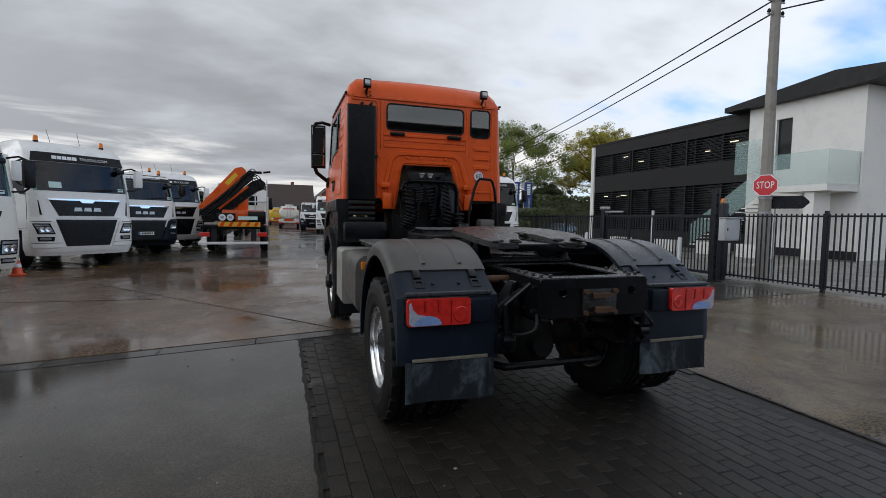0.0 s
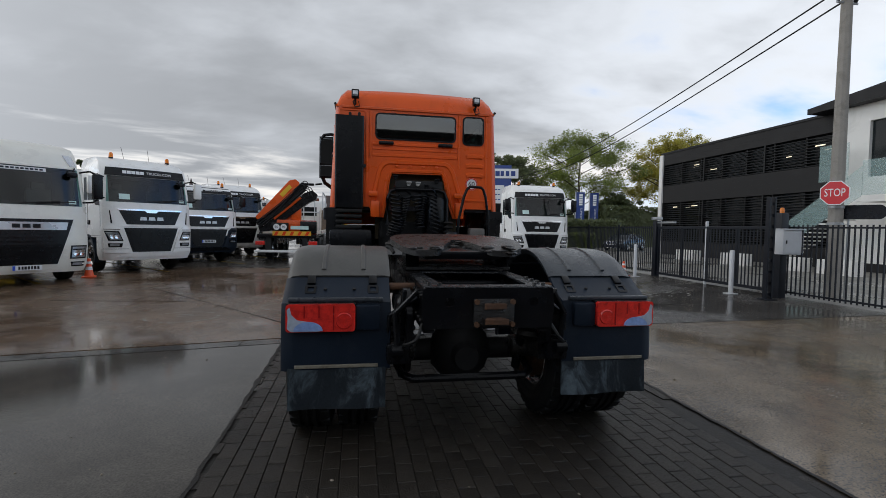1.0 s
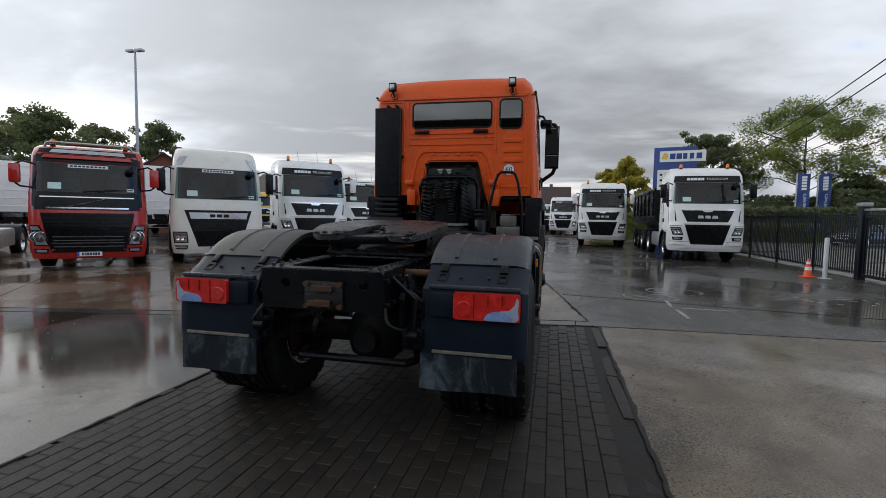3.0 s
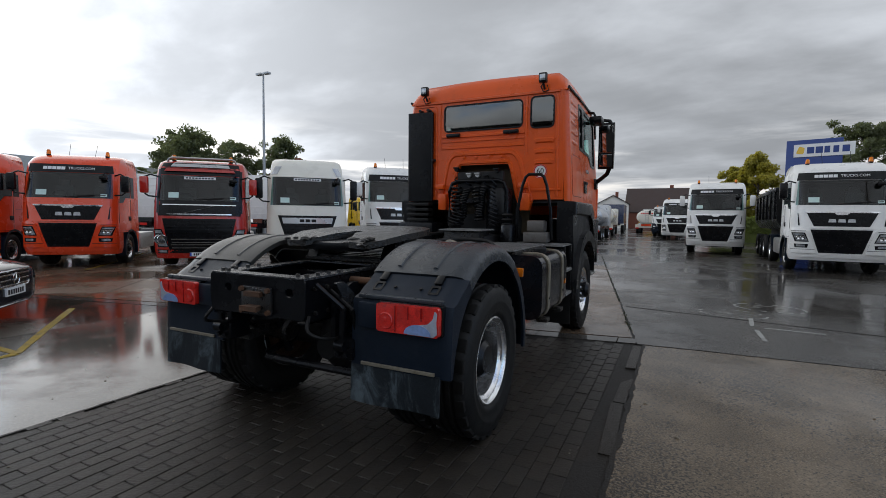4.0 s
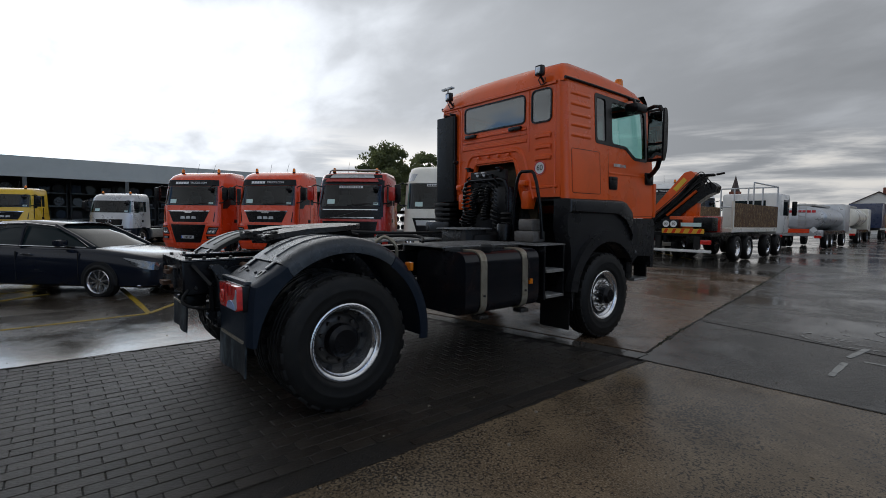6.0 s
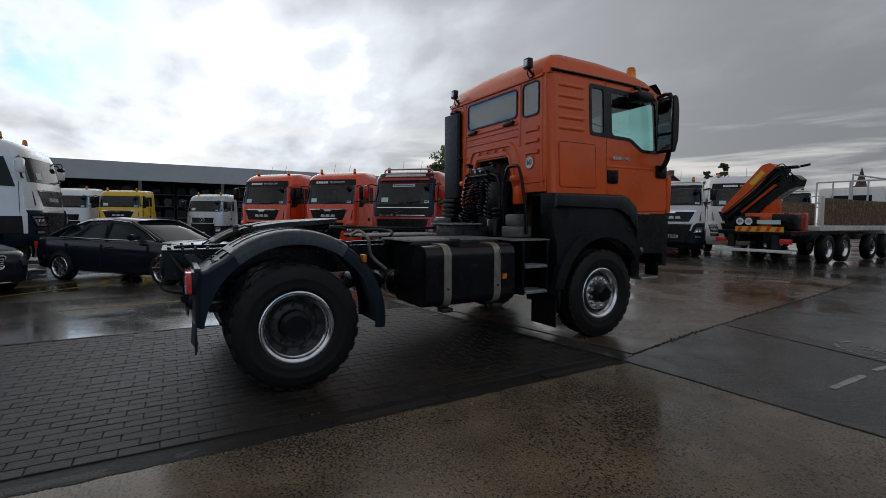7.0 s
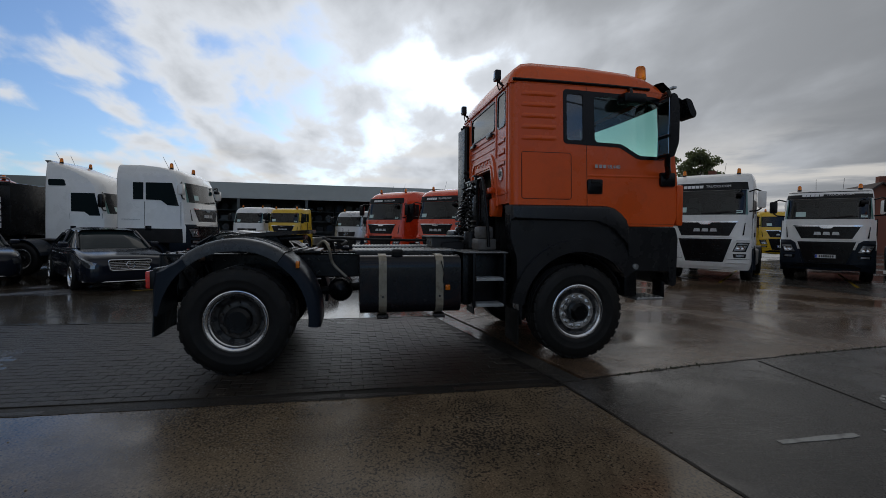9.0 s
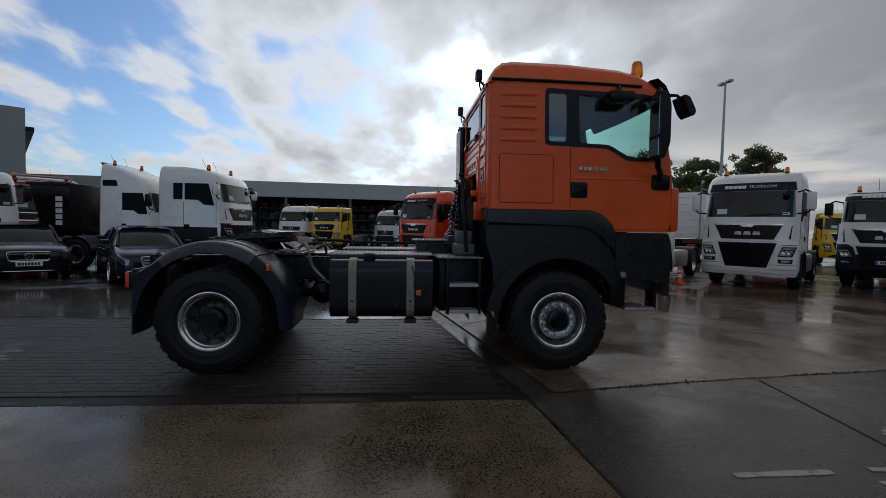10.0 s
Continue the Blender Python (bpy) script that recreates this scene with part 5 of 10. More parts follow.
def mudguard(s):
    c = (0.0, 0.53)
    A = lambda r, a: (c[0] + r * math.cos(radians(a)), c[1] + r * math.sin(radians(a)))
    paint = PLASTIC_WORN if s < 0 else WET_SHEEN_PLASTIC

    def shell(name, a0, a1, r, material, n=12, flange=0.09):
        bm = bmesh.new()
        angs = [a0 + (a1 - a0) * i / n for i in range(n + 1)]
        prof = [(0.0, 0.57), (0.02, 0.565), (0.03, 0.6), (0.03, 1.14), (0.02, 1.195), (-0.005, 1.225), (-0.04, 1.235), (-flange, 1.235)]
        back = [(-flange, 1.215), (-0.04, 1.215), (0.005, 1.18), (0.012, 1.14), (0.012, 0.6), (-0.02, 0.58)]
        rows = []
        for a in angs:
            rows.append([bm.verts.new((s * x, *A(r + d - 0.03, a))) for d, x in prof + back])
        skin(bm, rows)
        bm.faces.new(rows[0]), bm.faces.new(rows[-1][::-1])
        return part(name, bm, material, lorry, "", 45)

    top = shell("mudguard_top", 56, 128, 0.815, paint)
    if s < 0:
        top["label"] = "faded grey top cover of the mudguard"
    for x in (0.74, 1.0):
        bm = bmesh.new()
        rows = []
        for i in range(9):
            a = 60 + 8 * i
            rows.append([bm.verts.new((s * (x + q), *A(0.815 + d, a))) for q, d in ((-0.018, -0.004), (-0.01, 0.009), (0.01, 0.009), (0.018, -0.004))])
        skin(bm, rows)
        bm.faces.new(rows[0]), bm.faces.new(rows[-1][::-1])
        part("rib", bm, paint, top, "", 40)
    shell("mudguard_front", -6, 55.4, 0.805, PLASTIC)
    # rear cover: curve down into a flat panel
    bm = bmesh.new()
    path = [A(0.805, 128.6), A(0.81, 134), (-0.615, 1.085), (-0.665, 1.05), (-0.72, 1.03), (-0.735, 0.95), (-0.745, 0.8), (-0.75, 0.66), (-0.748, 0.62)]
    rows = []
    for i, (y, z) in enumerate(path):
        xe = 1.235
        k = 0.695 / math.hypot(y - c[0], z - c[1])
        inner = (c[0] + (y - c[0]) * k, c[1] + (z - c[1]) * k)
        rows.append([bm.verts.new(p) for p in ((s * 0.57, y + 0.02, z - 0.01), (s * 0.575, y, z), (s * 1.15, y, z), (s * 1.205, y + 0.008, z - 0.004), (s * xe, y + 0.035, z - 0.012), (s * xe, *inner), (s * (xe - 0.02), *inner), (s * (xe - 0.02), y + 0.045, z - 0.02), (s * 0.6, y + 0.02, z - 0.012))])
    skin(bm, rows)
    bm.faces.new(rows[0]), bm.faces.new(rows[-1][::-1])
    rear = part("mudguard_rear", bm, PLASTIC, lorry, "", 40)
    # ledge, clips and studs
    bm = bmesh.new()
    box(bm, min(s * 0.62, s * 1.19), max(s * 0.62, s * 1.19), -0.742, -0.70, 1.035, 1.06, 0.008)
    part("ledge", bm, WET_SHEEN_PLASTIC, rear)
    for x in (0.68, 1.07):
        bm = bmesh.new()
        M = pose(s * x, *A(0.808, 131), 36, 0, 0)
        box(bm, -0.026, 0.026, -0.035, 0.04, -0.012, 0.014, 0.006, M)
        part("clip", bm, BLACK, rear)
        bm = bmesh.new()
        sheet(bm, rounded([(-0.034, -0.125), (0.034, -0.125), (0.034, -0.05), (-0.034, -0.05)], 0.01), [rect(-0.02, 0.02, -0.108, -0.066, 0.006)], lambda u, v, d: M @ Vector((u, v, 0.009 - d)), 0.016)
        part("catch", bm, BLACK, rear, "", 30)
    for x in (0.8, 0.98):
        bm = bmesh.new()
        rod(bm, (s * x, -0.6, 1.085), (s * x, -0.608, 1.101), 0.011, 8)
        part("stud", bm, BLACK_MATT, rear, "", 0)
    # lamp cluster
    bm = bmesh.new()
    box(bm, min(s * 0.64, s * 0.79), max(s * 0.64, s * 0.79), -0.775, -0.72, 0.865, 1.02, 0.012)
    part("lamp_pad", bm, PLASTIC, rear)
    bm = bmesh.new()
    box(bm, min(s * 0.785, s * 1.2), max(s * 0.785, s * 1.2), -0.765, -0.71, 0.86, 1.035, 0.01)
    lamp = part("tail_lamp", bm, BLACK, rear, "red tail lamp with clear section")
    bm = bmesh.new()
    extrude(bm, rounded([(s * 0.79, 0.865), (s * 1.195, 0.865), (s * 1.195, 1.03), (s * 0.79, 1.03)], 0.02), -0.80, -0.764, "y")
    part("red_lens", bm, LAMP_RED, lamp, "", 30)
    bm = bmesh.new()
    extrude(bm, rounded([(s * q, z) for q, z in ((0.995, 0.868), (1.165, 0.868), (1.187, 0.885), (1.182, 0.95), (1.188, 1.0), (1.172, 1.015), (1.162, 0.97), (1.13, 0.938), (1.07, 0.928), (1.02, 0.9))], 0.008), -0.804, -0.799, "y")
    cl = part("clear_lens", bm, LAMP_WHITE, lamp, "", 0)
    # blue half-disc paints the reflection on the clear section
    bm = bmesh.new()
    extrude(bm, [(s * (1.065 + 0.085 * math.cos(math.pi * k / 14)), 0.872 + 0.056 * math.sin(math.pi * k / 14)) for k in range(15)], -0.808, -0.803, "y")
    part("reversing_lens", bm, LAMP_BLUE, cl, "", 0)
    bm = bmesh.new()
    lathe(bm, [(0.0, 0.05), (0.008, 0.045), (0.006, 0.03), (0.012, 0.0)], 18, "z")
    for q in (0.915, 1.0, 1.085):
        rib = bmesh.new()
        box(rib, min(s * q, s * (q + 0.006)), max(s * q, s * (q + 0.006)), -0.806, -0.799, 0.95 if q > 0.95 else 0.875, 1.022)
        part("lens_rib", rib, LAMP_DARK, lamp, "", 0)
    part("round_lens", bm, LAMP_RED, lamp, "", 40, pose(s * 0.855, -0.80, 0.93, 90))
    bm = bmesh.new()
    box(bm, min(s * 1.17, s * 1.25), max(s * 1.17, s * 1.25), 0.565, 0.6, 1.05, 1.12, 0.008, Matrix.Identity(4))
    part("marker_lamp", bm, AMBER, lorry, "small amber side marker")
    bm = bmesh.new()
    box(bm, min(s * 0.65, s * 1.15), max(s * 0.65, s * 1.15), -0.762, -0.748, 0.632, 0.652, 0.003)
    part("strip", bm, STRAP, rear, "rusty beige metal strip", 0)
    # flap, slightly bowed
    bm = bmesh.new()
    fx0, fx1, z0 = (0.60, 1.19, 0.375) if s < 0 else (0.57, 1.18, 0.40)
    rows = [[bm.verts.new((s * (fx0 + (fx1 - fx0) * i / 8), -0.748 - 0.015 * math.sin(i * 0.8) * k - 0.01 * k, 0.63 - (0.63 - z0) * k)) for i in range(9)] for k in (0, 0.35, 0.7, 1.0)]
    skin(bm, rows, wrap=False)
    geom = bmesh.ops.extrude_face_region(bm, geom=bm.faces[:])
    bmesh.ops.translate(bm, vec=(0, 0.012, 0), verts=[g for g in geom["geom"] if isinstance(g, bmesh.types.BMVert)])
    part("mud_flap", bm, FLAP, rear, "worn rubber mud flap", 40)
    # stay tube
    bm = bmesh.new()
    rod(bm, (s * 0.4, -0.52, 1.1), (s * 0.66, -0.52, 1.1), 0.026, 12)
    part("stay_tube", bm, RUST, lorry, "rusty mudguard stay")


mudguard(1), mudguard(-1)


def chassis():
    bm = bmesh.new()
    for s in (-1, 1):
        a, b = s * 0.395, s * 0.325
        for (xa, xb, z0, z1) in ((a, a - s * 0.01, 0.88, 1.15), (a, b, 1.14, 1.15), (a, b, 0.88, 0.89)):
            box(bm, min(xa, xb), max(xa, xb), -0.95, 4.55, z0, z1)
    frame = part("chassis_frame", bm, BLACK, lorry, "black steel ladder frame", 0)
    bm = bmesh.new()
    sheet(bm, rounded([(-0.395, 0.905), (0.395, 0.905), (0.41, 1.02), (0.40, 1.15), (-0.40, 1.15), (-0.41, 1.02)], 0.02), [rect(-0.27, -0.21, 1.04, 1.09, 0.025), rect(0.25, 0.31, 1.04, 1.09, 0.025)], lambda u, v, d: (u, -0.965 + d, v), 0.012)
    part("end_plate", bm, BLACK, frame, "black rear cross-member", 30)
    bm = bmesh.new()
    sheet(bm, rounded([(-0.40, -0.965), (0.40, -0.965), (0.40, -0.02), (-0.40, -0.02)], 0.02), [rounded([(-0.27, -0.87), (0.27, -0.87), (0.315, -0.1), (-0.315, -0.1)], 0.06)], lambda u, v, d: (u, v, 1.158 - d), 0.012)
    part("top_flange", bm, WET_SHEEN_BLACK, frame, "wet black flange", 30)
    bm = bmesh.new()
    box(bm, -0.1, 0.15, -0.985, -0.965, 0.92, 1.085, 0.006)
    pl = part("coupling_plate", bm, GREASE, frame)
    bm = bmesh.new()
    extrude(bm, rounded([(-0.045, -1.02), (0.095, -1.02), (0.08, -0.97), (-0.03, -0.97)], 0.01), 1.03, 1.06, "z")
    extrude(bm, rounded([(-0.05, -1.05), (0.1, -1.05), (0.06, -0.97), (-0.01, -0.97)], 0.01), 0.945, 0.975, "z")
    part("towing_jaw", bm, RUST, pl, "rusty towing jaw")
    for x in (-0.085, 0.135):
        for z in (0.935, 1.07):
            bm = bmesh.new()
            rod(bm, (x, -0.985, z), (x, -1.005, z), 0.017, 6)
            part("bolt", bm, RUST, pl, "", 0)
    rnd = random.Random(3)
    first = None
    for s in (-1, 1):
        for k in range(15):
            for z in (0.94, 1.09):
                y = -0.88 + k * 0.115
                if first is None:
                    bm = bmesh.new()
                    rod(bm, (0, 0, 0), (0.018, 0, 0), 0.014, 6)
                    first = part("bolt", bm, GREASE, frame, "", 0, pose(s * 0.395, y, z, 0, 0, 0 if s > 0 else 180))
                else:
                    again(first, pose(s * 0.395, y + rnd.uniform(-0.01, 0.01), z, 0, 0, 0 if s > 0 else 180))
    for x, y in ((-0.36, -0.9), (-0.36, -0.8), (-0.3, -0.91), (0.36, -0.9), (0.36, -0.8), (0.3, -0.91), (-0.36, -0.6), (0.36, -0.6), (-0.36, -0.7), (0.36, -0.7)):
        again(first, pose(x, y, 1.158, 0, -90, 0))
    # cross-members and mounting plate
    for y, z0, z1 in ((-0.2, 0.9, 1.1), (0.75, 0.9, 1.12), (1.7, 0.9, 1.1), (2.5, 0.9, 1.1)):
        bm = bmesh.new()
        box(bm, -0.385, 0.385, y - 0.05, y + 0.05, z0, z1, 0.01)
        part("cross_member", bm, BLACK, frame)
    bm = bmesh.new()
    box(bm, -0.42, 0.42, -0.06, 0.75, 1.165, 1.19, 0.005)
    for k in range(6):
        box(bm, -0.42, 0.42, -0.02 + k * 0.13, 0.03 + k * 0.13, 1.19, 1.205)
    part("mounting_plate", bm, GREASE, frame, "", 0)
    # fifth wheel: a greasy plate with a slot, on two bearings
    M = pose(0, 0.15, 1.345, 3.5, 0, 0)
    bm = bmesh.new()
    half = [(0.05, -0.03), (0.05, -0.14), (0.1, -0.24), (0.2, -0.45), (0.36, -0.47), (0.46, -0.36), (0.52, -0.1), (0.52, 0.12), (0.46, 0.34), (0.34, 0.47), (0.16, 0.52)]
    plate = half + [(-x, y) for x, y in reversed(half)]
    plate = rounded(plate, 0.03, 2)
    sheet(bm, plate, [], lambda u, v, d: (u, v, 0.055 - d - max(0, -v - 0.2) * 0.14), 0.045)
    fw = part("fifth_wheel", bm, GREASE, lorry, "worn greasy fifth-wheel coupling plate", 30, M)
    bm = bmesh.new()
    rnd = random.Random(12)
    for k in range(34):
        x, y = rnd.uniform(-0.42, 0.42), rnd.uniform(-0.47, -0.36)
        if abs(x) < 0.17:
            y = rnd.uniform(-0.2, 0.0)
        q = bmesh.ops.create_icosphere(bm, subdivisions=1, radius=rnd.uniform(0.012, 0.035))
        bmesh.ops.transform(bm, matrix=Matrix.Translation((x, y, rnd.uniform(0.0, 0.045))) @ Matrix.Diagonal((1.8, 1.2, 0.5, 1)), verts=q["verts"])
    part_each("grease_clump", bm, GREASE, fw, "lumps of old grease", 60)
    bm = bmesh.new()
    for s in (-1, 1):
        extrude(bm, [(-0.22, -0.16), (0.22, -0.16), (0.1, 0.02), (-0.1, 0.02)], s * 0.36 - 0.05, s * 0.36 + 0.05)
    rod(bm, (-0.42, 0, -0.03), (0.42, 0, -0.03), 0.035, 12)
    box(bm, -0.3, 0.3, -0.4, 0.4, -0.06, 0.005, 0.02)
    part("bearing_bracket", bm, BLACK, fw, "", 30)
    # rear axle, springs and links
    bm = bmesh.new()
    rod(bm, (-0.62, 0, 0.53), (0.62, 0, 0.53), 0.085, 16)
    r = bmesh.ops.create_icosphere(bm, subdivisions=2, radius=0.26)
    bmesh.ops.transform(bm, matrix=pose(0.02, -0.04, 0.54) @ Matrix.Diagonal((0.95, 0.9, 1.0, 1)), verts=r["verts"])
    rod(bm, (0.02, -0.1, 0.54), (0.02, -0.33, 0.54), 0.13, 14, 0.09)
    part("rear_axle", bm, BLACK_MATT, lorry, "", 50)
    bm = bmesh.new()
    tube(bm, [(-0.5, -0.1, 0.5), (-0.47, -0.42, 0.47), (-0.4, -0.5, 0.46), (0.4, -0.5, 0.46), (0.47, -0.42, 0.47), (0.5, -0.1, 0.5)], 0.028, 10)
    part("torsion_bar", bm, BLACK, lorry)
    for s in (-1, 1):
        bm = bmesh.new()
        for k in range(3):
            lathe(bm, [(-0.035, 0.1), (0.0, 0.125), (0.035, 0.1)], 18, "z", (s * 0.5, -0.42, 0.74 + k * 0.06))
        part("air_spring", bm, RUBBER, lorry)
        bm = bmesh.new()
        extrude(bm, rounded([(-0.62, 0.6), (-0.3, 0.62), (0.1, 0.7), (0.1, 0.78), (-0.3, 0.69), (-0.62, 0.68)], 0.02), s * 0.46, s * 0.56)
        part("spring_arm", bm, GREASE, lorry)
        bm = bmesh.new()
        extrude(bm, rounded([(-0.78, 0.98), (-0.62, 1.1), (-0.5, 1.1), (-0.5, 0.86), (-0.66, 0.72), (-0.78, 0.76)], 0.03), s * 0.44, s * 0.475)
        rod(bm, (s * 0.41, -0.74, 1.06), (s * 0.58, -0.74, 0.95), 0.014, 8)
        rod(bm, (s * 0.58, -0.74, 0.95), (s * 0.6, -0.72, 0.72), 0.014, 8)
        box(bm, min(s * 0.45, s * 0.6), max(s * 0.45, s * 0.6), -0.78, -0.6, 0.64, 0.78, 0.03)
        hanger = part("suspension_bracket", bm, BLACK, lorry, "", 30)
        bm = bmesh.new()
        extrude(bm, rounded([(-0.80, 1.12), (-0.72, 1.12), (-0.56, 0.98), (-0.52, 0.82), (-0.6, 0.8), (-0.68, 0.94)], 0.015), s * 0.478, s * 0.5)
        part("gusset", bm, WET_SHEEN_BLACK, hanger, "", 30)
        bm = bmesh.new()
        rod(bm, (s * 0.43, -0.9, 1.12), (s * 0.55, -0.8, 0.97), 0.016, 8)
        rod(bm, (s * 0.55, -0.8, 0.97), (s * 0.53, -0.79, 0.74), 0.02, 8)
        rod(bm, (s * 0.5, -0.8, 0.74), (s * 0.57, -0.8, 0.74), 0.036, 10)
        part("level_link", bm, BLACK, hanger, "", 40)
        bm = bmesh.new()
        for z in (0.68, 0.74):
            rod(bm, (s * 0.5, -0.78, z), (s * 0.5, -0.8, z), 0.016, 6)
            rod(bm, (s * 0.56, -0.78, z), (s * 0.56, -0.8, z), 0.016, 6)
        part_each("bolt", bm, BLACK, hanger, "", 0)
        bm = bmesh.new()
        tube(bm, smooth_path([(s * 0.4, -0.93, 0.93), (s * 0.44, -0.98, 0.85), (s * 0.5, -0.9, 0.8), (s * 0.47, -0.7, 0.78), (s * 0.4, -0.5, 0.9)], 6), 0.011, 6)
        part("brake_hose", bm, RUBBER, hanger)
        bm = bmesh.new()
        rod(bm, (s * 0.42, -0.25, 0.45), (s * 0.42, -0.5, 1.05), 0.035, 12)
        part("shock_absorber", bm, BLACK, lorry)
        bm = bmesh.new()
        lathe(bm, [(-0.1, 0.0), (-0.1, 0.08), (0.08, 0.09), (0.1, 0.07), (0.1, 0.0)], 16, "x", (s * 0.46, -0.28, 0.62))
        part("brake_chamber", bm, GREASE, lorry)
        bm = bmesh.new()
        lathe(bm, [(-0.05, 0.0), (-0.05, 0.23), (0.06, 0.23)], 28, "x", (s * 0.62, 0.0, 0.53))
        part("brake_drum", bm, RUST, lorry)
    bm = bmesh.new()
    rod(bm, (-0.6, 3.6, 0.53), (0.9, 3.6, 0.53), 0.08, 12)
    rod(bm, (-0.9, 3.6, 0.53), (-0.6, 3.6, 0.53), 0.08, 12)
    box(bm, -0.3, 0.3, 2.2, 4.2, 0.7, 1.3, 0.08)
    box(bm, -0.5, 0.5, 2.9, 4.7, 1.15, 1.55, 0.05)
    rod(bm, (0, 0.3, 0.62), (0, 2.4, 0.85), 0.05, 12)
    part("drive_line", bm, BLACK_MATT, lorry, "", 30)
    # gearbox, air reservoirs and their straps under the frame
    bm = bmesh.new()
    box(bm, -0.24, 0.24, 2.35, 3.2, 0.48, 0.74, 0.07)
    lathe(bm, [(-0.35, 0.0), (-0.35, 0.14), (-0.1, 0.2), (0.3, 0.24), (0.34, 0.0)], 18, "y", (0, 2.2, 0.78))
    part("gearbox", bm, BLACK_MATT, lorry, "", 40)
    bm = bmesh.new()
    extrude(bm, rounded([(-0.3, 0.75), (-0.26, 0.46), (-0.18, 0.4), (0.18, 0.4), (0.26, 0.46), (0.3, 0.75)], 0.04), 3.0, 4.3, "y")
    part("engine_sump", bm, BLACK_MATT, lorry, "", 40)
    for s in (-1, 1):
        bm = bmesh.new()
        extrude(bm, rounded([(2.75, 0.78), (3.2, 0.66), (3.6, 0.62), (4.0, 0.66), (4.45, 0.78), (4.45, 0.82), (4.0, 0.74), (3.6, 0.7), (3.2, 0.74), (2.75, 0.82)], 0.01), s * 0.46, s * 0.54)
        part("leaf_spring", bm, GREASE, lorry, "", 30)
        bm = bmesh.new()
        rod(bm, (s * 0.6, 3.35, 0.55), (s * 0.56, 3.2, 1.1), 0.035, 12)
        part("shock_absorber", bm, BLACK, lorry)
    for y, z in ((0.98, 0.72), (1.34, 0.7)):
        bm = bmesh.new()
        lathe(bm, [(-0.42, 0.0), (-0.41, 0.07), (-0.38, 0.12), (-0.34, 0.14), (0.34, 0.14), (0.38, 0.12), (0.41, 0.07), (0.42, 0.0)], 18, "x", (0, y, z))
        tank = part("air_reservoir", bm, BLACK, lorry, "", 50)
        for x in (-0.24, 0.24):
            bm = bmesh.new()
            lathe(bm, [(x - 0.02, 0.141), (x - 0.02, 0.147), (x + 0.02, 0.147), (x + 0.02, 0.141)], 18, "x", (0, y, z))
            part("strap", bm, GREASE, tank, "", 40)
    # hoses and loom in the frame
    rnd = random.Random(6)
    for k in range(7):
        x = -0.25 + 0.08 * k
        pts = [(x, -0.5, 1.0), (x + rnd.uniform(-0.08, 0.08), -0.2, rnd.uniform(0.92, 1.1)), (x + rnd.uniform(-0.1, 0.1), 0.4, rnd.uniform(0.92, 1.1)), (x, 1.1, 1.05)]
        bm = bmesh.new()
        tube(bm, smooth_path(pts, 6), 0.012, 6)
        part("brake_hose", bm, RUBBER, lorry)
    for s in (-1, 1):
        bm = bmesh.new()
        tube(bm, smooth_path([(s * 0.45, 0.72, 1.25), (s * 0.5, 0.8, 1.3), (s * 0.6, 0.86, 1.22), (s * 0.58, 0.9, 1.05), (s * 0.62, 1.05, 0.9)], 6), 0.017, 8)
        part("air_line", bm, STRAP if s > 0 else RUBBER, lorry)
    bm = bmesh.new()
    tube(bm, smooth_path([(-0.2, 2.5, 1.35), (-0.4, 2.2, 1.3), (-0.35, 1.6, 1.3), (-0.5, 1.0, 1.32), (-0.35, 0.75, 1.33), (-0.1, 0.85, 1.3)], 8), 0.018, 8)
    tube(bm, smooth_path([(0.35, 0.8, 1.3), (0.5, 1.0, 1.31), (0.75, 1.05, 1.3), (0.85, 1.0, 1.26)], 8), 0.016, 8)
    part("trailer_hose", bm, RUBBER, lorry)


def smooth_path(pts, n):
    """A Catmull-Rom curve through points."""
    P = [Vector(p) for p in pts]
    P = [P[0]] + P + [P[-1]]
    out = []
    for i in range(1, len(P) - 2):
        for j in range(n):
            t = j / n
            a, b, c, d = P[i - 1:i + 3]
            out.append(0.5 * ((2 * b) + (c - a) * t + (2 * a - 5 * b + 4 * c - d) * t * t + (3 * b - a - 3 * c + d) * t ** 3))
    return out + [P[-2]]


chassis()


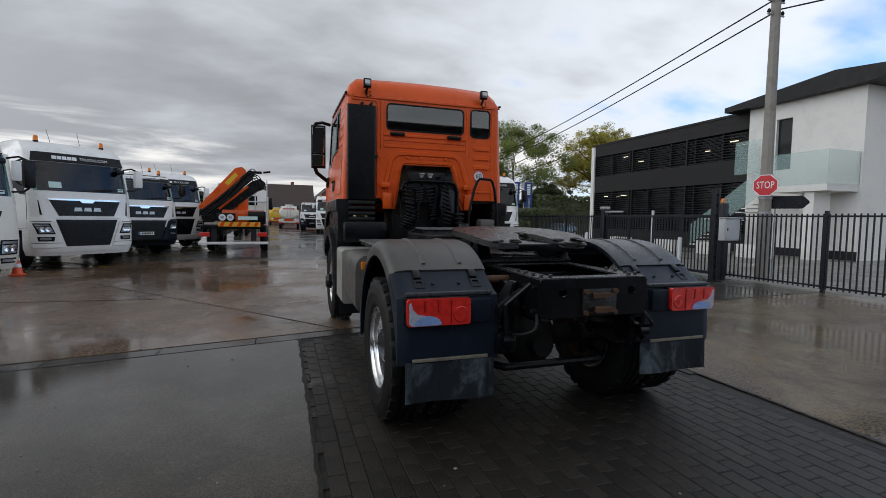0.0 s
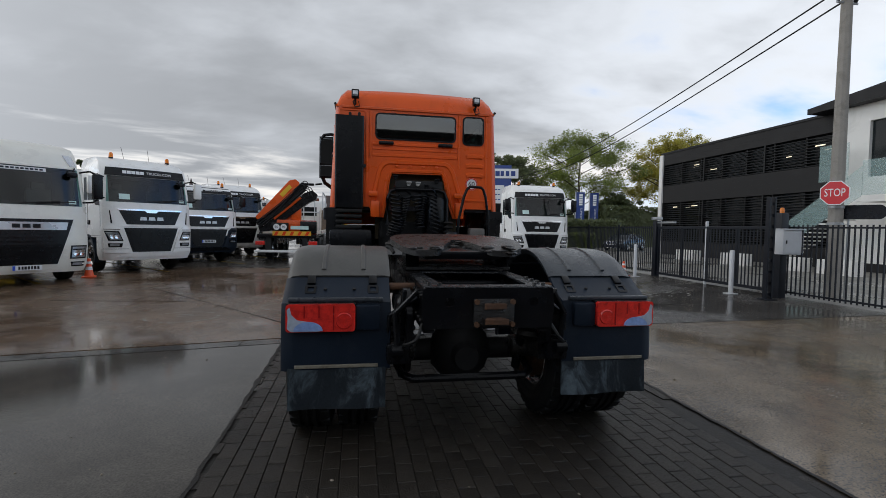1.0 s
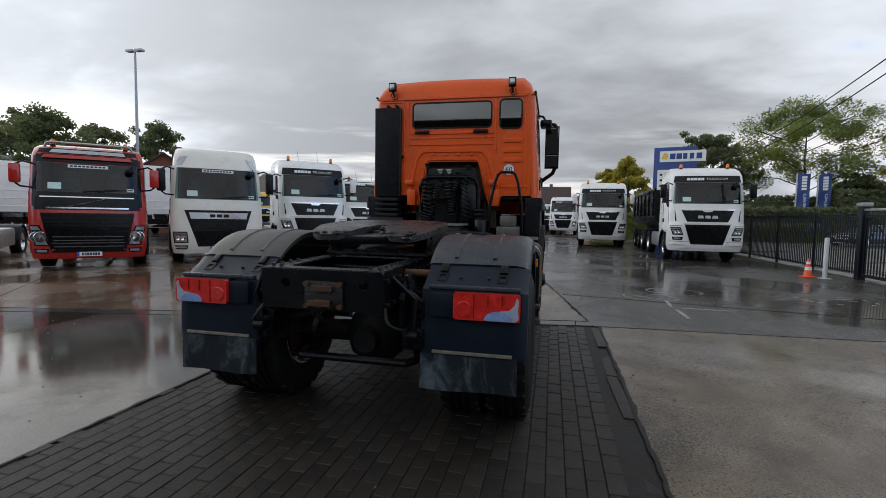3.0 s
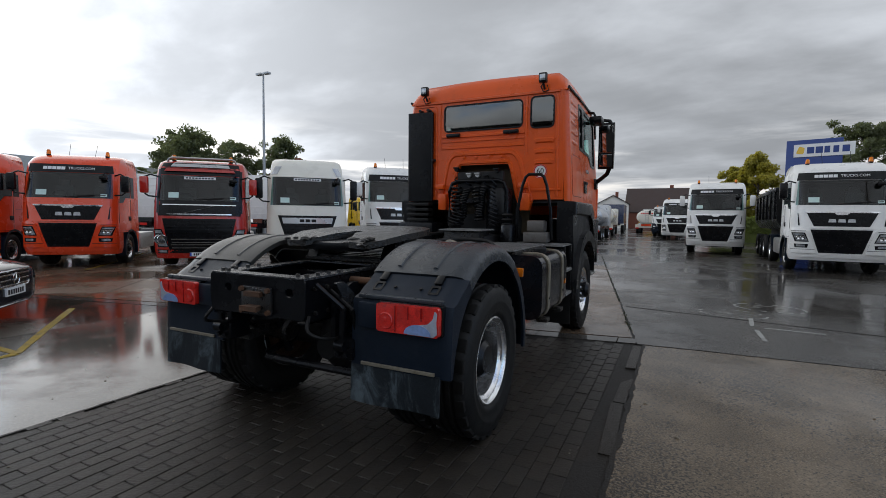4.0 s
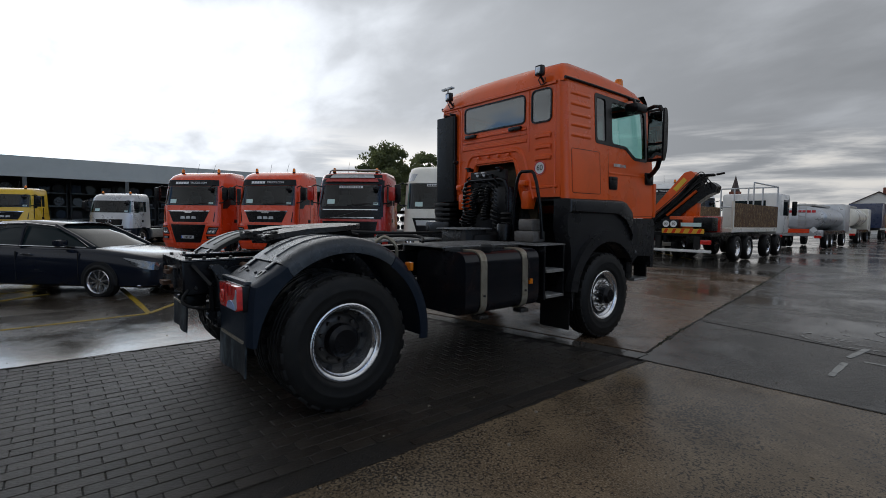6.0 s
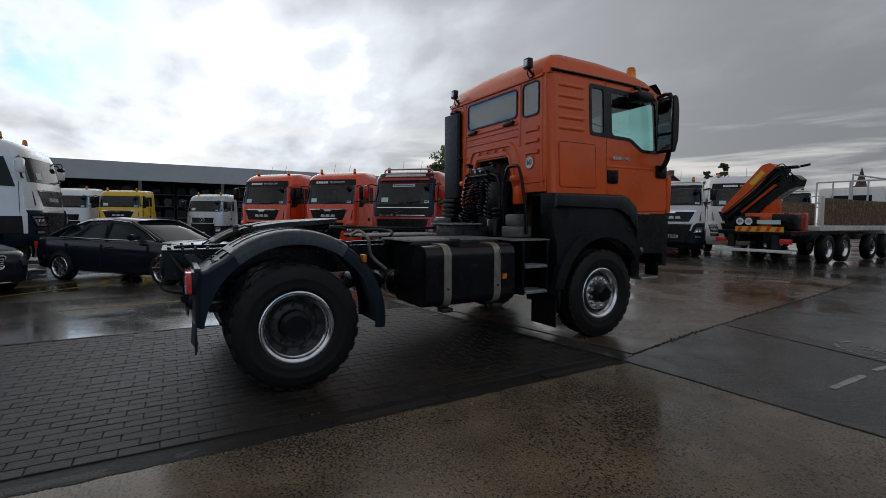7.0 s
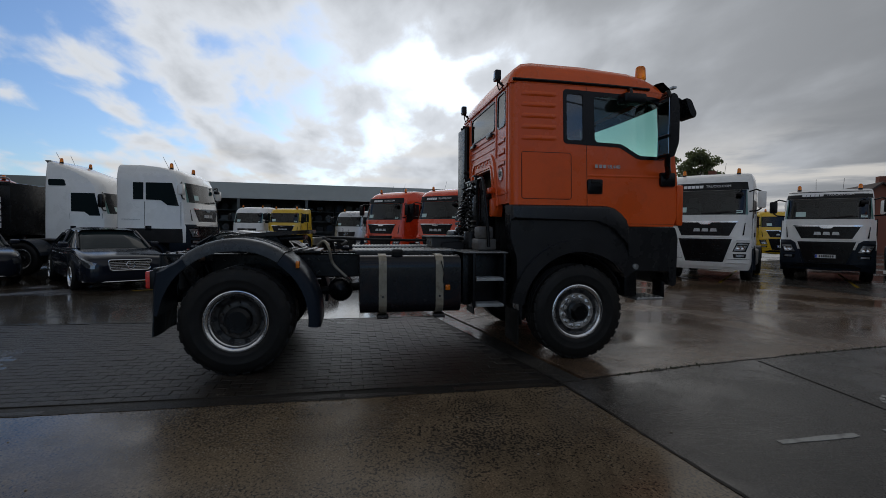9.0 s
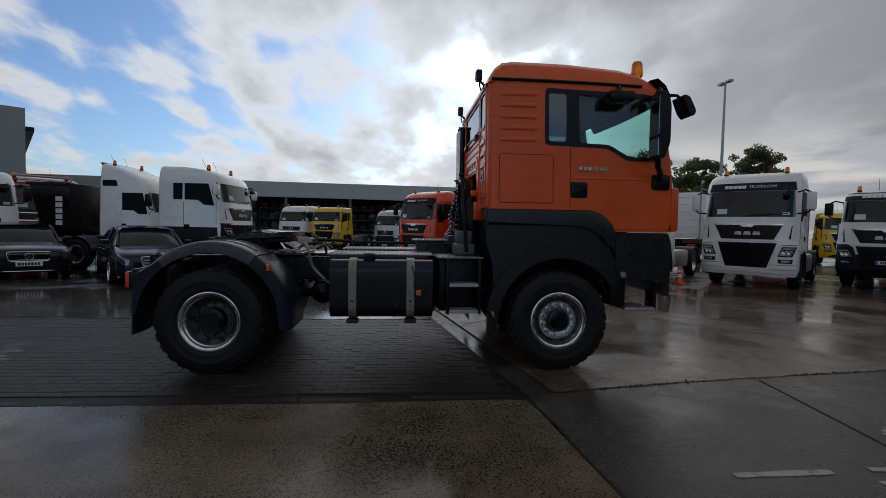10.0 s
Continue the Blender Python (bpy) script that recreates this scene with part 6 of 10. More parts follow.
def side_equipment():
    # fuel tank with two straps
    bm = bmesh.new()
    tank = rounded([(0.5, 0.57), (1.25, 0.57), (1.25, 1.17), (0.5, 1.17)], 0.13, 6)
    extrude(bm, tank, 1.19, 2.24, "y")
    t = part("fuel_tank", bm, mat("tank_black", (0.007, 0.008, 0.011), 0.22, 0, 0.2, 2.0, 60, 0.02, 0.05, (0.05, 0.02, 0.012), 0.3, ior=1.36), lorry, "glossy black fuel tank with rust streaks", 40)
    for y0, y1 in ((1.38, 1.46), (1.97, 2.05)):
        bm = bmesh.new()
        o = rounded([(0.49, 0.555), (1.262, 0.555), (1.262, 1.182), (0.49, 1.182)], 0.14, 6)
        i = rounded([(0.5, 0.566), (1.251, 0.566), (1.251, 1.171), (0.5, 1.171)], 0.13, 6)
        ring_band(bm, o + o[:1], i + i[:1], y0, y1, "y")
        st = part("tank_strap", bm, STRAP, t, "tarnished metal strap", 40)
        bm = bmesh.new()
        box(bm, 1.15, 1.26, y0 - 0.02, y1 + 0.02, 0.52, 0.56, 0.008)
        rod(bm, (1.255, (y0 + y1) / 2, 0.75), (1.275, (y0 + y1) / 2, 0.75), 0.012, 8)
        part_each("strap_foot", bm, GREASE, st)
    bm = bmesh.new()
    lathe(bm, [(-0.03, 0.045), (0.0, 0.06), (0.03, 0.065), (0.05, 0.05), (0.05, 0.0)], 18, "z", (1.12, 1.58, 1.18))
    part("filler_cap", bm, BLACK_MATT, t)
    bm = bmesh.new()
    box(bm, 1.252, 1.275, 2.07, 2.12, 0.81, 0.865, 0.006)
    part("marker_lamp", bm, AMBER, t, "small amber side marker")
    bm = bmesh.new()
    tube(bm, smooth_path([(1.27, 2.02, 1.12), (1.275, 2.05, 1.0), (1.27, 2.045, 0.9), (1.27, 2.07, 0.85)], 5), 0.005, 5)
    part("cable", bm, BLACK_MATT, t)
    # step box between tank and cab
    bm = bmesh.new()
    box(bm, 0.5, 0.98, 2.32, 2.78, 0.6, 1.19, 0.02)
    for y in (2.40, 2.74):
        box(bm, 0.98, 1.2, y - 0.015, y + 0.015, 0.6, 1.19, 0.004)
    part("step_box", bm, BLACK, lorry, "black step box beside the tank", 30)
    for z in (0.905, 0.625):
        bm = bmesh.new()
        box(bm, 0.98, 1.215, 2.42, 2.725, z - 0.012, z + 0.012)
        for k in range(8):
            box(bm, 1.0 + k * 0.027, 1.012 + k * 0.027, 2.425, 2.72, z + 0.012, z + 0.02)
        part_each("step", bm, ALU, lorry, "ribbed aluminium step", 0, "rib")
    # ribbed walkway plates
    for x0, x1, y0, y1, z in ((0.3, 1.0, 1.12, 2.26, 1.215), (0.5, 1.19, 2.29, 2.78, 1.2), (-0.25, 0.3, 2.05, 2.5, 1.36), (-1.0, -0.3, 1.12, 2.3, 1.215)):
        bm = bmesh.new()
        box(bm, x0, x1, y0, y1, z - 0.012, z, 0.003)
        n = int((y1 - y0) / 0.045)
        for k in range(n):
            box(bm, x0 + 0.01, x1 - 0.01, y0 + 0.01 + k * (y1 - y0) / n, y0 + 0.026 + k * (y1 - y0) / n, z, z + 0.007)
        part_each("walkway_plate", bm, TREADPLATE, lorry, "ribbed aluminium walkway", 0, "rib")
    for x0, x1, y0, y1, z0, z1 in ((0.3, 0.34, 1.15, 2.2, 1.1, 1.2), (0.96, 1.0, 1.15, 2.2, 1.17, 1.2), (-0.2, 0.25, 2.1, 2.45, 1.15, 1.345), (-1.0, -0.96, 1.15, 2.2, 1.17, 1.2)):
        bm = bmesh.new()
        box(bm, x0, x1, y0, y1, z0, z1, 0.006)
        part("walkway_bracket", bm, GREASE, lorry)
    bm = bmesh.new()
    box(bm, 0.66, 0.95, 2.5, 2.72, 1.215, 1.34, 0.02)
    box(bm, 0.7, 0.91, 2.52, 2.7, 1.34, 1.48, 0.03)
    part("air_dryer", bm, DULL_METAL, lorry, "dull metal air dryer")
    bm = bmesh.new()
    lathe(bm, [(0.0, 0.0), (0.0, 0.09), (0.02, 0.1), (0.02, 0.09), (0.2, 0.09), (0.22, 0.08), (0.23, 0.0)], 20, "z", (0.45, 2.55, 1.2))
    part("filter_bowl", bm, BLACK, lorry, "", 40)
    # left side: silencer and grey cover
    bm = bmesh.new()
    extrude(bm, rounded([(-0.5, 0.5), (-1.2, 0.5), (-1.2, 1.12), (-0.5, 1.12)], 0.16, 6), 1.25, 2.1, "y")
    part("silencer", bm, DULL_METAL, lorry, "dull metal silencer box", 40)
    bm = bmesh.new()
    extrude(bm, rounded([(-0.55, 0.45), (-1.22, 0.45), (-1.22, 1.1), (-0.55, 1.1)], 0.05, 4), 2.2, 2.75, "y")
    part("battery_box", bm, mat("pale_plastic", (0.35, 0.34, 0.3), 0.5, 0, 0.1, 3, 60, 0.05, 0, (0.15, 0.13, 0.1), 0.4), lorry, "pale grey plastic battery cover", 40)


side_equipment()


# ---- parked lorries ----
PROF = {
    "highcab": [(0.4, -0.08, 1.17), (0.58, -0.01, 1.22), (1.32, 0.0, 1.23), (1.42, -0.03, 1.22), (2.04, -0.07, 1.22), (2.88, -0.27, 1.2), (3.12, -0.34, 1.18), (3.3, -0.55, 1.15), (3.42, -0.85, 1.1), (3.48, -1.3, 1.02)],
    "low": [(0.4, -0.08, 1.17), (0.58, -0.01, 1.22), (1.28, 0.0, 1.23), (1.38, -0.03, 1.22), (1.98, -0.07, 1.15), (2.72, -0.25, 1.12), (2.88, -0.32, 1.1), (2.98, -0.5, 1.08), (3.04, -0.8, 1.04), (3.07, -1.2, 0.96)],
    "roofbox": [(0.3, -0.1, 1.17), (0.48, -0.02, 1.22), (0.95, 0.0, 1.24), (1.55, -0.05, 1.23), (1.84, -0.08, 1.22), (2.8, -0.25, 1.19), (2.82, -0.3, 1.13), (3.1, -0.4, 1.11), (3.28, -0.55, 1.07), (3.38, -0.9, 1.0), (3.42, -1.5, 0.94)],
    "barred": [(0.3, -0.1, 1.18), (0.5, -0.02, 1.22), (1.1, 0.0, 1.24), (1.7, -0.05, 1.23), (1.95, -0.09, 1.22), (2.75, -0.3, 1.19), (2.95, -0.36, 1.17), (3.1, -0.5, 1.14), (3.2, -0.8, 1.08), (3.25, -1.2, 0.98)],
    "hi": [(0.75, -0.08, 1.19), (0.9, -0.01, 1.22), (1.55, 0.0, 1.23), (1.64, -0.03, 1.22), (2.26, -0.07, 1.22), (2.95, -0.22, 1.2), (3.12, -0.3, 1.18), (3.26, -0.5, 1.15), (3.36, -0.8, 1.1), (3.42, -1.3, 1.02)],
    "tall": [(0.3, -0.1, 1.17), (0.5, -0.02, 1.22), (1.1, 0.0, 1.24), (1.8, -0.06, 1.23), (2.0, -0.1, 1.22), (2.75, -0.34, 1.2), (3.0, -0.44, 1.19), (3.2, -0.62, 1.17), (3.45, -1.1, 1.14), (3.7, -1.75, 1.1), (3.82, -2.1, 1.0)],
    "star": [(0.3, -0.1, 1.17), (0.5, -0.02, 1.22), (1.1, 0.0, 1.24), (1.8, -0.06, 1.23), (2.0, -0.1, 1.22), (2.75, -0.34, 1.19), (2.9, -0.42, 1.17), (3.05, -0.6, 1.13), (3.15, -0.9, 1.08), (3.2, -1.3, 0.98)],
}


def front(style, x, z):
    P = PROF[style]
    z = min(max(z, P[0][0]), P[-1][0])
    for (z0, y0, w0), (z1, y1, w1) in zip(P, P[1:]):
        if z <= z1:
            k = (z - z0) / (z1 - z0)
            y, w = y0 + (y1 - y0) * k, w0 + (w1 - w0) * k
            break
    u = min(abs(x) / w, 1.0)
    return y - 0.06 * u ** 2 - 0.2 * u ** 8, w


def patch(bm, style, z0, z1, b0, b1, t0, t1, d=0.012, nx=14, nz=3, thick=0.03):
    """A panel on the cab's front between heights z0 and z1; its lower edge runs from b0 to b1, its upper from t0 to t1."""
    rows, back = [], []
    for j in range(nz + 1):
        k = j / nz
        z = z0 + (z1 - z0) * k
        a, b = b0 + (t0 - b0) * k, b1 + (t1 - b1) * k
        r, q = [], []
        for i in range(nx + 1):
            x = a + (b - a) * i / nx
            y, w = front(style, x, z)
            r.append(bm.verts.new((x, y + d, z)))
            q.append(bm.verts.new((x, y + d - thick, z)))
        rows.append(r), back.append(q)
    skin(bm, rows, wrap=False)
    rim = rows[0] + [r[-1] for r in rows[1:-1]] + rows[-1][::-1] + [r[0] for r in rows[-2:0:-1]]
    rim2 = back[0] + [r[-1] for r in back[1:-1]] + back[-1][::-1] + [r[0] for r in back[-2:0:-1]]
    skin(bm, [rim, rim2])


def ring_at(style, z, rear, n=24):
    pts = []
    _, w = front(style, 0, z)
    for i in range(n + 1):
        x = -w * math.cos(math.pi * i / n)
        pts.append((x, front(style, x, z)[0], z))
    return pts + [(w, rear + 0.06, z), (w - 0.05, rear, z), (-w + 0.05, rear, z), (-w, rear + 0.06, z)]


def parked_lorry(style, paint, m, label, rear="tractor", banner=True, mirror=None, plate=True, group="parked lorries", beacons=True, lower_black=False):
    root = thing("parked_lorry", m, label, "lorry", group)
    P = PROF[style]
    top = P[-1][0]
    R = -2.25
    # shell above the wheels
    bm = bmesh.new()
    zs = [1.06] + [p[0] for p in P if p[0] > 1.1]
    wz = {"highcab": (2.1, 2.86), "low": (2.04, 2.7), "hi": (2.3, 2.9), "roofbox": (1.87, 2.76), "barred": (1.98, 2.72), "star": (2.0, 2.72), "tall": (2.0, 2.72)}[style]
    zs = sorted({*zs, *wz})
    rings = [[bm.verts.new(p) for p in ring_at(style, z, R)] for z in zs]
    for (za, a), (zb, b) in zip(zip(zs, rings), zip(zs[1:], rings[1:])):
        for i in range(len(a)):
            j = (i + 1) % len(a)
            if wz[0] <= za and zb <= wz[1] and i < 24 and max(abs(a[i].co.x), abs(a[j].co.x)) < 1.1:
                continue
            bm.faces.new((a[i], a[j], b[j], b[i]))
    bm.faces.new(rings[-1]), bm.faces.new(rings[0][::-1])
    part("cab_shell", bm, paint, root, "", 38)
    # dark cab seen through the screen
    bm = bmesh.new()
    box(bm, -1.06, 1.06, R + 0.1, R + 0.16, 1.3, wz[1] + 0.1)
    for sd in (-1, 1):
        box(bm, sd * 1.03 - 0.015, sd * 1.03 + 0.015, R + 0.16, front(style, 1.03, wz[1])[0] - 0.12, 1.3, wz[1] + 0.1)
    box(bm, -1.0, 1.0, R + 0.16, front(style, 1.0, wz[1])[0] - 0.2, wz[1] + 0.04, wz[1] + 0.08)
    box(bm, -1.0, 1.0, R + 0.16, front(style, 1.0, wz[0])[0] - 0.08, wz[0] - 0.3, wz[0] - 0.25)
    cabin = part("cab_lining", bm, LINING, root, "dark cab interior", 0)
    yd = front(style, 0.0, wz[0])[0]
    bm = bmesh.new()
    box(bm, -1.0, 1.0, yd - 0.62, yd - 0.2, wz[0] - 0.24, wz[0] + 0.0, 0.06)
    box(bm, 0.2, 0.72, yd - 0.5, yd - 0.26, wz[0] + 0.0, wz[0] + 0.09, 0.04)
    part("dashboard", bm, BLACK_MATT, cabin, "", 30)
    bm = bmesh.new()
    lathe(bm, [(-0.014, 0.2), (0.0, 0.22), (0.014, 0.2), (0.0, 0.185), (-0.014, 0.2)], 18, "z")
    part("steering_wheel", bm, BLACK_MATT, cabin, "", 40, pose(0.48, yd - 0.68, wz[0] + 0.08, -60))
    for xs in (-0.52, 0.52):
        bm = bmesh.new()
        box(bm, xs - 0.25, xs + 0.25, yd - 1.25, yd - 1.1, wz[0] - 0.2, wz[0] + 0.42, 0.06)
        box(bm, xs - 0.14, xs + 0.14, yd - 1.24, yd - 1.14, wz[0] + 0.4, wz[0] + 0.6, 0.04)
        part("seat", bm, SEAT, cabin, "", 40)
    # lower front and bumper
    bm = bmesh.new()
    zs = [p[0] for p in P if p[0] < 1.06] + [1.058]
    rings = [[bm.verts.new(p) for p in ring_at(style, z, -0.74)] for z in zs]
    skin(bm, rings)
    bm.faces.new(rings[-1]), bm.faces.new(rings[0][::-1])
    part("bumper", bm, PLASTIC if lower_black else paint, root, "", 38)
    # screen, banner, grilles
    bm = bmesh.new()
    patch(bm, style, wz[0], wz[1], -1.12, 1.12, -1.06, 1.06, 0.008, 20, 6, 0.008)
    part("windscreen", bm, SCREEN, root, "dark tinted windscreen").visible_shadow = False
    bm = bmesh.new()
    for s in (-1, 1):
        for a, b in (((s * 0.1, wz[0] + 0.03), (s * 0.1 - 0.75, wz[0] + 0.1)),) if s > 0 else (((-0.2, wz[0] + 0.03), (-0.95, wz[0] + 0.1)),):
            rod(bm, (a[0], front(style, a[0], a[1])[0] + 0.03, a[1]), (b[0], front(style, b[0], b[1])[0] + 0.03, b[1]), 0.012, 6)
    part("wiper", bm, BLACK_MATT, root, "", 0)
    bm = bmesh.new()
    patch(bm, style, wz[0] + 0.08, wz[0] + 0.24, 0.55, 0.82, 0.55, 0.82, 0.016, 3, 1, 0.004)
    part("paper_notice", bm, PAPER, root, "pale green paper behind the screen", 0)
    bm = bmesh.new()
    patch(bm, style, wz[0] + 0.05, wz[0] + 0.13, -0.98, -0.82, -0.98, -0.82, 0.016, 2, 1, 0.004)
    part("sticker", bm, PAPER, root, "", 0)
    if banner and style in ("roofbox", "barred"):
        bm = bmesh.new()
        patch(bm, style, wz[1] - 0.11, wz[1] - 0.03, -0.42, 0.42, -0.42, 0.42, 0.018, 8, 1, 0.006)
        strip = part("name_strip", bm, WHITE_TEXT, root, "white name strip on the screen", 0)
        bm = bmesh.new()
        for i in range(9):
            x = 0.38 - i * 0.085
            patch(bm, style, wz[1] - 0.09, wz[1] - 0.05, x - 0.06, x, x - 0.06, x, 0.022, 1, 1, 0.004)
        part_each("name_bar", bm, PLASTIC, strip, "", 0)
    elif banner:
        z0, z1 = wz[1] + 0.01, wz[1] + 0.25
        bm = bmesh.new()
        patch(bm, style, z0, z1, -1.1, 1.1, -1.06, 1.06, 0.018, 20, 2)
        vis = part("sun_visor", bm, BLACK_MATT, root, "black visor strip with white lettering")
        zc = (z0 + z1) / 2
        bm = bmesh.new()
        for i in range(5):
            x = 0.68 - i * 0.115
            patch(bm, style, zc - 0.045, zc + 0.045, x - 0.1, x, x - 0.104, x - 0.004, 0.024, 1, 1, 0.004)
        part_each("name_bar", bm, WHITE_TEXT, vis, "", 0)
        y = front(style, 0.3, zc)[0] + 0.026
        sl = math.degrees(math.atan2(front(style, 0.3, z0)[0] - front(style, 0.3, z1)[0], z1 - z0))
        lettering("lettering", "TRUCKS.COM", 0.11, WHITE_TEXT, vis, pose(-0.3, y - 0.004, zc, 90 - sl, 0, 180) , 0.004)
    g = {"highcab": ((1.45, 1.87, 0.66, 0.85), (0.64, 1.35, 0.52, 0.74)), "low": ((1.41, 1.81, 0.64, 0.84), (0.62, 1.31, 0.52, 0.74)), "hi": ((1.72, 2.1, 0.68, 0.9), (0.9, 1.57, 0.56, 0.8)), "roofbox": ((0.5, 1.55, 0.56, 0.9), None),
         "barred": ((0.46, 1.46, 0.78, 0.98), None), "star": ((1.25, 1.6, 0.7, 0.75), (0.5, 1.2, 0.72, 0.8)), "tall": ((1.25, 1.6, 0.7, 0.75), (0.5, 1.2, 0.72, 0.8))}[style]
    for k, q in enumerate(g):
        if q is None:
            continue
        bm = bmesh.new()
        patch(bm, style, q[0], q[1], -q[2], q[2], -q[3], q[3], 0.012, 12, 3)
        gr = part("grille", bm, BLACK, root, "black radiator grille panel")
        if k == 1 or style in ("roofbox", "barred", "star", "tall"):
            n = int((q[1] - q[0]) / 0.085)
            for i in range(n):
                z = q[0] + (i + 0.5) * (q[1] - q[0]) / n
                w = q[2] + (q[3] - q[2]) * (i + 0.5) / n - 0.05
                bm = bmesh.new()
                patch(bm, style, z - 0.02, z + 0.02, -w, w, -w, w, 0.032, 10, 1, 0.03)
                part("slat", bm, BLACK, gr, "", 30)
    # makers' marks as plain shapes
    bm = bmesh.new()
    bz = {"hi": 1.9, "highcab": 1.63, "low": 1.58, "roofbox": 1.4, "barred": 1.55, "star": 1.42, "tall": 1.42}[style]
    if style == "roofbox":
        patch(bm, style, 1.3, 1.48, -0.74, 0.74, -0.78, 0.78, 0.05, 12, 1)
        part("grille_trim", bm, SILVER, root, "pale silver grille trim", 30)
        bm = bmesh.new()
        for i in range(3):
            patch(bm, style, 1.345, 1.435, -0.25 + i * 0.18, -0.11 + i * 0.18, -0.25 + i * 0.18, -0.11 + i * 0.18, 0.056, 2, 1, 0.01)
        part("badge", bm, BLACK, root, "", 0)
    elif style in ("star", "tall"):
        lathe(bm, [(-0.01, 0.16), (0.0, 0.17), (0.015, 0.16), (0.0, 0.145)], 24, "z")
        for k in range(3):
            a = radians(90 + 120 * k)
            rod(bm, (0, 0, 0), (0.15 * math.cos(a), 0.15 * math.sin(a), 0), 0.02, 5, 0.004)
        part("badge", bm, CHROME, root, "", 30, pose(0, front(style, 0, 1.42)[0] + 0.05, 1.42, 90))
    elif style == "barred":
        patch(bm, style, 1.54, 1.985, -1.1, 1.1, -1.14, 1.14, 0.014, 14, 2)
        part("black_band", bm, BLACK, root, "", 30)
        bm = bmesh.new()
        patch(bm, style, 1.57, 1.605, -0.86, 0.86, -0.86, 0.86, 0.02, 14, 1)
        patch(bm, style, 1.85, 1.875, -0.98, 0.98, -0.98, 0.98, 0.02, 14, 1)
        rod(bm, (0.4, front(style, 0.4, 1.62)[0] + 0.03, 1.62), (-0.35, front(style, 0.35, 1.82)[0] + 0.03, 1.82), 0.016, 6)
        part("chrome_strip", bm, CHROME, root, "", 30)
    else:
        for i in range(3):
            x = -0.33 + i * 0.23
            patch(bm, style, bz - 0.055, bz + 0.045, x, x + 0.19, x + 0.02, x + 0.17, 0.026, 3, 1)
        part("badge", bm, BADGE, root, "chrome badge of three blocks", 0)
        bm = bmesh.new()
        patch(bm, style, g[0][1] - 0.012, g[0][1] + 0.03, -g[0][3] - 0.01, g[0][3] + 0.01, -g[0][3] - 0.04, g[0][3] + 0.04, 0.03, 14, 1)
        patch(bm, style, g[0][1] - 0.07, g[0][1], -0.12, 0.12, -0.2, 0.2, 0.03, 6, 1)
        part("chrome_strip", bm, CHROME, root, "", 30)
        for s in (-1, 1):
            bm = bmesh.new()
            a, b = s * 1.0, s * 1.06
            patch(bm, style, g[0][0] + 0.02, g[0][1] - 0.02, min(a, b), max(a, b), min(s * 1.05, s * 1.13), max(s * 1.05, s * 1.13), 0.012, 2, 3)
            part("side_slot", bm, BLACK, root, "", 30)
        # bumper corners and lip stand proud of the front
        z0, z1 = g[1][0] - 0.02, g[1][1] + 0.02
        for s in (-1, 1):
            bm = bmesh.new()
            a, b = sorted((s * (g[1][2] + 0.06), s * 1.19))
            a2, b2 = sorted((s * (g[1][3] + 0.05), s * 1.2))
            patch(bm, style, z0, z1 - 0.06, a, b, a2, b2, 0.04, 8, 4, 0.06)
            patch(bm, style, z1 - 0.06, z1 + 0.03, a2, b2, *sorted((s * 0.92, s * 1.2)), 0.04, 8, 1, 0.06)
            part("bumper_corner", bm, PLASTIC if lower_black else paint, root, "", 25)
            bm = bmesh.new()
            patch(bm, style, g[0][0] - 0.02, wz[0] - 0.04, *sorted((s * 1.04, s * 1.2)), *sorted((s * 1.08, s * 1.2)), 0.014, 4, 3, 0.04)
            part("wind_deflector", bm, paint, root, "", 30)
        bm = bmesh.new()
        patch(bm, style, z0 - 0.13, z0, -0.95, 0.95, -0.66, 0.66, 0.03, 14, 1, 0.06)
        part("bumper_lip", bm, BLACK if style == "low" else paint, root, "", 30)
        bm = bmesh.new()
        patch(bm, style, z1 + 0.03, g[0][0] - 0.045, -0.86, 0.86, -0.7, 0.7, 0.03, 14, 2, 0.05)
        part("grille_bar", bm, paint, root, "", 30)
    # lamps
    hz = {"hi": (1.24, 1.48), "highcab": (1.0, 1.22), "low": (0.98, 1.19), "roofbox": (0.64, 0.9), "barred": (0.66, 1.12), "star": (0.68, 0.95), "tall": (0.68, 0.95)}[style]
    raised = style in ("highcab", "low", "hi")
    out = 0.046 if raised else 0.012
    for s in (-1, 1):
        low, high = ((0.80, 1.07), (0.90, 1.17)) if raised else ((0.84, 1.08), (1.02, 1.2)) if style == "barred" else ((0.84, 1.13), (0.86, 1.17))
        mix = lambda k: [low[j] + (high[j] - low[j]) * k for j in (0, 1)]
        edge = lambda q, g=0.0: sorted((s * (q[0] - g), s * (q[1] + g)))
        hm, hh = (hz[0] + hz[1]) / 2, hz[1] - hz[0]
        bm = bmesh.new()
        patch(bm, style, hz[0] - 0.03, hz[1] + 0.03, *edge(low, 0.035), *edge(high, 0.025), out, 6, 2)
        sur = part("lamp_surround", bm, BLACK, root, "black lamp surround", 30)
        bm = bmesh.new()
        patch(bm, style, hz[0], hz[1], *edge(low), *edge(high), out + 0.008, 6, 2)
        h = part("headlamp", bm, LENS, sur, "clear headlamp with chrome reflectors", 30)
        bm = bmesh.new()
        patch(bm, style, hz[1] - hh * 0.3, hz[1] - hh * 0.2, *edge(mix(0.7), -0.01), *edge(mix(0.8), -0.01), out + 0.014, 6, 1)
        part("lamp_blade", bm, BLACK, h, "", 0)
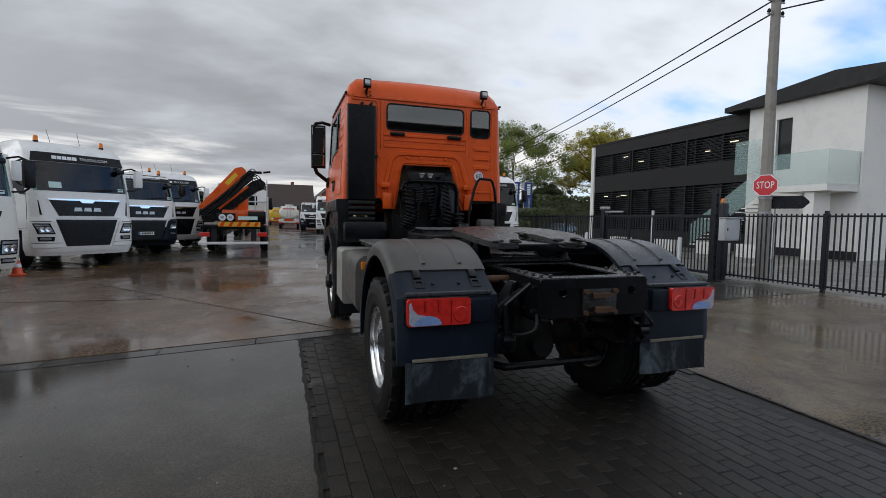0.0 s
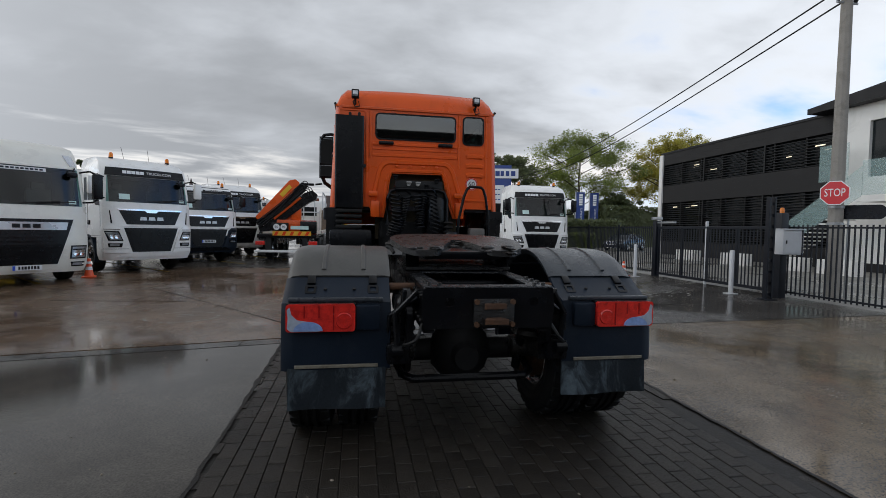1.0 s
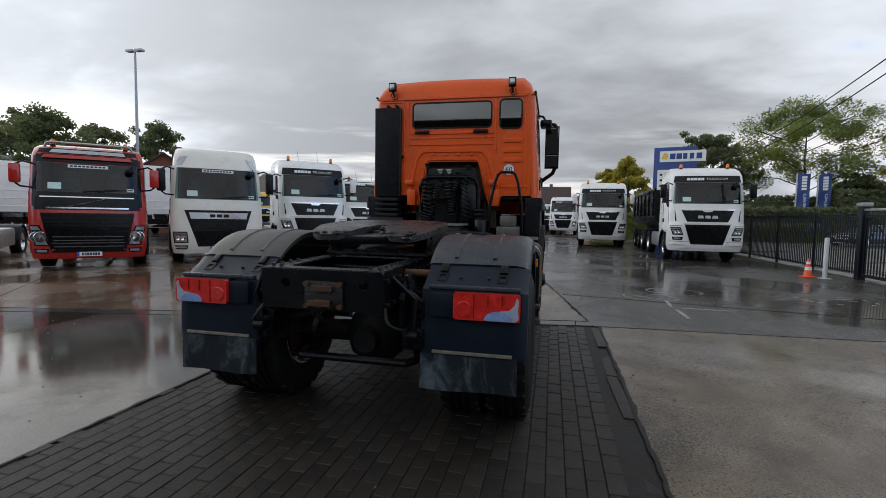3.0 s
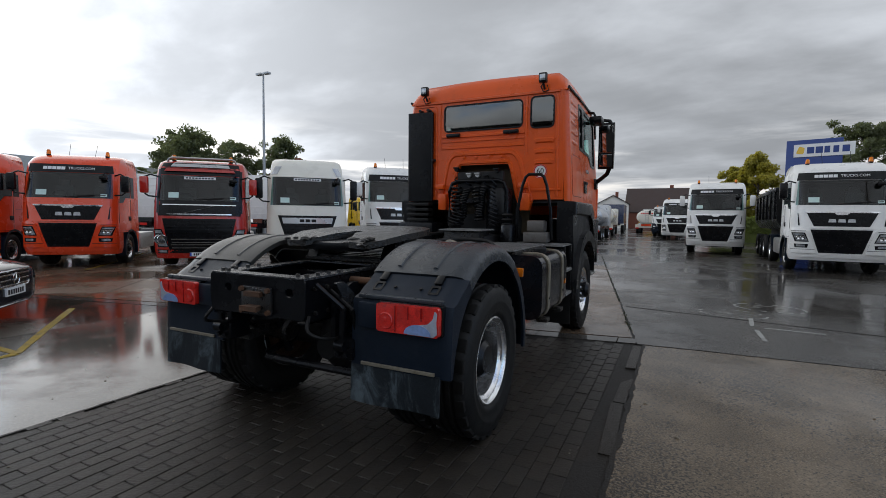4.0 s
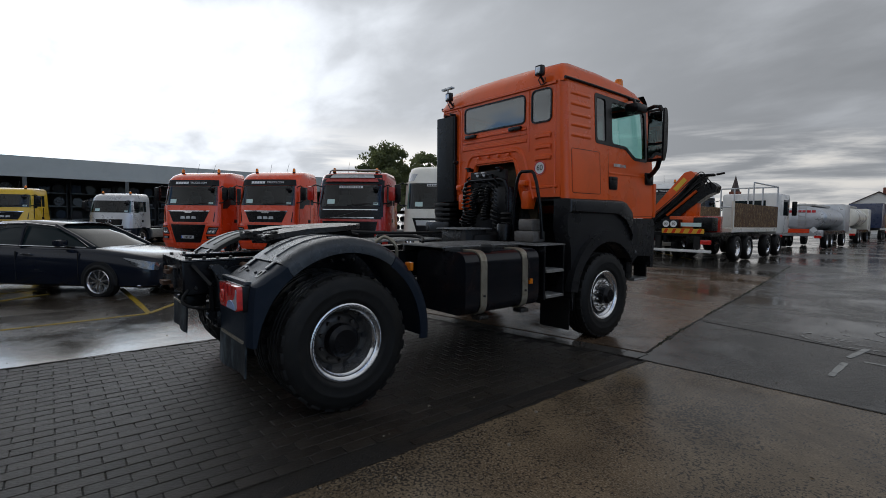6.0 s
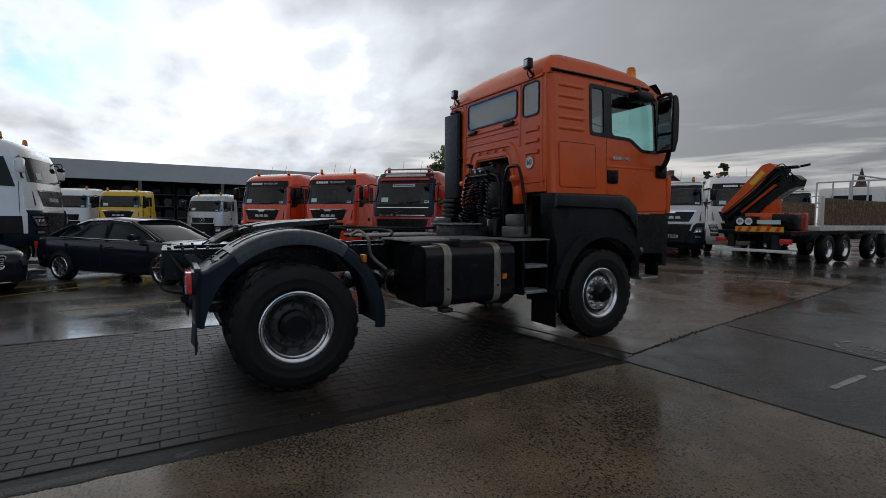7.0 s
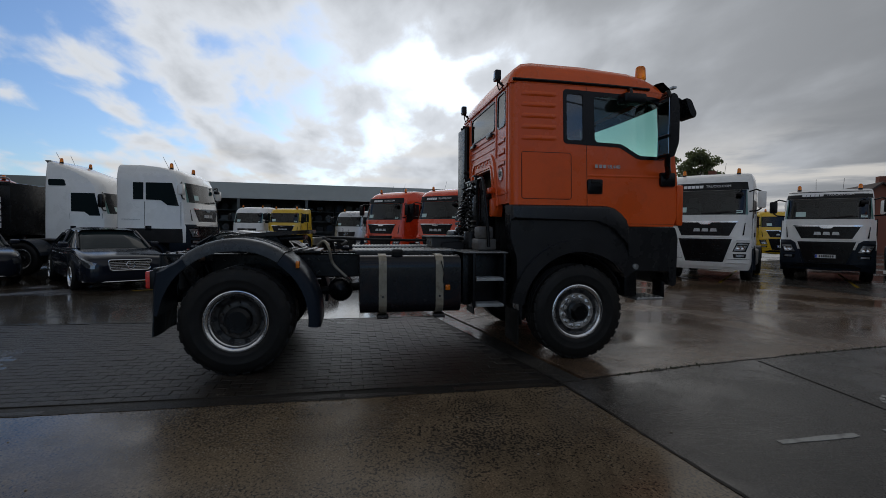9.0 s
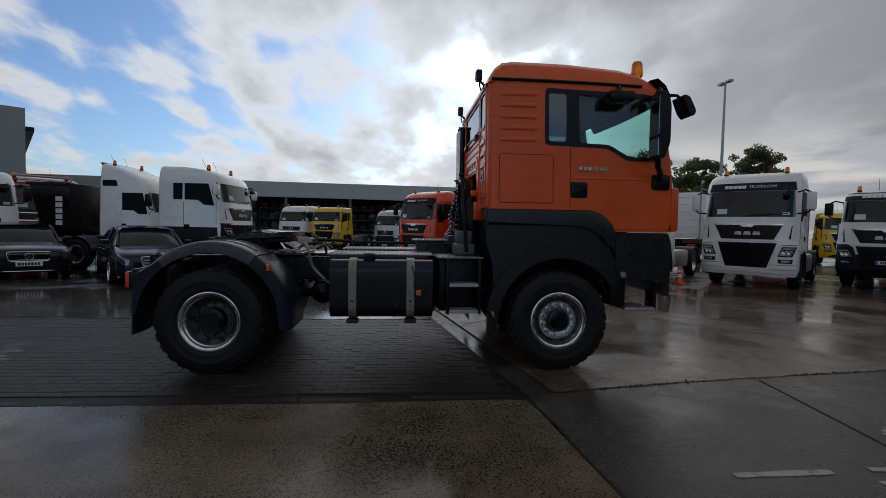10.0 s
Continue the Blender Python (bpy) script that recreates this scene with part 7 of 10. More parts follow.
        for f0, f1 in ((0.16, 0.46), (0.54, 0.84)):
            q = mix(0.4)
            c = q[0] + (q[1] - q[0]) * (f0 + f1) / 2
            y = front(style, s * c, hm)[0]
            bm = bmesh.new()
            lathe(bm, [(0.0, hh * 0.3), (0.012, hh * 0.27), (0.01, hh * 0.16), (0.0, 0.0)], 14, "z")
            part("reflector", bm, CHROME, h, "", 30, pose(s * c, y + out + 0.01, hm - hh * 0.08, -90))
        bm = bmesh.new()
        q = (0.80, 1.1) if raised else (0.84, 1.12)
        patch(bm, style, hz[0] - 0.215, hz[0] - 0.1, *edge(q), *edge(q, 0.02), out, 4, 1)
        fog = part("fog_recess", bm, BLACK, root, "", 30)
        bm = bmesh.new()
        q = (0.86, 1.07)
        patch(bm, style, hz[0] - 0.185, hz[0] - 0.125, *edge(q), *edge(q), out + 0.008, 4, 1)
        part("fog_lamp", bm, LENS, fog, "", 30)
        if raised:
            # dark shut lines round the bumper corner and above the lamp
            bm = bmesh.new()
            patch(bm, style, hz[0] - 0.27, hz[0] - 0.258, *edge((0.62, 1.2)), *edge((0.62, 1.2)), 0.043, 8, 1)
            patch(bm, style, hz[1] + 0.075, hz[1] + 0.09, *edge((0.84, 1.2)), *edge((0.86, 1.2)), 0.043, 8, 1)
            part_each("shut_line", bm, BLACK_MATT, root, "", 0)
    if plate:
        bm = bmesh.new()
        y = front(style, 0, 0.55)[0] + 0.055
        pz = {"hi": 1.12, "highcab": 0.86, "low": 0.84, "roofbox": 0.44, "barred": 0.42, "star": 0.5, "tall": 0.5}[style]
        box(bm, -0.26, 0.26, y - 0.01, y, pz - 0.055, pz + 0.055)
        pl = part("number_plate", bm, WHITE_TEXT, root, "", 0)
        bm = bmesh.new()
        bars(bm, -0.21, 0.18, y, pz - 0.035, pz + 0.035, 7, 3, 0.003)
        part_each("plate_bar", bm, BLACK_MATT, pl, "", 0)
        bm = bmesh.new()
        box(bm, 0.21, 0.258, y - 0.003, y + 0.003, pz - 0.05, pz + 0.05)
        part("plate_band", bm, PLATE_BLUE, pl, "", 0)
    # sides
    for s in (-1, 1):
        w = front(style, 0, 2.3)[1]
        bm = bmesh.new()
        z0, z1 = wz[0] + 0.0, wz[1] - 0.02
        extrude(bm, [(-0.42, z0 - 0.12), (-0.75, z0 - 0.1), (-0.95, z0 + 0.05), (-1.38, z0 + 0.06), (-1.38, z1), (-0.62, z1)], s * (w - 0.03), s * (w + 0.012))
        part("side_window", bm, GLASS, root, "", 0)
        bm = bmesh.new()
        if style == "tall":
            w = front(style, 0, 3.05)[1]
            extrude(bm, rounded([(-1.55, 2.94), (-2.12, 2.94), (-2.12, 3.16), (-1.62, 3.16)], 0.05), s * (w - 0.05), s * (w + 0.02))
        else:
            extrude(bm, [(-1.46, z0 + 0.06), (-1.75, z0 + 0.06), (-1.75, z1), (-1.46, z1)], s * (w - 0.03), s * (w + 0.011))
        part("rear_side_window", bm, GLASS, root, "", 0)
        bm = bmesh.new()
        for y in (-0.36, -1.42):
            box(bm, min(s * 1.19, s * 1.2295), max(s * 1.19, s * 1.2295), y - 0.004, y + 0.004, 1.1, z0)
        box(bm, min(s * 1.19, s * 1.2295), max(s * 1.19, s * 1.2295), -1.42, -0.36, 1.1, 1.108)
        box(bm, min(s * 1.19, s * 1.2295), max(s * 1.19, s * 1.2295), -2.1, -1.55, 1.75, 1.756)
        part_each("door_seam", bm, BLACK_MATT, root, "", 0)
        bm = bmesh.new()
        box(bm, min(s * 1.2, s * 1.25), max(s * 1.2, s * 1.25), -1.4, -1.22, 1.42, 1.56, 0.015)
        part("door_handle", bm, BLACK, root, "", 30)
        # mirror cluster
        bm = bmesh.new()
        tube(bm, [(s * 1.12, -0.42, wz[1] - 0.05), (s * 1.3, -0.3, wz[1]), (s * 1.45, -0.24, wz[1] - 0.08)], 0.022, 8)
        tube(bm, [(s * 1.12, -0.3, wz[0] + 0.1), (s * 1.35, -0.26, wz[0] + 0.12), (s * 1.45, -0.24, wz[0] + 0.2)], 0.022, 8)
        arm = part_each("mirror_arm", bm, BLACK, root)
        bm = bmesh.new()
        box(bm, min(s * 1.34, s * 1.56), max(s * 1.34, s * 1.56), -0.32, -0.17, wz[0] + 0.2, wz[1] - 0.06, 0.05)
        part("mirror_housing", bm, mirror or BLACK, arm, "", 35)
        bm = bmesh.new()
        box(bm, min(s * 1.36, s * 1.54), max(s * 1.36, s * 1.54), -0.326, -0.318, wz[0] + 0.24, wz[1] - 0.12)
        part("mirror_glass", bm, MIRROR, arm, "", 0)
        if s < 0:
            bm = bmesh.new()
            yf = front(style, 0.9, wz[1])[0]
            tube(bm, [(-0.98, yf - 0.02, wz[1] + 0.03), (-0.95, yf + 0.16, wz[1] + 0.02), (-0.9, yf + 0.2, wz[1] - 0.06)], 0.015, 6)
            box(bm, -1.0, -0.8, yf + 0.1, yf + 0.24, wz[1] - 0.2, wz[1] - 0.08, 0.04)
            part("front_mirror", bm, BLACK, root, "", 40)
        bm = bmesh.new()
        wheel_arch(bm, s, -1.4, 0.52, 0.56, 0.62, 1.0, 1.245, -20, 200)
        part("wheel_arch", bm, PLASTIC, root)
        bm = bmesh.new()
        box(bm, min(s * 0.7, s * 1.21), max(s * 0.7, s * 1.21), -2.24, -2.02, 0.35, 1.05, 0.02)
        part("step_box", bm, PLASTIC if lower_black else paint, root)
        wheel(root, s * 1.04, -1.4, 0.5, s, dish=False)
    bm = bmesh.new()
    box(bm, -1.0, 1.0, -2.2, -0.75, 0.75, 1.06)
    if style == "hi":
        box(bm, -1.232, 1.232, -2.27, -0.3, 1.04, 1.5, 0.03)
    part("cab_floor", bm, BLACK_MATT, root, "", 0)
    if beacons:
        for s in (-1, 1):
            y = front(style, 0, top - 0.1)[0] - 0.15
            z = top - 0.06
            bm = bmesh.new()
            lathe(bm, [(-0.03, 0.055), (0.02, 0.06), (0.03, 0.05)], 14, "z", (s * 0.78, y, z))
            b = part("beacon_foot", bm, BLACK_MATT, root)
            bm = bmesh.new()
            lathe(bm, [(0.03, 0.06), (0.14, 0.052), (0.17, 0.03), (0.175, 0.0)], 14, "z", (s * 0.78, y, z))
            part("beacon_lens", bm, AMBER, b)
            bm = bmesh.new()
            rod(bm, (s * 0.35, y - 0.25, z), (s * 0.37, y - 0.45, z + 0.42), 0.006, 5)
            part("aerial", bm, BLACK_MATT, root, "", 0)
    if style == "roofbox":
        for s in (-1, 1):
            bm = bmesh.new()
            a, b = sorted((s * 0.8, s * 1.02))
            patch(bm, style, 2.84, 3.1, *sorted((s * 0.92, s * 1.1)), *sorted((s * 0.78, s * 0.98)), 0.012, 3, 2)
            part("roof_lamp", bm, LENS, root, "", 30)
    if style == "barred":
        bm = bmesh.new()
        patch(bm, style, 2.735, 3.1, -1.12, 1.12, -1.02, 1.02, 0.012, 16, 4)
        part("roof_front", bm, BLACK, root, "black roof front", 30)
        bm = bmesh.new()
        for z in (0.6, 0.76):
            patch(bm, style, z, z + 0.02, -0.72, 0.72, -0.72, 0.72, 0.055, 12, 1, 0.03)
            patch(bm, style, z + 0.09, z + 0.11, -0.74, 0.74, -0.74, 0.74, 0.055, 12, 1, 0.03)
        part_each("grille_trim", bm, DULL_METAL, root, "", 30)
        bm = bmesh.new()
        patch(bm, style, 2.98, 3.12, -0.8, 0.8, -0.72, 0.72, 0.026, 12, 2)
        part("roof_panel", bm, SILVER, root, "silver roof panel", 30)
        bm = bmesh.new()
        patch(bm, style, 2.84, 2.92, -0.95, 0.95, -0.9, 0.9, 0.07, 14, 1, 0.06)
        part("visor_lip", bm, paint, root, "", 30)
        bm = bmesh.new()
        tube(bm, [(-0.95, -0.75, 3.12), (-0.9, -0.72, 3.24), (-0.82, -0.7, 3.27), (0.82, -0.7, 3.27), (0.9, -0.72, 3.24), (0.95, -0.75, 3.12)], 0.03, 8)
        part("lamp_bar", bm, ALU, root, "bright metal lamp bar on the roof")
        for s in (-1, 1):
            bm = bmesh.new()
            patch(bm, style, 1.62, 2.9, *sorted((s * 1.06, s * 1.15)), *sorted((s * 1.06, s * 1.13)), 0.012, 3, 6)
            part("pillar_cover", bm, BLACK, root, "", 30)
    # chassis behind the cab
    ln = {"tractor": -6.0, "short": -3.4, "long": -9.2}[rear if rear in ("tractor", "short", "long") else "tractor"]
    bm = bmesh.new()
    for s in (-1, 1):
        box(bm, s * 0.42 - 0.05, s * 0.42 + 0.05, ln, -0.6, 0.72, 1.0)
    for y in (-2.6, -3.6, ln + 0.1):
        box(bm, -0.4, 0.4, y - 0.06, y + 0.06, 0.75, 0.98)
    part("chassis_frame", bm, BLACK, root, "", 0)
    # black filler blocks for the shade underneath, roughly where sump and axle sit
    bm = bmesh.new()
    box(bm, -0.45, 0.45, -2.9, -0.75, 0.34, 0.8, 0.08)
    box(bm, -0.9, 0.9, -1.5, -1.3, 0.36, 0.56, 0.05)
    box(bm, -0.85, 0.85, ln + 0.5, -2.5, 0.36, 0.74, 0.06)
    part("underbody", bm, BLACK_MATT, root, "", 30)
    if rear != "short":
        for s in (-1, 1):
            bm = bmesh.new()
            box(bm, min(s * 0.55, s * 1.2), max(s * 0.55, s * 1.2), -4.1, -2.5, 0.42, 1.0, 0.08)
            part("fuel_tank", bm, ALU, root)
            ax = (-5.0,) if rear == "tractor" else (-5.2, -6.55, -7.9)
            for y in ax:
                wheel(root, s * 1.06, y, 0.5, s, dish=True)
                bm = bmesh.new()
                wheel_arch(bm, s, y, 0.5, 0.57, 0.6, 0.55, 1.22, 10, 170)
                part("rear_mudguard", bm, PLASTIC, root)
        bm = bmesh.new()
        box(bm, -0.45, 0.45, -5.4, -4.5, 1.02, 1.1, 0.03)
        part("fifth_wheel", bm, GREASE, root)
    return root


def row_pose(x, y, heading):
    """Badge at (x, y), the lorry looking along heading (degrees from +x)."""
    return pose(x, y, gz(x, y), 0, 0, heading - 90)


parked_lorry("highcab", ORANGE_RED, row_pose(-16.25, 2.42, -47), "orange-red lorry cab with black grille and visor", "tractor")
parked_lorry("highcab", ORANGE_RED, row_pose(-13.92, 4.61, -47), "orange-red lorry cab beside a red one", "tractor", plate=False)
parked_lorry("barred", RED, row_pose(-10.18, 6.18, -46), "red lorry cab with black grille and chrome strips", "tractor", mirror=RED, banner=True)
parked_lorry("roofbox", CREAM, row_pose(-8.13, 8.46, -46), "off-white high-roof lorry cab with chrome grille bar", "tractor", beacons=False)
w1 = parked_lorry("highcab", WHITE, row_pose(-6.9, 11.95, -48), "white lorry cab with amber beacons and dark grille", "tractor", mirror=WHITE, plate=False)
w2 = parked_lorry("low", WHITE, row_pose(-6.51, 16.09, -52), "white lower lorry cab with rounded roof, parked in the row", "long", lower_black=True)
copy_thing(w1, row_pose(-6.25, 20.5, -52))
copy_thing(w2, row_pose(-6.6, 25.0, -55))
parked_lorry("highcab", WHITE, row_pose(6.75, 14.95, -92), "white lorry cab coupled to a dark tipper trailer", "tractor", plate=False)
copy_thing(w1, row_pose(3.94, 22.71, -93))
copy_thing(w1, row_pose(2.3, 41.0, -95))
copy_thing(w2, row_pose(1.2, 49.0, -95))
parked_lorry("low", YELLOW, row_pose(-28.3, -3.6, -20), "yellow lorry cab in front of the storage shed", "long", banner=False)
parked_lorry("star", WHITE, row_pose(-30.5, -6.4, -20), "white high lorry cab beside a yellow one", "tractor", banner=False)
parked_lorry("star", SILVER, row_pose(-27.4, 0.75, -35) @ Matrix.Diagonal((0.94, 0.94, 0.92, 1)), "silver lorry cab with dark bumper near the shed", "long", banner=False, lower_black=True)
parked_lorry("low", WHITE, row_pose(-23.5, 22.8, -62), "white lorry cab glimpsed behind the red one", "short", plate=False)
parked_lorry("low", YELLOW, row_pose(-18.63, 27.26, -30), "yellow lorry cab glimpsed between white ones", "short", banner=False)
parked_lorry("hi", WHITE, row_pose(-10.9, -3.55, 84), "white four-wheel lorry cab seen beside dark cars", "tractor", lower_black=True, banner=False, mirror=WHITE)
parked_lorry("tall", WHITE, row_pose(-13.5, -6.9, 84), "white high-roof tractor with side fairings", "tractor", banner=False)


# ---- fence, gate and street side ----
FENCE = mat("anthracite_fence_paint", (0.007, 0.009, 0.014), 0.4, 0, 0.1, 3, 60, 0.03, ior=1.38)
CONCRETE = mat("pole_concrete", (0.28, 0.26, 0.23), 0.85, 0, 0.15, 2, 50, 0.2, 0, (0.14, 0.13, 0.11), 0.5)
RENDER = mat("white_render", (0.74, 0.72, 0.68), 0.8, 0, 0.05, 0.6, 80, 0.06, 0, (0.5, 0.48, 0.44), 0.3)
CLAD = mat("dark_slate_cladding", (0.017, 0.016, 0.016), 0.6, 0, 0.3, 1.2, 30, 0.15, ior=1.35)
LOUVRE = mat("black_louvre", (0.008, 0.008, 0.009), 0.45, 0, 0.1, 3, 40, 0.03, ior=1.35)
PANE = glass("office_glass", (0.02, 0.024, 0.026), 0.9, 0.03)
FROST = glass("frosted_glass", (0.4, 0.55, 0.53), 0.28, 0.06)
GALV = mat("galvanised_steel", (0.36, 0.37, 0.38), 0.45, 0.6, 0.12, 4, 60, 0.05)
POST_WHITE = mat("light_grey_post", (0.55, 0.56, 0.57), 0.45, 0, 0.1, 4, 60, 0.04)
LEAF_G = leaf_mat("green_leaf", (0.15, 0.185, 0.04), (0.32, 0.38, 0.06))
LEAF_D = leaf_mat("dark_green_leaf", (0.115, 0.135, 0.065), (0.22, 0.25, 0.09))
LEAF_Y = leaf_mat("yellowing_leaf", (0.33, 0.3, 0.05), (0.6, 0.52, 0.06))
BARK = mat("tree_bark", (0.07, 0.055, 0.04), 0.9, 0, 0.3, 6, 50, 0.4)
BRICK = mat("red_brick", (0.2, 0.07, 0.045), 0.85, 0, 0.2, 2, 30, 0.2)
ROOF_TILE = mat("brown_roof_tile", (0.06, 0.04, 0.035), 0.75, 0, 0.2, 1, 12, 0.3)


def fence_run(y0, y1, label, x=9.36, h=1.72, step=0.117):
    root = thing("fence", pose(x, 0, 0), label, "fence", "yard fences")
    bar = rail = post = None
    y = y0
    k = 0
    n = max(1, round((y1 - y0) / 2.5))
    for i in range(n + 1):
        yy = y0 + (y1 - y0) * i / n
        if post is None:
            bm = bmesh.new()
            box(bm, -0.035, 0.035, -0.035, 0.035, -0.06, h + 0.06, 0.006)
            post = part("post", bm, FENCE, root, "", 0, pose(0, yy, 0))
        else:
            again(post, pose(0, yy, 0))
    for z in (0.12, h - 0.06):
        bm = bmesh.new()
        box(bm, -0.02, 0.02, y0, y1, z - 0.02, z + 0.02)
        part("rail", bm, FENCE, root, "", 0)
    m = int((y1 - y0) / step)
    for i in range(1, m):
        yy = y0 + (y1 - y0) * i / m
        if bar is None:
            bm = bmesh.new()
            box(bm, -0.0125, 0.0125, -0.0125, 0.0125, 0.06, h)
            bar = part("bar", bm, FENCE, root, "", 0, pose(0, yy, 0))
        else:
            again(bar, pose(0, yy, 0))
    return root


fence_run(-9.0, 6.1, "dark steel bar fence on the wet forecourt")
fence_run(11.4, 34.0, "dark steel bar fence running to the far end", 9.6)


def gate():
    root = thing("sliding_gate", pose(9.4, 0, 0), "dark steel bar sliding gate, closed", "gate")
    for y, w, h in ((6.35, 0.09, 1.95), (11.15, 0.09, 1.9)):
        bm = bmesh.new()
        box(bm, -w, w, y - w, y + w, -0.06, h, 0.01)
        part("gate_post", bm, FENCE, root)
    for y in (8.75,):
        bm = bmesh.new()
        box(bm, -0.03, 0.03, y - 0.03, y + 0.03, -0.06, 1.85, 0.006)
        part("stop_post", bm, POST_WHITE, root, "pale grey stop post")
    for z in (0.1, 1.66):
        bm = bmesh.new()
        box(bm, -0.03, 0.03, 6.46, 11.05, z - 0.04, z + 0.04, 0.006)
        part("rail", bm, FENCE, root, "", 0)
    for y in (6.5, 7.6, 8.7, 9.8, 11.0):
        bm = bmesh.new()
        box(bm, -0.03, 0.03, y - 0.03, y + 0.03, 0.14, 1.62)
        part("stile", bm, FENCE, root, "", 0)
    bar = None
    for i in range(38):
        y = 6.58 + i * 0.118
        if bar is None:
            bm = bmesh.new()
            box(bm, -0.0125, 0.0125, -0.0125, 0.0125, 0.14, 1.62)
            bar = part("bar", bm, FENCE, root, "", 0, pose(0, y, 0))
        else:
            again(bar, pose(0, y, 0))
    bm = bmesh.new()
    box(bm, -0.12, 0.12, 11.0, 11.3, 1.92, 2.02, 0.02)
    box(bm, -0.05, 0.05, 10.2, 11.1, 1.8, 1.86, 0.01)
    part("gate_drive", bm, GALV, root)
    # tall slotted column and the white control cabinet
    col = thing("gate_column", pose(8.5, 5.65, gz(8.5, 5.6)), "tall black gate guide column", "post")
    bm = bmesh.new()
    for x in (-0.09, 0.05):
        box(bm, x, x + 0.04, -0.05, 0.05, 0.0, 2.35, 0.004)
    for k in range(9):
        box(bm, -0.06, 0.06, -0.015, 0.015, 0.1 + k * 0.26, 0.16 + k * 0.26)
    part("column", bm, FENCE, col, "", 0)
    bm = bmesh.new()
    box(bm, -0.16, 0.16, -0.12, 0.12, 0.0, 0.03)
    part("foot_plate", bm, FENCE, col, "", 0)
    cabn = thing("control_cabinet", pose(9.15, 6.0, gz(9, 6)), "white control cabinet on a dark post", "cabinet")
    bm = bmesh.new()
    box(bm, -0.1, 0.1, -0.1, 0.1, 0.0, 2.02, 0.01)
    part("post", bm, FENCE, cabn)
    bm = bmesh.new()
    box(bm, -0.3, 0.26, -0.36, -0.12, 1.05, 1.62, 0.02)
    b = part("cabinet_box", bm, POST_WHITE, cabn, "white metal box")
    bm = bmesh.new()
    box(bm, -0.32, 0.28, -0.39, -0.1, 1.62, 1.65, 0.008)
    part("lid", bm, POST_WHITE, b)
    bm = bmesh.new()
    box(bm, -0.26, 0.22, -0.364, -0.358, 1.1, 1.57)
    part("door", bm, POST_WHITE, b, "", 0)
    bm = bmesh.new()
    box(bm, -0.23, -0.2, -0.372, -0.36, 1.3, 1.38)
    part("lock", bm, BLACK_MATT, b, "", 0)
    bm = bmesh.new()
    lathe(bm, [(0.0, 0.05), (0.1, 0.05), (0.13, 0.03), (0.135, 0.0)], 14, "z", (0, 0, 2.02))
    part("flash_lamp", bm, AMBER, cabn)


gate()


def bollard(x, y):
    r = thing("bollard", pose(x, y, gz(x, y)), "light grey steel bollard with foot plate", "bollard", "bollards by the gate")
    bm = bmesh.new()
    lathe(bm, [(0.0, 0.055), (1.08, 0.055), (1.095, 0.045), (1.1, 0.0)], 18, "z")
    part("tube", bm, POST_WHITE, r)
    bm = bmesh.new()
    box(bm, -0.13, 0.13, -0.11, 0.11, 0.0, 0.018, 0.003)
    part("foot_plate", bm, POST_WHITE, r, "", 0)


bollard(8.47, 6.7), bollard(8.5, 10.95)


def cone(x, y, lean=0):
    r = thing("traffic_cone", pose(x, y, gz(x, y), lean, 0, 20), "orange traffic cone with a white band on wet concrete", "traffic cone", "traffic cones")
    bm = bmesh.new()
    box(bm, -0.155, 0.155, -0.155, 0.155, 0.0, 0.035, 0.012)
    part("base", bm, CONE, r)
    bm = bmesh.new()
    lathe(bm, [(0.035, 0.12), (0.05, 0.108), (0.5, 0.035), (0.51, 0.03), (0.51, 0.0)], 22, "z")
    c = part("cone", bm, CONE, r)
    for z0, z1 in ((0.2, 0.29), (0.37, 0.43)):
        bm = bmesh.new()
        f = lambda z: 0.108 - (z - 0.05) * 0.073 / 0.45 + 0.002
        lathe(bm, [(z0, f(z0)), (z1, f(z1))], 22, "z")
        part("white_band", bm, WHITE_TEXT, c)


cone(-7.95, 10.6), cone(8.2, 11.15), cone(-14.75, 3.3)


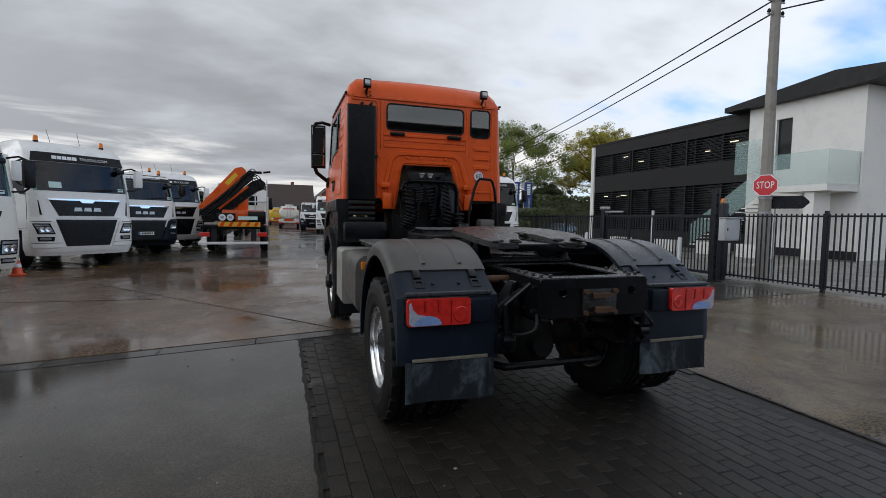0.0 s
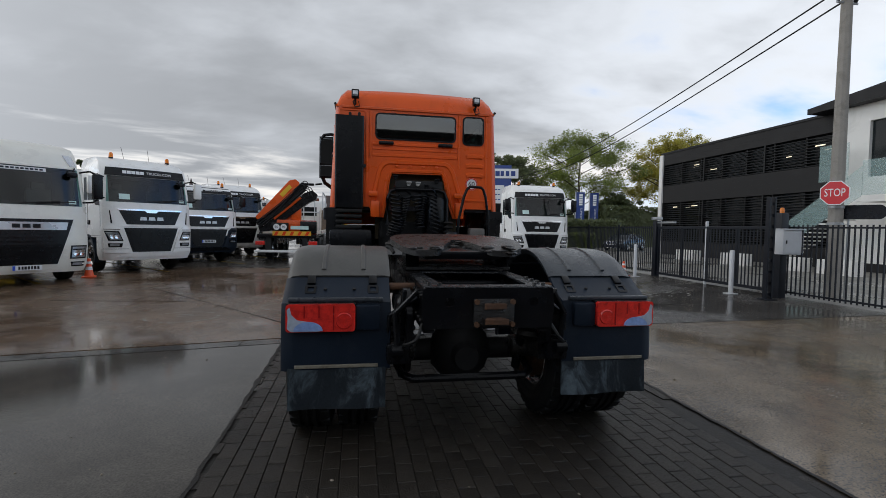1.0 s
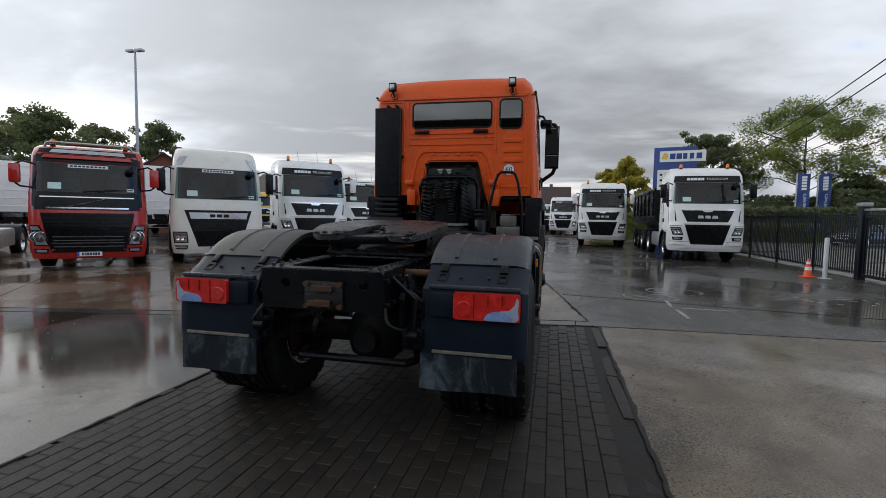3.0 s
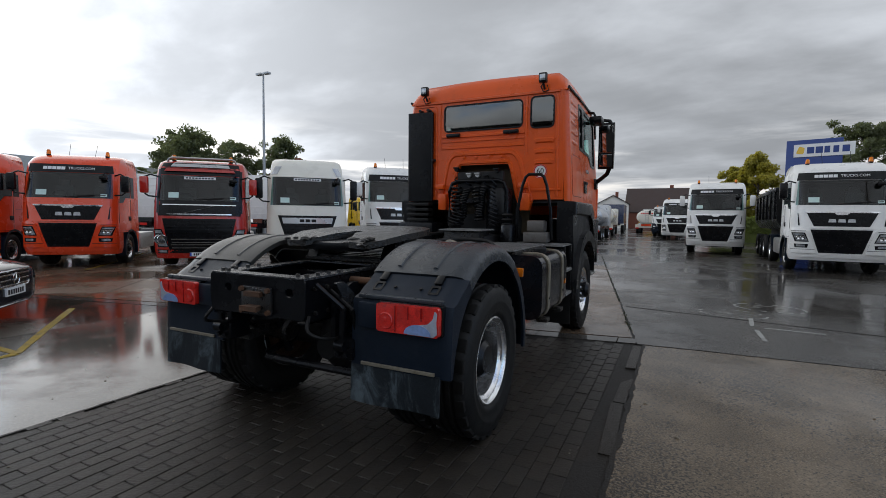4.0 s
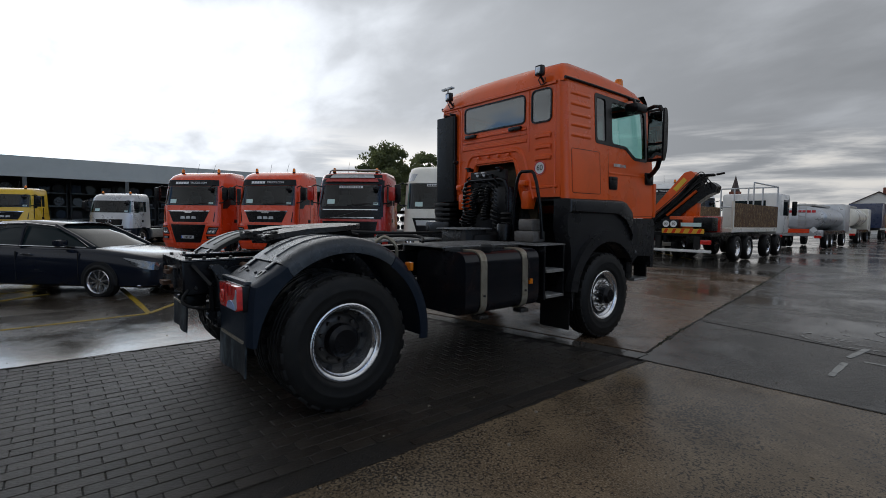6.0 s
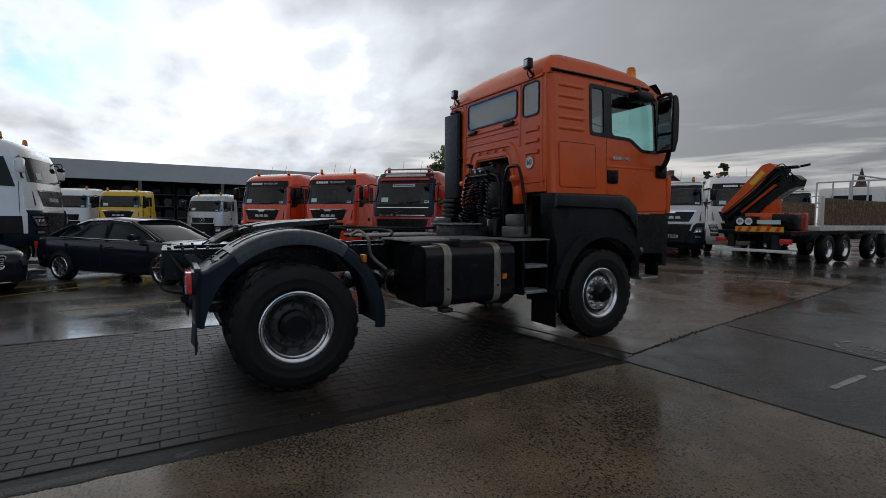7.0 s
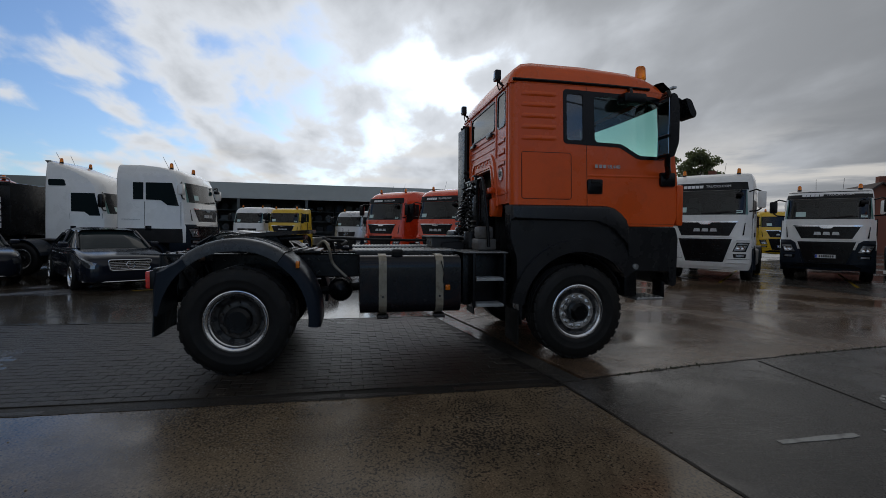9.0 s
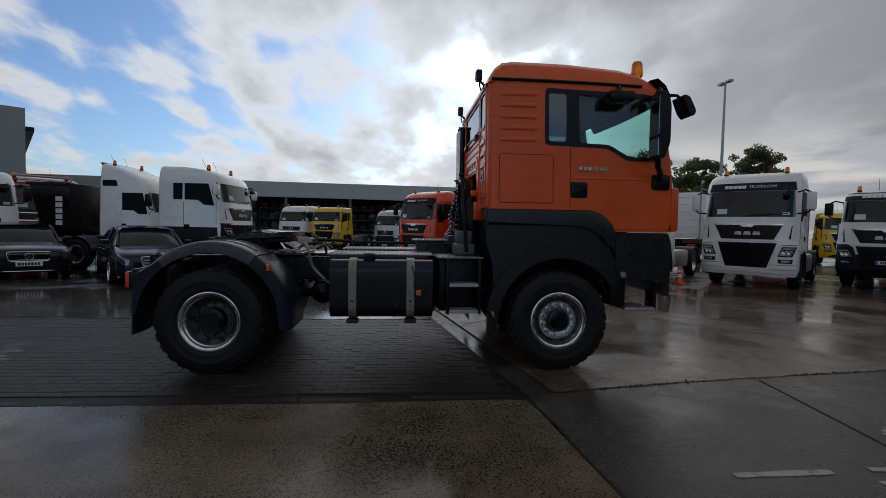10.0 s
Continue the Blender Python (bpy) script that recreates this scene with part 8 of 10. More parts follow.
def street_side():
    # concrete pole with the stop sign
    p = thing("utility_pole", pose(10.65, 5.98, 0), "weathered concrete utility pole carrying wires", "pole")
    bm = bmesh.new()
    lathe(bm, [(-0.06, 0.17), (9.2, 0.105), (9.21, 0.0)], 10, "z")
    part("shaft", bm, CONCRETE, p)
    for z in (7.05, 7.4):
        bm = bmesh.new()
        rod(bm, (-0.3, 0, z), (0.3, 0, z), 0.025, 8)
        q = part("cross_arm", bm, GALV, p)
        for x in (-0.25, 0.25):
            bm = bmesh.new()
            lathe(bm, [(0.0, 0.03), (0.05, 0.05), (0.1, 0.03), (0.13, 0.0)], 10, "z", (x, 0, z + 0.02))
            part("insulator", bm, BLACK_MATT, q)
    for z in (1.75, 2.15):
        bm = bmesh.new()
        lathe(bm, [(z, 0.166), (z + 0.06, 0.166)], 14, "z")
        part("clamp", bm, GALV, p)
    s = thing("stop_sign", pose(10.32, 5.75, 2.5, 0, 0, -62), "red octagonal stop sign with white letters", "road sign")
    bm = bmesh.new()
    octo = lambda r: [(r * math.cos(radians(22.5 + 45 * k)), r * math.sin(radians(22.5 + 45 * k))) for k in range(8)]
    extrude(bm, octo(0.305), -0.012, 0.012, "y")
    pl = part("panel", bm, WHITE_TEXT, s, "", 0)
    bm = bmesh.new()
    extrude(bm, octo(0.283), -0.016, -0.011, "y")
    part("red_field", bm, RED_SIGN, pl, "", 0)
    lettering("lettering", "STOP", 0.24, WHITE_TEXT, pl, pose(0, -0.018, 0.0, 90, 0, 0) @ Matrix.Diagonal((0.7, 1.1, 1, 1)), 0.003)
    bm = bmesh.new()
    rod(bm, (0, 0.0, 0.1), (0.1, 0.28, 0.1), 0.02, 8)
    rod(bm, (0, 0.0, -0.12), (0.1, 0.28, -0.12), 0.02, 8)
    part("bracket", bm, GALV, s)
    d = thing("direction_board", pose(10.9, 5.75, 2.06, 0, 0, -62), "black board behind the concrete pole", "sign")
    bm = bmesh.new()
    extrude(bm, rounded([(-0.45, -0.17), (0.5, -0.17), (0.66, 0.0), (0.5, 0.17), (-0.45, 0.17)], 0.05), 0.0, 0.025, "y")
    part("board", bm, BLACK, d, "", 0)
    bm = bmesh.new()
    rod(bm, (-0.1, 0.012, -0.17), (-0.1, 0.012, -2.12), 0.02, 8)
    part("stem", bm, GALV, d)
    # wires from the pole to the north
    for k, (dx, z, end) in enumerate(((-0.1, 7.42, (15.6, 46, 7.1)), (0.1, 7.2, (16.4, 46, 6.85)))):
        a, b = Vector((10.65 + dx, 5.98, z)), Vector(end)
        pts = [a.lerp(b, t / 24) - Vector((0, 0, 0.9 * math.sin(math.pi * t / 24))) for t in range(25)]
        bm = bmesh.new()
        tube(bm, pts, 0.022, 5)
        tagged(part("overhead_wire", bm, BLACK_MATT, None), "sagging black overhead wire from the pole", "wire", "overhead wires")
        a, b = Vector((10.65 + dx, 5.98, z)), Vector((26 + dx, -34, z))
        pts = [a.lerp(b, t / 12) - Vector((0, 0, 0.9 * math.sin(math.pi * t / 12))) for t in range(13)]
        bm = bmesh.new()
        tube(bm, pts, 0.022, 5)
        tagged(part("overhead_wire", bm, BLACK_MATT, None), "sagging black overhead wire from the pole", "wire", "overhead wires")
    far = thing("far_pole", pose(16, 46.1, 0), "slim grey pole carrying the wires far off", "pole")
    bm = bmesh.new()
    lathe(bm, [(-0.06, 0.15), (7.3, 0.1), (7.31, 0.0)], 8, "z")
    part("shaft", bm, CONCRETE, far)
    bm = bmesh.new()
    rod(bm, (-0.5, 0, 7.05), (0.5, 0, 6.65), 0.04, 6)
    part("cross_arm", bm, GALV, far)


street_side()


def office():
    o = thing("office_building", pose(21, 0, 0), "two-storey office with dark louvred bands and a white stair block", "building")
    Y0, Y1 = 14.62, 27.5

    def slab_part(name, x0, x1, y0, y1, z0, z1, m, label="", bev=0.0, parent=None):
        bm = bmesh.new()
        box(bm, x0, x1, y0, y1, z0, z1, bev)
        return part(name, bm, m, parent or o, label, 0)
    slab_part("inner_wall", 0.5, 9, Y0, Y1, -0.06, 7.0, CLAD)
    for z0, z1 in ((6.35, 7.15), (3.65, 4.85), (-0.06, 0.9)):
        w = slab_part("cladding_band", 0.0, 0.5, Y0, Y1, z0, z1, CLAD, "dark slate-grey cladding")
        n = int((z1 - z0) / 0.27)
        for k in range(1, n):
            slab_part("cladding_joint", -0.006, 0.0, Y0, Y1, z0 + k * (z1 - z0) / n - 0.006, z0 + k * (z1 - z0) / n, LOUVRE, "", 0, w)
    slab_part("roof_edge", -0.05, 9, Y0, Y1 + 0.3, 7.15, 7.27, LOUVRE)
    slab_part("end_fin", -0.12, 9, Y1, Y1 + 0.35, -0.06, 7.1, RENDER, "white end wall")
    rnd = random.Random(5)
    for z0, z1 in ((4.85, 6.35), (0.9, 3.65)):
        bays = 7
        for b in range(bays):
            a, c = Y0 + (Y1 - Y0) * b / bays, Y0 + (Y1 - Y0) * (b + 1) / bays
            win = slab_part("window", 0.34, 0.36, a + 0.04, c - 0.04, z0, z1, PANE, "dark office window")
            slab_part("mullion", 0.1, 0.4, c - 0.04, c + 0.04, z0, z1, LOUVRE, "", 0, win)
            for q in range(rnd.choice((0, 1, 2))):
                yy, zz = rnd.uniform(a + 0.3, c - 0.6), rnd.uniform(z0 + 0.5, z1 - 0.2)
                slab_part("ceiling_lamp", 0.331, 0.338, yy, yy + rnd.uniform(0.3, 0.7), zz, zz + 0.05, OFFICE_LAMP, "lit ceiling lamp", 0, win)
        n = int((z1 - z0) / 0.14)
        sl = None
        for k in range(n):
            z = z0 + 0.05 + (z1 - z0 - 0.05) * k / n
            if sl is None:
                bm = bmesh.new()
                box(bm, 0.02, 0.16, Y0, Y1, -0.012, 0.025, 0, pose(0, 0, 0))
                sl = part("louvre_slat", bm, LOUVRE, o, "", 0, pose(0, 0, z))
            else:
                again(sl, pose(0, 0, z))
        for y in (Y0 + 0.05, Y0 + 4.2, Y0 + 8.8, Y1 - 0.05):
            slab_part("louvre_post", -0.02, 0.2, y - 0.05, y + 0.05, z0, z1, LOUVRE)
    # white block
    bm = bmesh.new()
    hole = [(12.45, 4.05), (13.2, 4.05), (13.2, 6.45), (12.45, 6.45)]
    sheet(bm, [(9.5, -0.06), (14.62, -0.06), (14.62, 7.2), (9.5, 7.2)], [hole], lambda u, v, d: (-0.3 + d, u, v), 0.3)
    blk = part("stair_block_wall", bm, RENDER, o, "white rendered wall", 0)
    slab_part("stair_block", 0.0, 9, 9.5, 14.6, -0.06, 7.2, RENDER, "", 0, blk)
    slab_part("tall_window", -0.15, -0.12, 12.45, 13.2, 4.05, 6.45, PANE, "tall blue-grey window", 0, blk)
    slab_part("side_window", 3.0, 4.6, 9.47, 9.49, 3.2, 5.2, PANE, "", 0, blk)
    slab_part("plinth", -0.34, -0.3, 9.5, 14.6, -0.06, 0.35, CLAD, "", 0, blk)
    bm = bmesh.new()
    extrude(bm, [(8.6, 7.2), (8.6, 7.75), (10.4, 7.95), (15.6, 7.45), (15.6, 7.2)], -0.9, 9, "x")
    part("roof_overhang", bm, LOUVRE, o, "black projecting roof edge", 0)
    # landing and stair with glass
    slab_part("landing", -2.2, -0.3, 9.6, 11.9, 2.85, 3.12, RENDER, "white stair landing")
    for x0, x1, y0, y1, z0, z1 in ((-2.2, -2.17, 9.6, 11.9, 3.12, 4.5), (-2.2, -0.3, 9.57, 9.6, 3.12, 4.5), (-1.2, -1.17, 13.3, 14.6, 3.9, 5.5)):
        slab_part("glass_panel", x0, x1, y0, y1, z0, z1, FROST, "greenish balustrade glass")
    for k in range(15):
        y, z = 11.9 + k * 0.29, 2.95 - k * 0.185
        slab_part("stair_tread", -2.15, -0.95, y, y + 0.3, z - 0.06, z, RENDER)
    bm = bmesh.new()
    extrude(bm, [(11.9, 3.1), (16.2, 0.35), (16.2, 1.4), (11.9, 4.3)], -2.2, -2.17)
    part("glass_panel", bm, FROST, o, "greenish balustrade glass", 0)
    slab_part("column", -2.0, -1.0, 10.2, 10.6, -0.06, 2.85, RENDER)
    for y in (10.9, 13.0, 16.0, 19.5):
        slab_part("planter", -3.6, -3.1, y, y + 1.5, -0.06, 0.55, RENDER, "low white planter")


OFFICE_LAMP = bpy.data.materials.new("office_ceiling_light")
OFFICE_LAMP.use_nodes = True
OFFICE_LAMP.node_tree.nodes["Principled BSDF"].inputs["Emission Color"].default_value = (1.0, 0.86, 0.6, 1)
OFFICE_LAMP.node_tree.nodes["Principled BSDF"].inputs["Emission Strength"].default_value = 1.2
office()


# ---- storage shed and far buildings ----
def shed():
    o = thing("storage_shed", pose(-40, 0, -0.14), "long grey open-fronted storage shed full of parts", "building")
    grey = mat("grey_metal_sheet", (0.42, 0.44, 0.42), 0.55, 0.0, 0.08, 0.5, 20, 0.03, 0, (0.34, 0.35, 0.33), 0.4)
    # dark grey carries the shade inside the open shed: wall, columns, shelves
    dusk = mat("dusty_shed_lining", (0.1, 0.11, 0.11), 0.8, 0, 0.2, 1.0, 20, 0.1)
    bm = bmesh.new()
    box(bm, -0.1, 0.1, -34, 34, 4.3, 5.73)
    f = part("fascia", bm, grey, o, "pale grey metal fascia", 0)
    for k in range(34):
        bm = bmesh.new()
        box(bm, 0.1, 0.106, -33 + k * 2.0, -32.985 + k * 2.0, 4.32, 5.71)
        part("sheet_joint", bm, grey, f, "", 0)
    bm = bmesh.new()
    box(bm, -14, -0.1, -34, 34, 5.5, 5.7)
    part("roof", bm, grey, o, "", 0)
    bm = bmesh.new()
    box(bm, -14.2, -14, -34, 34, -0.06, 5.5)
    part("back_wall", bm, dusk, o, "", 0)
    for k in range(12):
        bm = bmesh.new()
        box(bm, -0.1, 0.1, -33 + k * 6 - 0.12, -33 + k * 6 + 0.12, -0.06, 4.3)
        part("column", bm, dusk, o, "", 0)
    rnd = random.Random(9)
    for k in range(22):
        r = thing("storage_rack", pose(-43.2, -31.5 + k * 2.95, -0.11), "dark shelving rack stacked with vehicle parts", "shelf", "storage racks")
        bm = bmesh.new()
        for y in (-1.35, 1.35):
            for x in (-0.5, 0.5):
                box(bm, x - 0.04, x + 0.04, y - 0.04, y + 0.04, -0.06, 4.1)
        part_each("upright", bm, CLAD, r, "", 0)
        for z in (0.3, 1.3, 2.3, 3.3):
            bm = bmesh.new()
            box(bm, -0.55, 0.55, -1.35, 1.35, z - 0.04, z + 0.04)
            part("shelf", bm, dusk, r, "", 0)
            for q in range(3):
                bm = bmesh.new()
                y = -0.9 + q * 0.9 + rnd.uniform(-0.1, 0.1)
                if rnd.random() < 0.5:
                    lathe(bm, [(-0.2, 0.0), (-0.2, 0.33), (0.2, 0.33), (0.2, 0.0)], 14, "x", (rnd.uniform(0, 0.2), y, z + 0.37))
                else:
                    box(bm, -0.3, 0.45, y - 0.33, y + 0.3, z + 0.04, z + rnd.uniform(0.35, 0.75), 0.03)
                part("stored_part", bm, rnd.choice((BLACK, CLAD, PLASTIC, GREASE, dusk)), r, "", 30)


shed()


def house(m, w, d, h, ridge, wall, roof, label, windows=()):
    o = thing("house", m, label, "house")
    bm = bmesh.new()
    extrude(bm, [(-w / 2, -0.06), (w / 2, -0.06), (w / 2, h), (0, ridge), (-w / 2, h)], 0, d, "y")
    wl = part("wall", bm, wall, o, "", 0)
    for s in (-1, 1):
        bm = bmesh.new()
        extrude(bm, [(s * (w / 2 + 0.3), h - 0.3 * (ridge - h) / (w / 2)), (0, ridge + 0.02), (0, ridge + 0.2), (s * (w / 2 + 0.3), h + 0.18 - 0.3 * (ridge - h) / (w / 2))], -0.3, d + 0.3, "y")
        part("roof", bm, roof, o, "", 0)
    bm = bmesh.new()
    box(bm, w * 0.12, w * 0.12 + 0.6, d * 0.3, d * 0.3 + 0.8, ridge - 0.6, ridge + 1.0, 0.03)
    part("chimney", bm, BRICK, o, "", 0)
    for x, z in windows:
        bm = bmesh.new()
        box(bm, x - 0.45, x + 0.45, -0.04, 0.05, z, z + 1.1)
        wn = part("window", bm, RENDER, o, "", 0)
        bm = bmesh.new()
        box(bm, x - 0.37, x + 0.37, -0.06, -0.03, z + 0.08, z + 1.02)
        part("pane", bm, PANE, wn, "", 0)
    return o


house(pose(-31.5, 31.2, 0, 0, 0, 40), 6, 8, 4.2, 6.4, BRICK, ROOF_TILE, "red-brick house with dark tiled roof behind the lorries", ((-1.5, 3.4), (1.5, 3.4)))
house(pose(-10.4, 105.9, 0, 0, 0, 12), 6.5, 10, 5.2, 7.0, RENDER, ROOF_TILE, "small white gabled house far beyond the yard", ((0, 3.0),))
house(pose(12.5, 146, 0, 0, 0, 4), 11, 12, 6.0, 10.8, BRICK, ROOF_TILE, "brown house with chimney far beyond the yard")
house(pose(5.4, 120, 0, 0, 0, 90), 12, 14, 3.8, 9.2, BRICK, ROOF_TILE, "long barn with a broad brown tiled roof")
house(pose(-31, 51.5, 0, 0, 0, 60), 7, 8, 4.0, 6.7, BRICK, ROOF_TILE, "brick house beyond the parked lorries", ((-1.5, 3.2), (1.5, 3.2)))


def grey_hall():
    o = thing("grey_hall", pose(-28.65, -23.6, -0.12, 0, 0, 38), "tall grey clad hall with a glass band", "building")
    g = mat("grey_cassette_wall", (0.3, 0.31, 0.31), 0.6, 0.1, 0.08, 0.8, 30, 0.05)
    bm = bmesh.new()
    box(bm, -16, 0, -12, 0, -0.06, 9.1)
    w = part("wall", bm, g, o, "", 0)
    for k in range(31):
        bm = bmesh.new()
        box(bm, -16, 0.004, 0.0, 0.012, 0.5 + k * 0.27, 0.515 + k * 0.27)
        part("board_joint", bm, CLAD, w, "", 0)
    bm = bmesh.new()
    box(bm, -16, -1.2, 0.0, 0.03, 4.4, 7.7)
    part("window", bm, FROST, o, "", 0)
    bm = bmesh.new()
    box(bm, -16, -0.8, 0.0, 0.5, 7.7, 8.0)
    part("canopy", bm, LOUVRE, o, "", 0)


grey_hall()


# ---- trees and hedges ----
def leaves(bm, rnd, centre, r, n, size):
    for _ in range(n):
        v = Vector((rnd.gauss(0, 1), rnd.gauss(0, 1), rnd.gauss(0, 1))).normalized() * r * rnd.random() ** 0.45
        p = centre + Vector((v.x, v.y, v.z * 0.75))
        a = Vector((rnd.gauss(0, 1), rnd.gauss(0, 1), rnd.gauss(0, 1))).normalized()
        b = a.orthogonal().normalized()
        s = size * rnd.uniform(0.6, 1.3)
        a, b = a * s, b * s * 0.55
        bm.faces.new([bm.verts.new(p - a), bm.verts.new(p - b), bm.verts.new(p + a), bm.verts.new(p + b)])


def tree(x, y, h, crown, leaf, label, seed, dens=1.0, flat=0.6, low=0.35):
    rnd = random.Random(seed)
    o = thing("tree", pose(x, y, 0), label, "tree", "trees round the yard")
    bm = bmesh.new()
    tips = []
    top = Vector((rnd.uniform(-0.3, 0.3), rnd.uniform(-0.3, 0.3), h * 0.8))
    tube(bm, [Vector((0, 0, -0.1)), Vector((0.1, 0, h * low)), top * 0.75, top], 0.14, 7)
    for v in bm.verts:
        k = max(0.25, 1.6 - v.co.z / (h * 0.55))
        c = Vector((0.05, 0, v.co.z))
        v.co = c + (v.co - c) * k
    for k in range(13):
        z = h * (low + (0.8 - low) * k / 12)
        a = k * 2.4 + rnd.uniform(-0.4, 0.4)
        f = math.sin(math.pi * min(max((z / h - low + 0.12) / (1.0 - low), 0.05), 1) ** flat)
        L = crown * max(f, 0.3) * rnd.uniform(0.75, 1.05)
        e = Vector((math.cos(a) * L, math.sin(a) * L, z + h * rnd.uniform(0.08, 0.17)))
        m = Vector((math.cos(a) * L * 0.5, math.sin(a) * L * 0.5, z + h * 0.06))
        tube(bm, [Vector((0, 0, z - 0.2)), m, e], 0.045, 5)
        tips += [(e, 0.95), (m.lerp(e, 0.5) + Vector((rnd.uniform(-0.5, 0.5), rnd.uniform(-0.5, 0.5), 0.5)), 0.8)]
    tips.append((Vector((top.x, top.y, h * 0.92)), 1.0))
    part("trunk", bm, BARK, o, "", 50)
    bm = bmesh.new()
    for p, k in tips:
        for q in range(6):
            c = p + Vector((rnd.gauss(0, 0.15), rnd.gauss(0, 0.15), rnd.gauss(0, 0.1))) * crown
            leaves(bm, rnd, c, crown * 0.2 * k * rnd.uniform(0.6, 1.25), int(150 * dens), 0.125)
    part("crown", bm, leaf, o, "", 0)


tree(24.0, 47.0, 12.6, 6.0, LEAF_G, "broad light-green tree with open crown", 1, dens=1.15, flat=0.8)
tree(16.0, 47, 9.6, 3.4, LEAF_D, "dense dark-green tree behind the sign", 2)
tree(34.6, 46, 12.4, 5.0, LEAF_Y, "tall tree with yellowing leaves beside the office", 3)
tree(40, 50, 13.5, 5.0, LEAF_Y, "tall yellow-green tree behind the office", 4)
tree(8.2, 44, 7.0, 2.2, LEAF_Y, "slender tree with yellow autumn leaves", 5, low=0.2)
tree(6.8, 46, 6.0, 2.0, LEAF_Y, "slender tree with yellow autumn leaves", 15, low=0.2)
tree(-35, 34.5, 9.5, 3.0, LEAF_D, "dark round tree beyond the parked lorries", 6, dens=0.6, low=0.25)
tree(-37.5, 30.6, 8.8, 3.0, LEAF_D, "dark round tree beside a lamp mast", 7, dens=0.6, low=0.25)
tree(-34.5, 23.6, 8.6, 3.4, LEAF_D, "dark dense tree above the parked lorries", 8, dens=0.6, low=0.25)
tree(-41, 27.5, 8.8, 3.2, LEAF_D, "dark dense tree above the parked lorries", 9, dens=0.6, low=0.25)
tree(-65, 115, 14.5, 1.6, LEAF_D, "narrow poplar far off", 10, low=0.15)
tree(-65, 122, 17.0, 2.2, LEAF_D, "narrow poplar far off", 12, low=0.15)
tree(27, 44, 5.2, 2.6, LEAF_D, "dark shrubby tree by the fence", 11, low=0.15)


def hedge(x0, x1, y0, y1, h, leaf, seed, label):
    rnd = random.Random(seed)
    bm = bmesh.new()
    for _ in range(int(950 * (x1 - x0 + y1 - y0) / 4)):
        p = Vector((rnd.uniform(x0, x1), rnd.uniform(y0, y1), h * rnd.random() ** 0.5 + rnd.gauss(0, 0.06)))
        a = Vector((rnd.gauss(0, 1), rnd.gauss(0, 1), rnd.gauss(0, 1))).normalized() * 0.19
        b = a.orthogonal() * 0.65
        bm.faces.new([bm.verts.new(p - a), bm.verts.new(p - b), bm.verts.new(p + a), bm.verts.new(p + b)])
    box(bm, x0 + 0.15, x1 - 0.15, y0 + 0.2, y1 - 0.2, -0.06, h * 0.86)
    tagged(part("hedge", bm, leaf, None, "", 0), label, "hedge", kind="stuff")


hedge(10.5, 24, 38, 39.5, 2.6, LEAF_D, 1, "dark clipped hedge behind the fence")
hedge(10.5, 20, 35.5, 36.9, 1.3, LEAF_G, 5, "low clipped green hedge behind the fence")
hedge(9, 30, 43.5, 45, 3.8, LEAF_D, 4, "dark shrubs beyond the fence")
hedge(24, 40, 41, 42.5, 4.2, LEAF_D, 2, "tall dark hedge behind the office")
hedge(4.8, 10.5, 40, 42, 2.0, LEAF_G, 3, "green shrubs at the end of the yard")


def church():
    o = thing("church_tower", pose(-100, 305, 0), "distant church tower with a pointed dark spire", "church")
    bm = bmesh.new()
    box(bm, -2.4, 2.4, -2.4, 2.4, -0.06, 20)
    part("tower", bm, BRICK, o, "", 0)
    bm = bmesh.new()
    bmesh.ops.create_cone(bm, cap_ends=True, segments=8, radius1=2.5, radius2=0.05, depth=9.5, matrix=Matrix.Translation((0, 0, 24.7)))
    part("spire", bm, ROOF_TILE, o, "", 0)


church()


def south_sky_blocker():
    # added out of view: keeps bright low sky out of rear-facing reflections
    bm = bmesh.new()
    box(bm, -13, 24, -24.6, -24, -0.06, 7.5)
    box(bm, -13.2, 24.2, -24.8, -23.9, 7.5, 7.7)
    tagged(part("wall_south", bm, CLAD, None, "", 0), "unseen dark wall added behind the yard to block low southern sky", "wall", kind="structure")


south_sky_blocker()


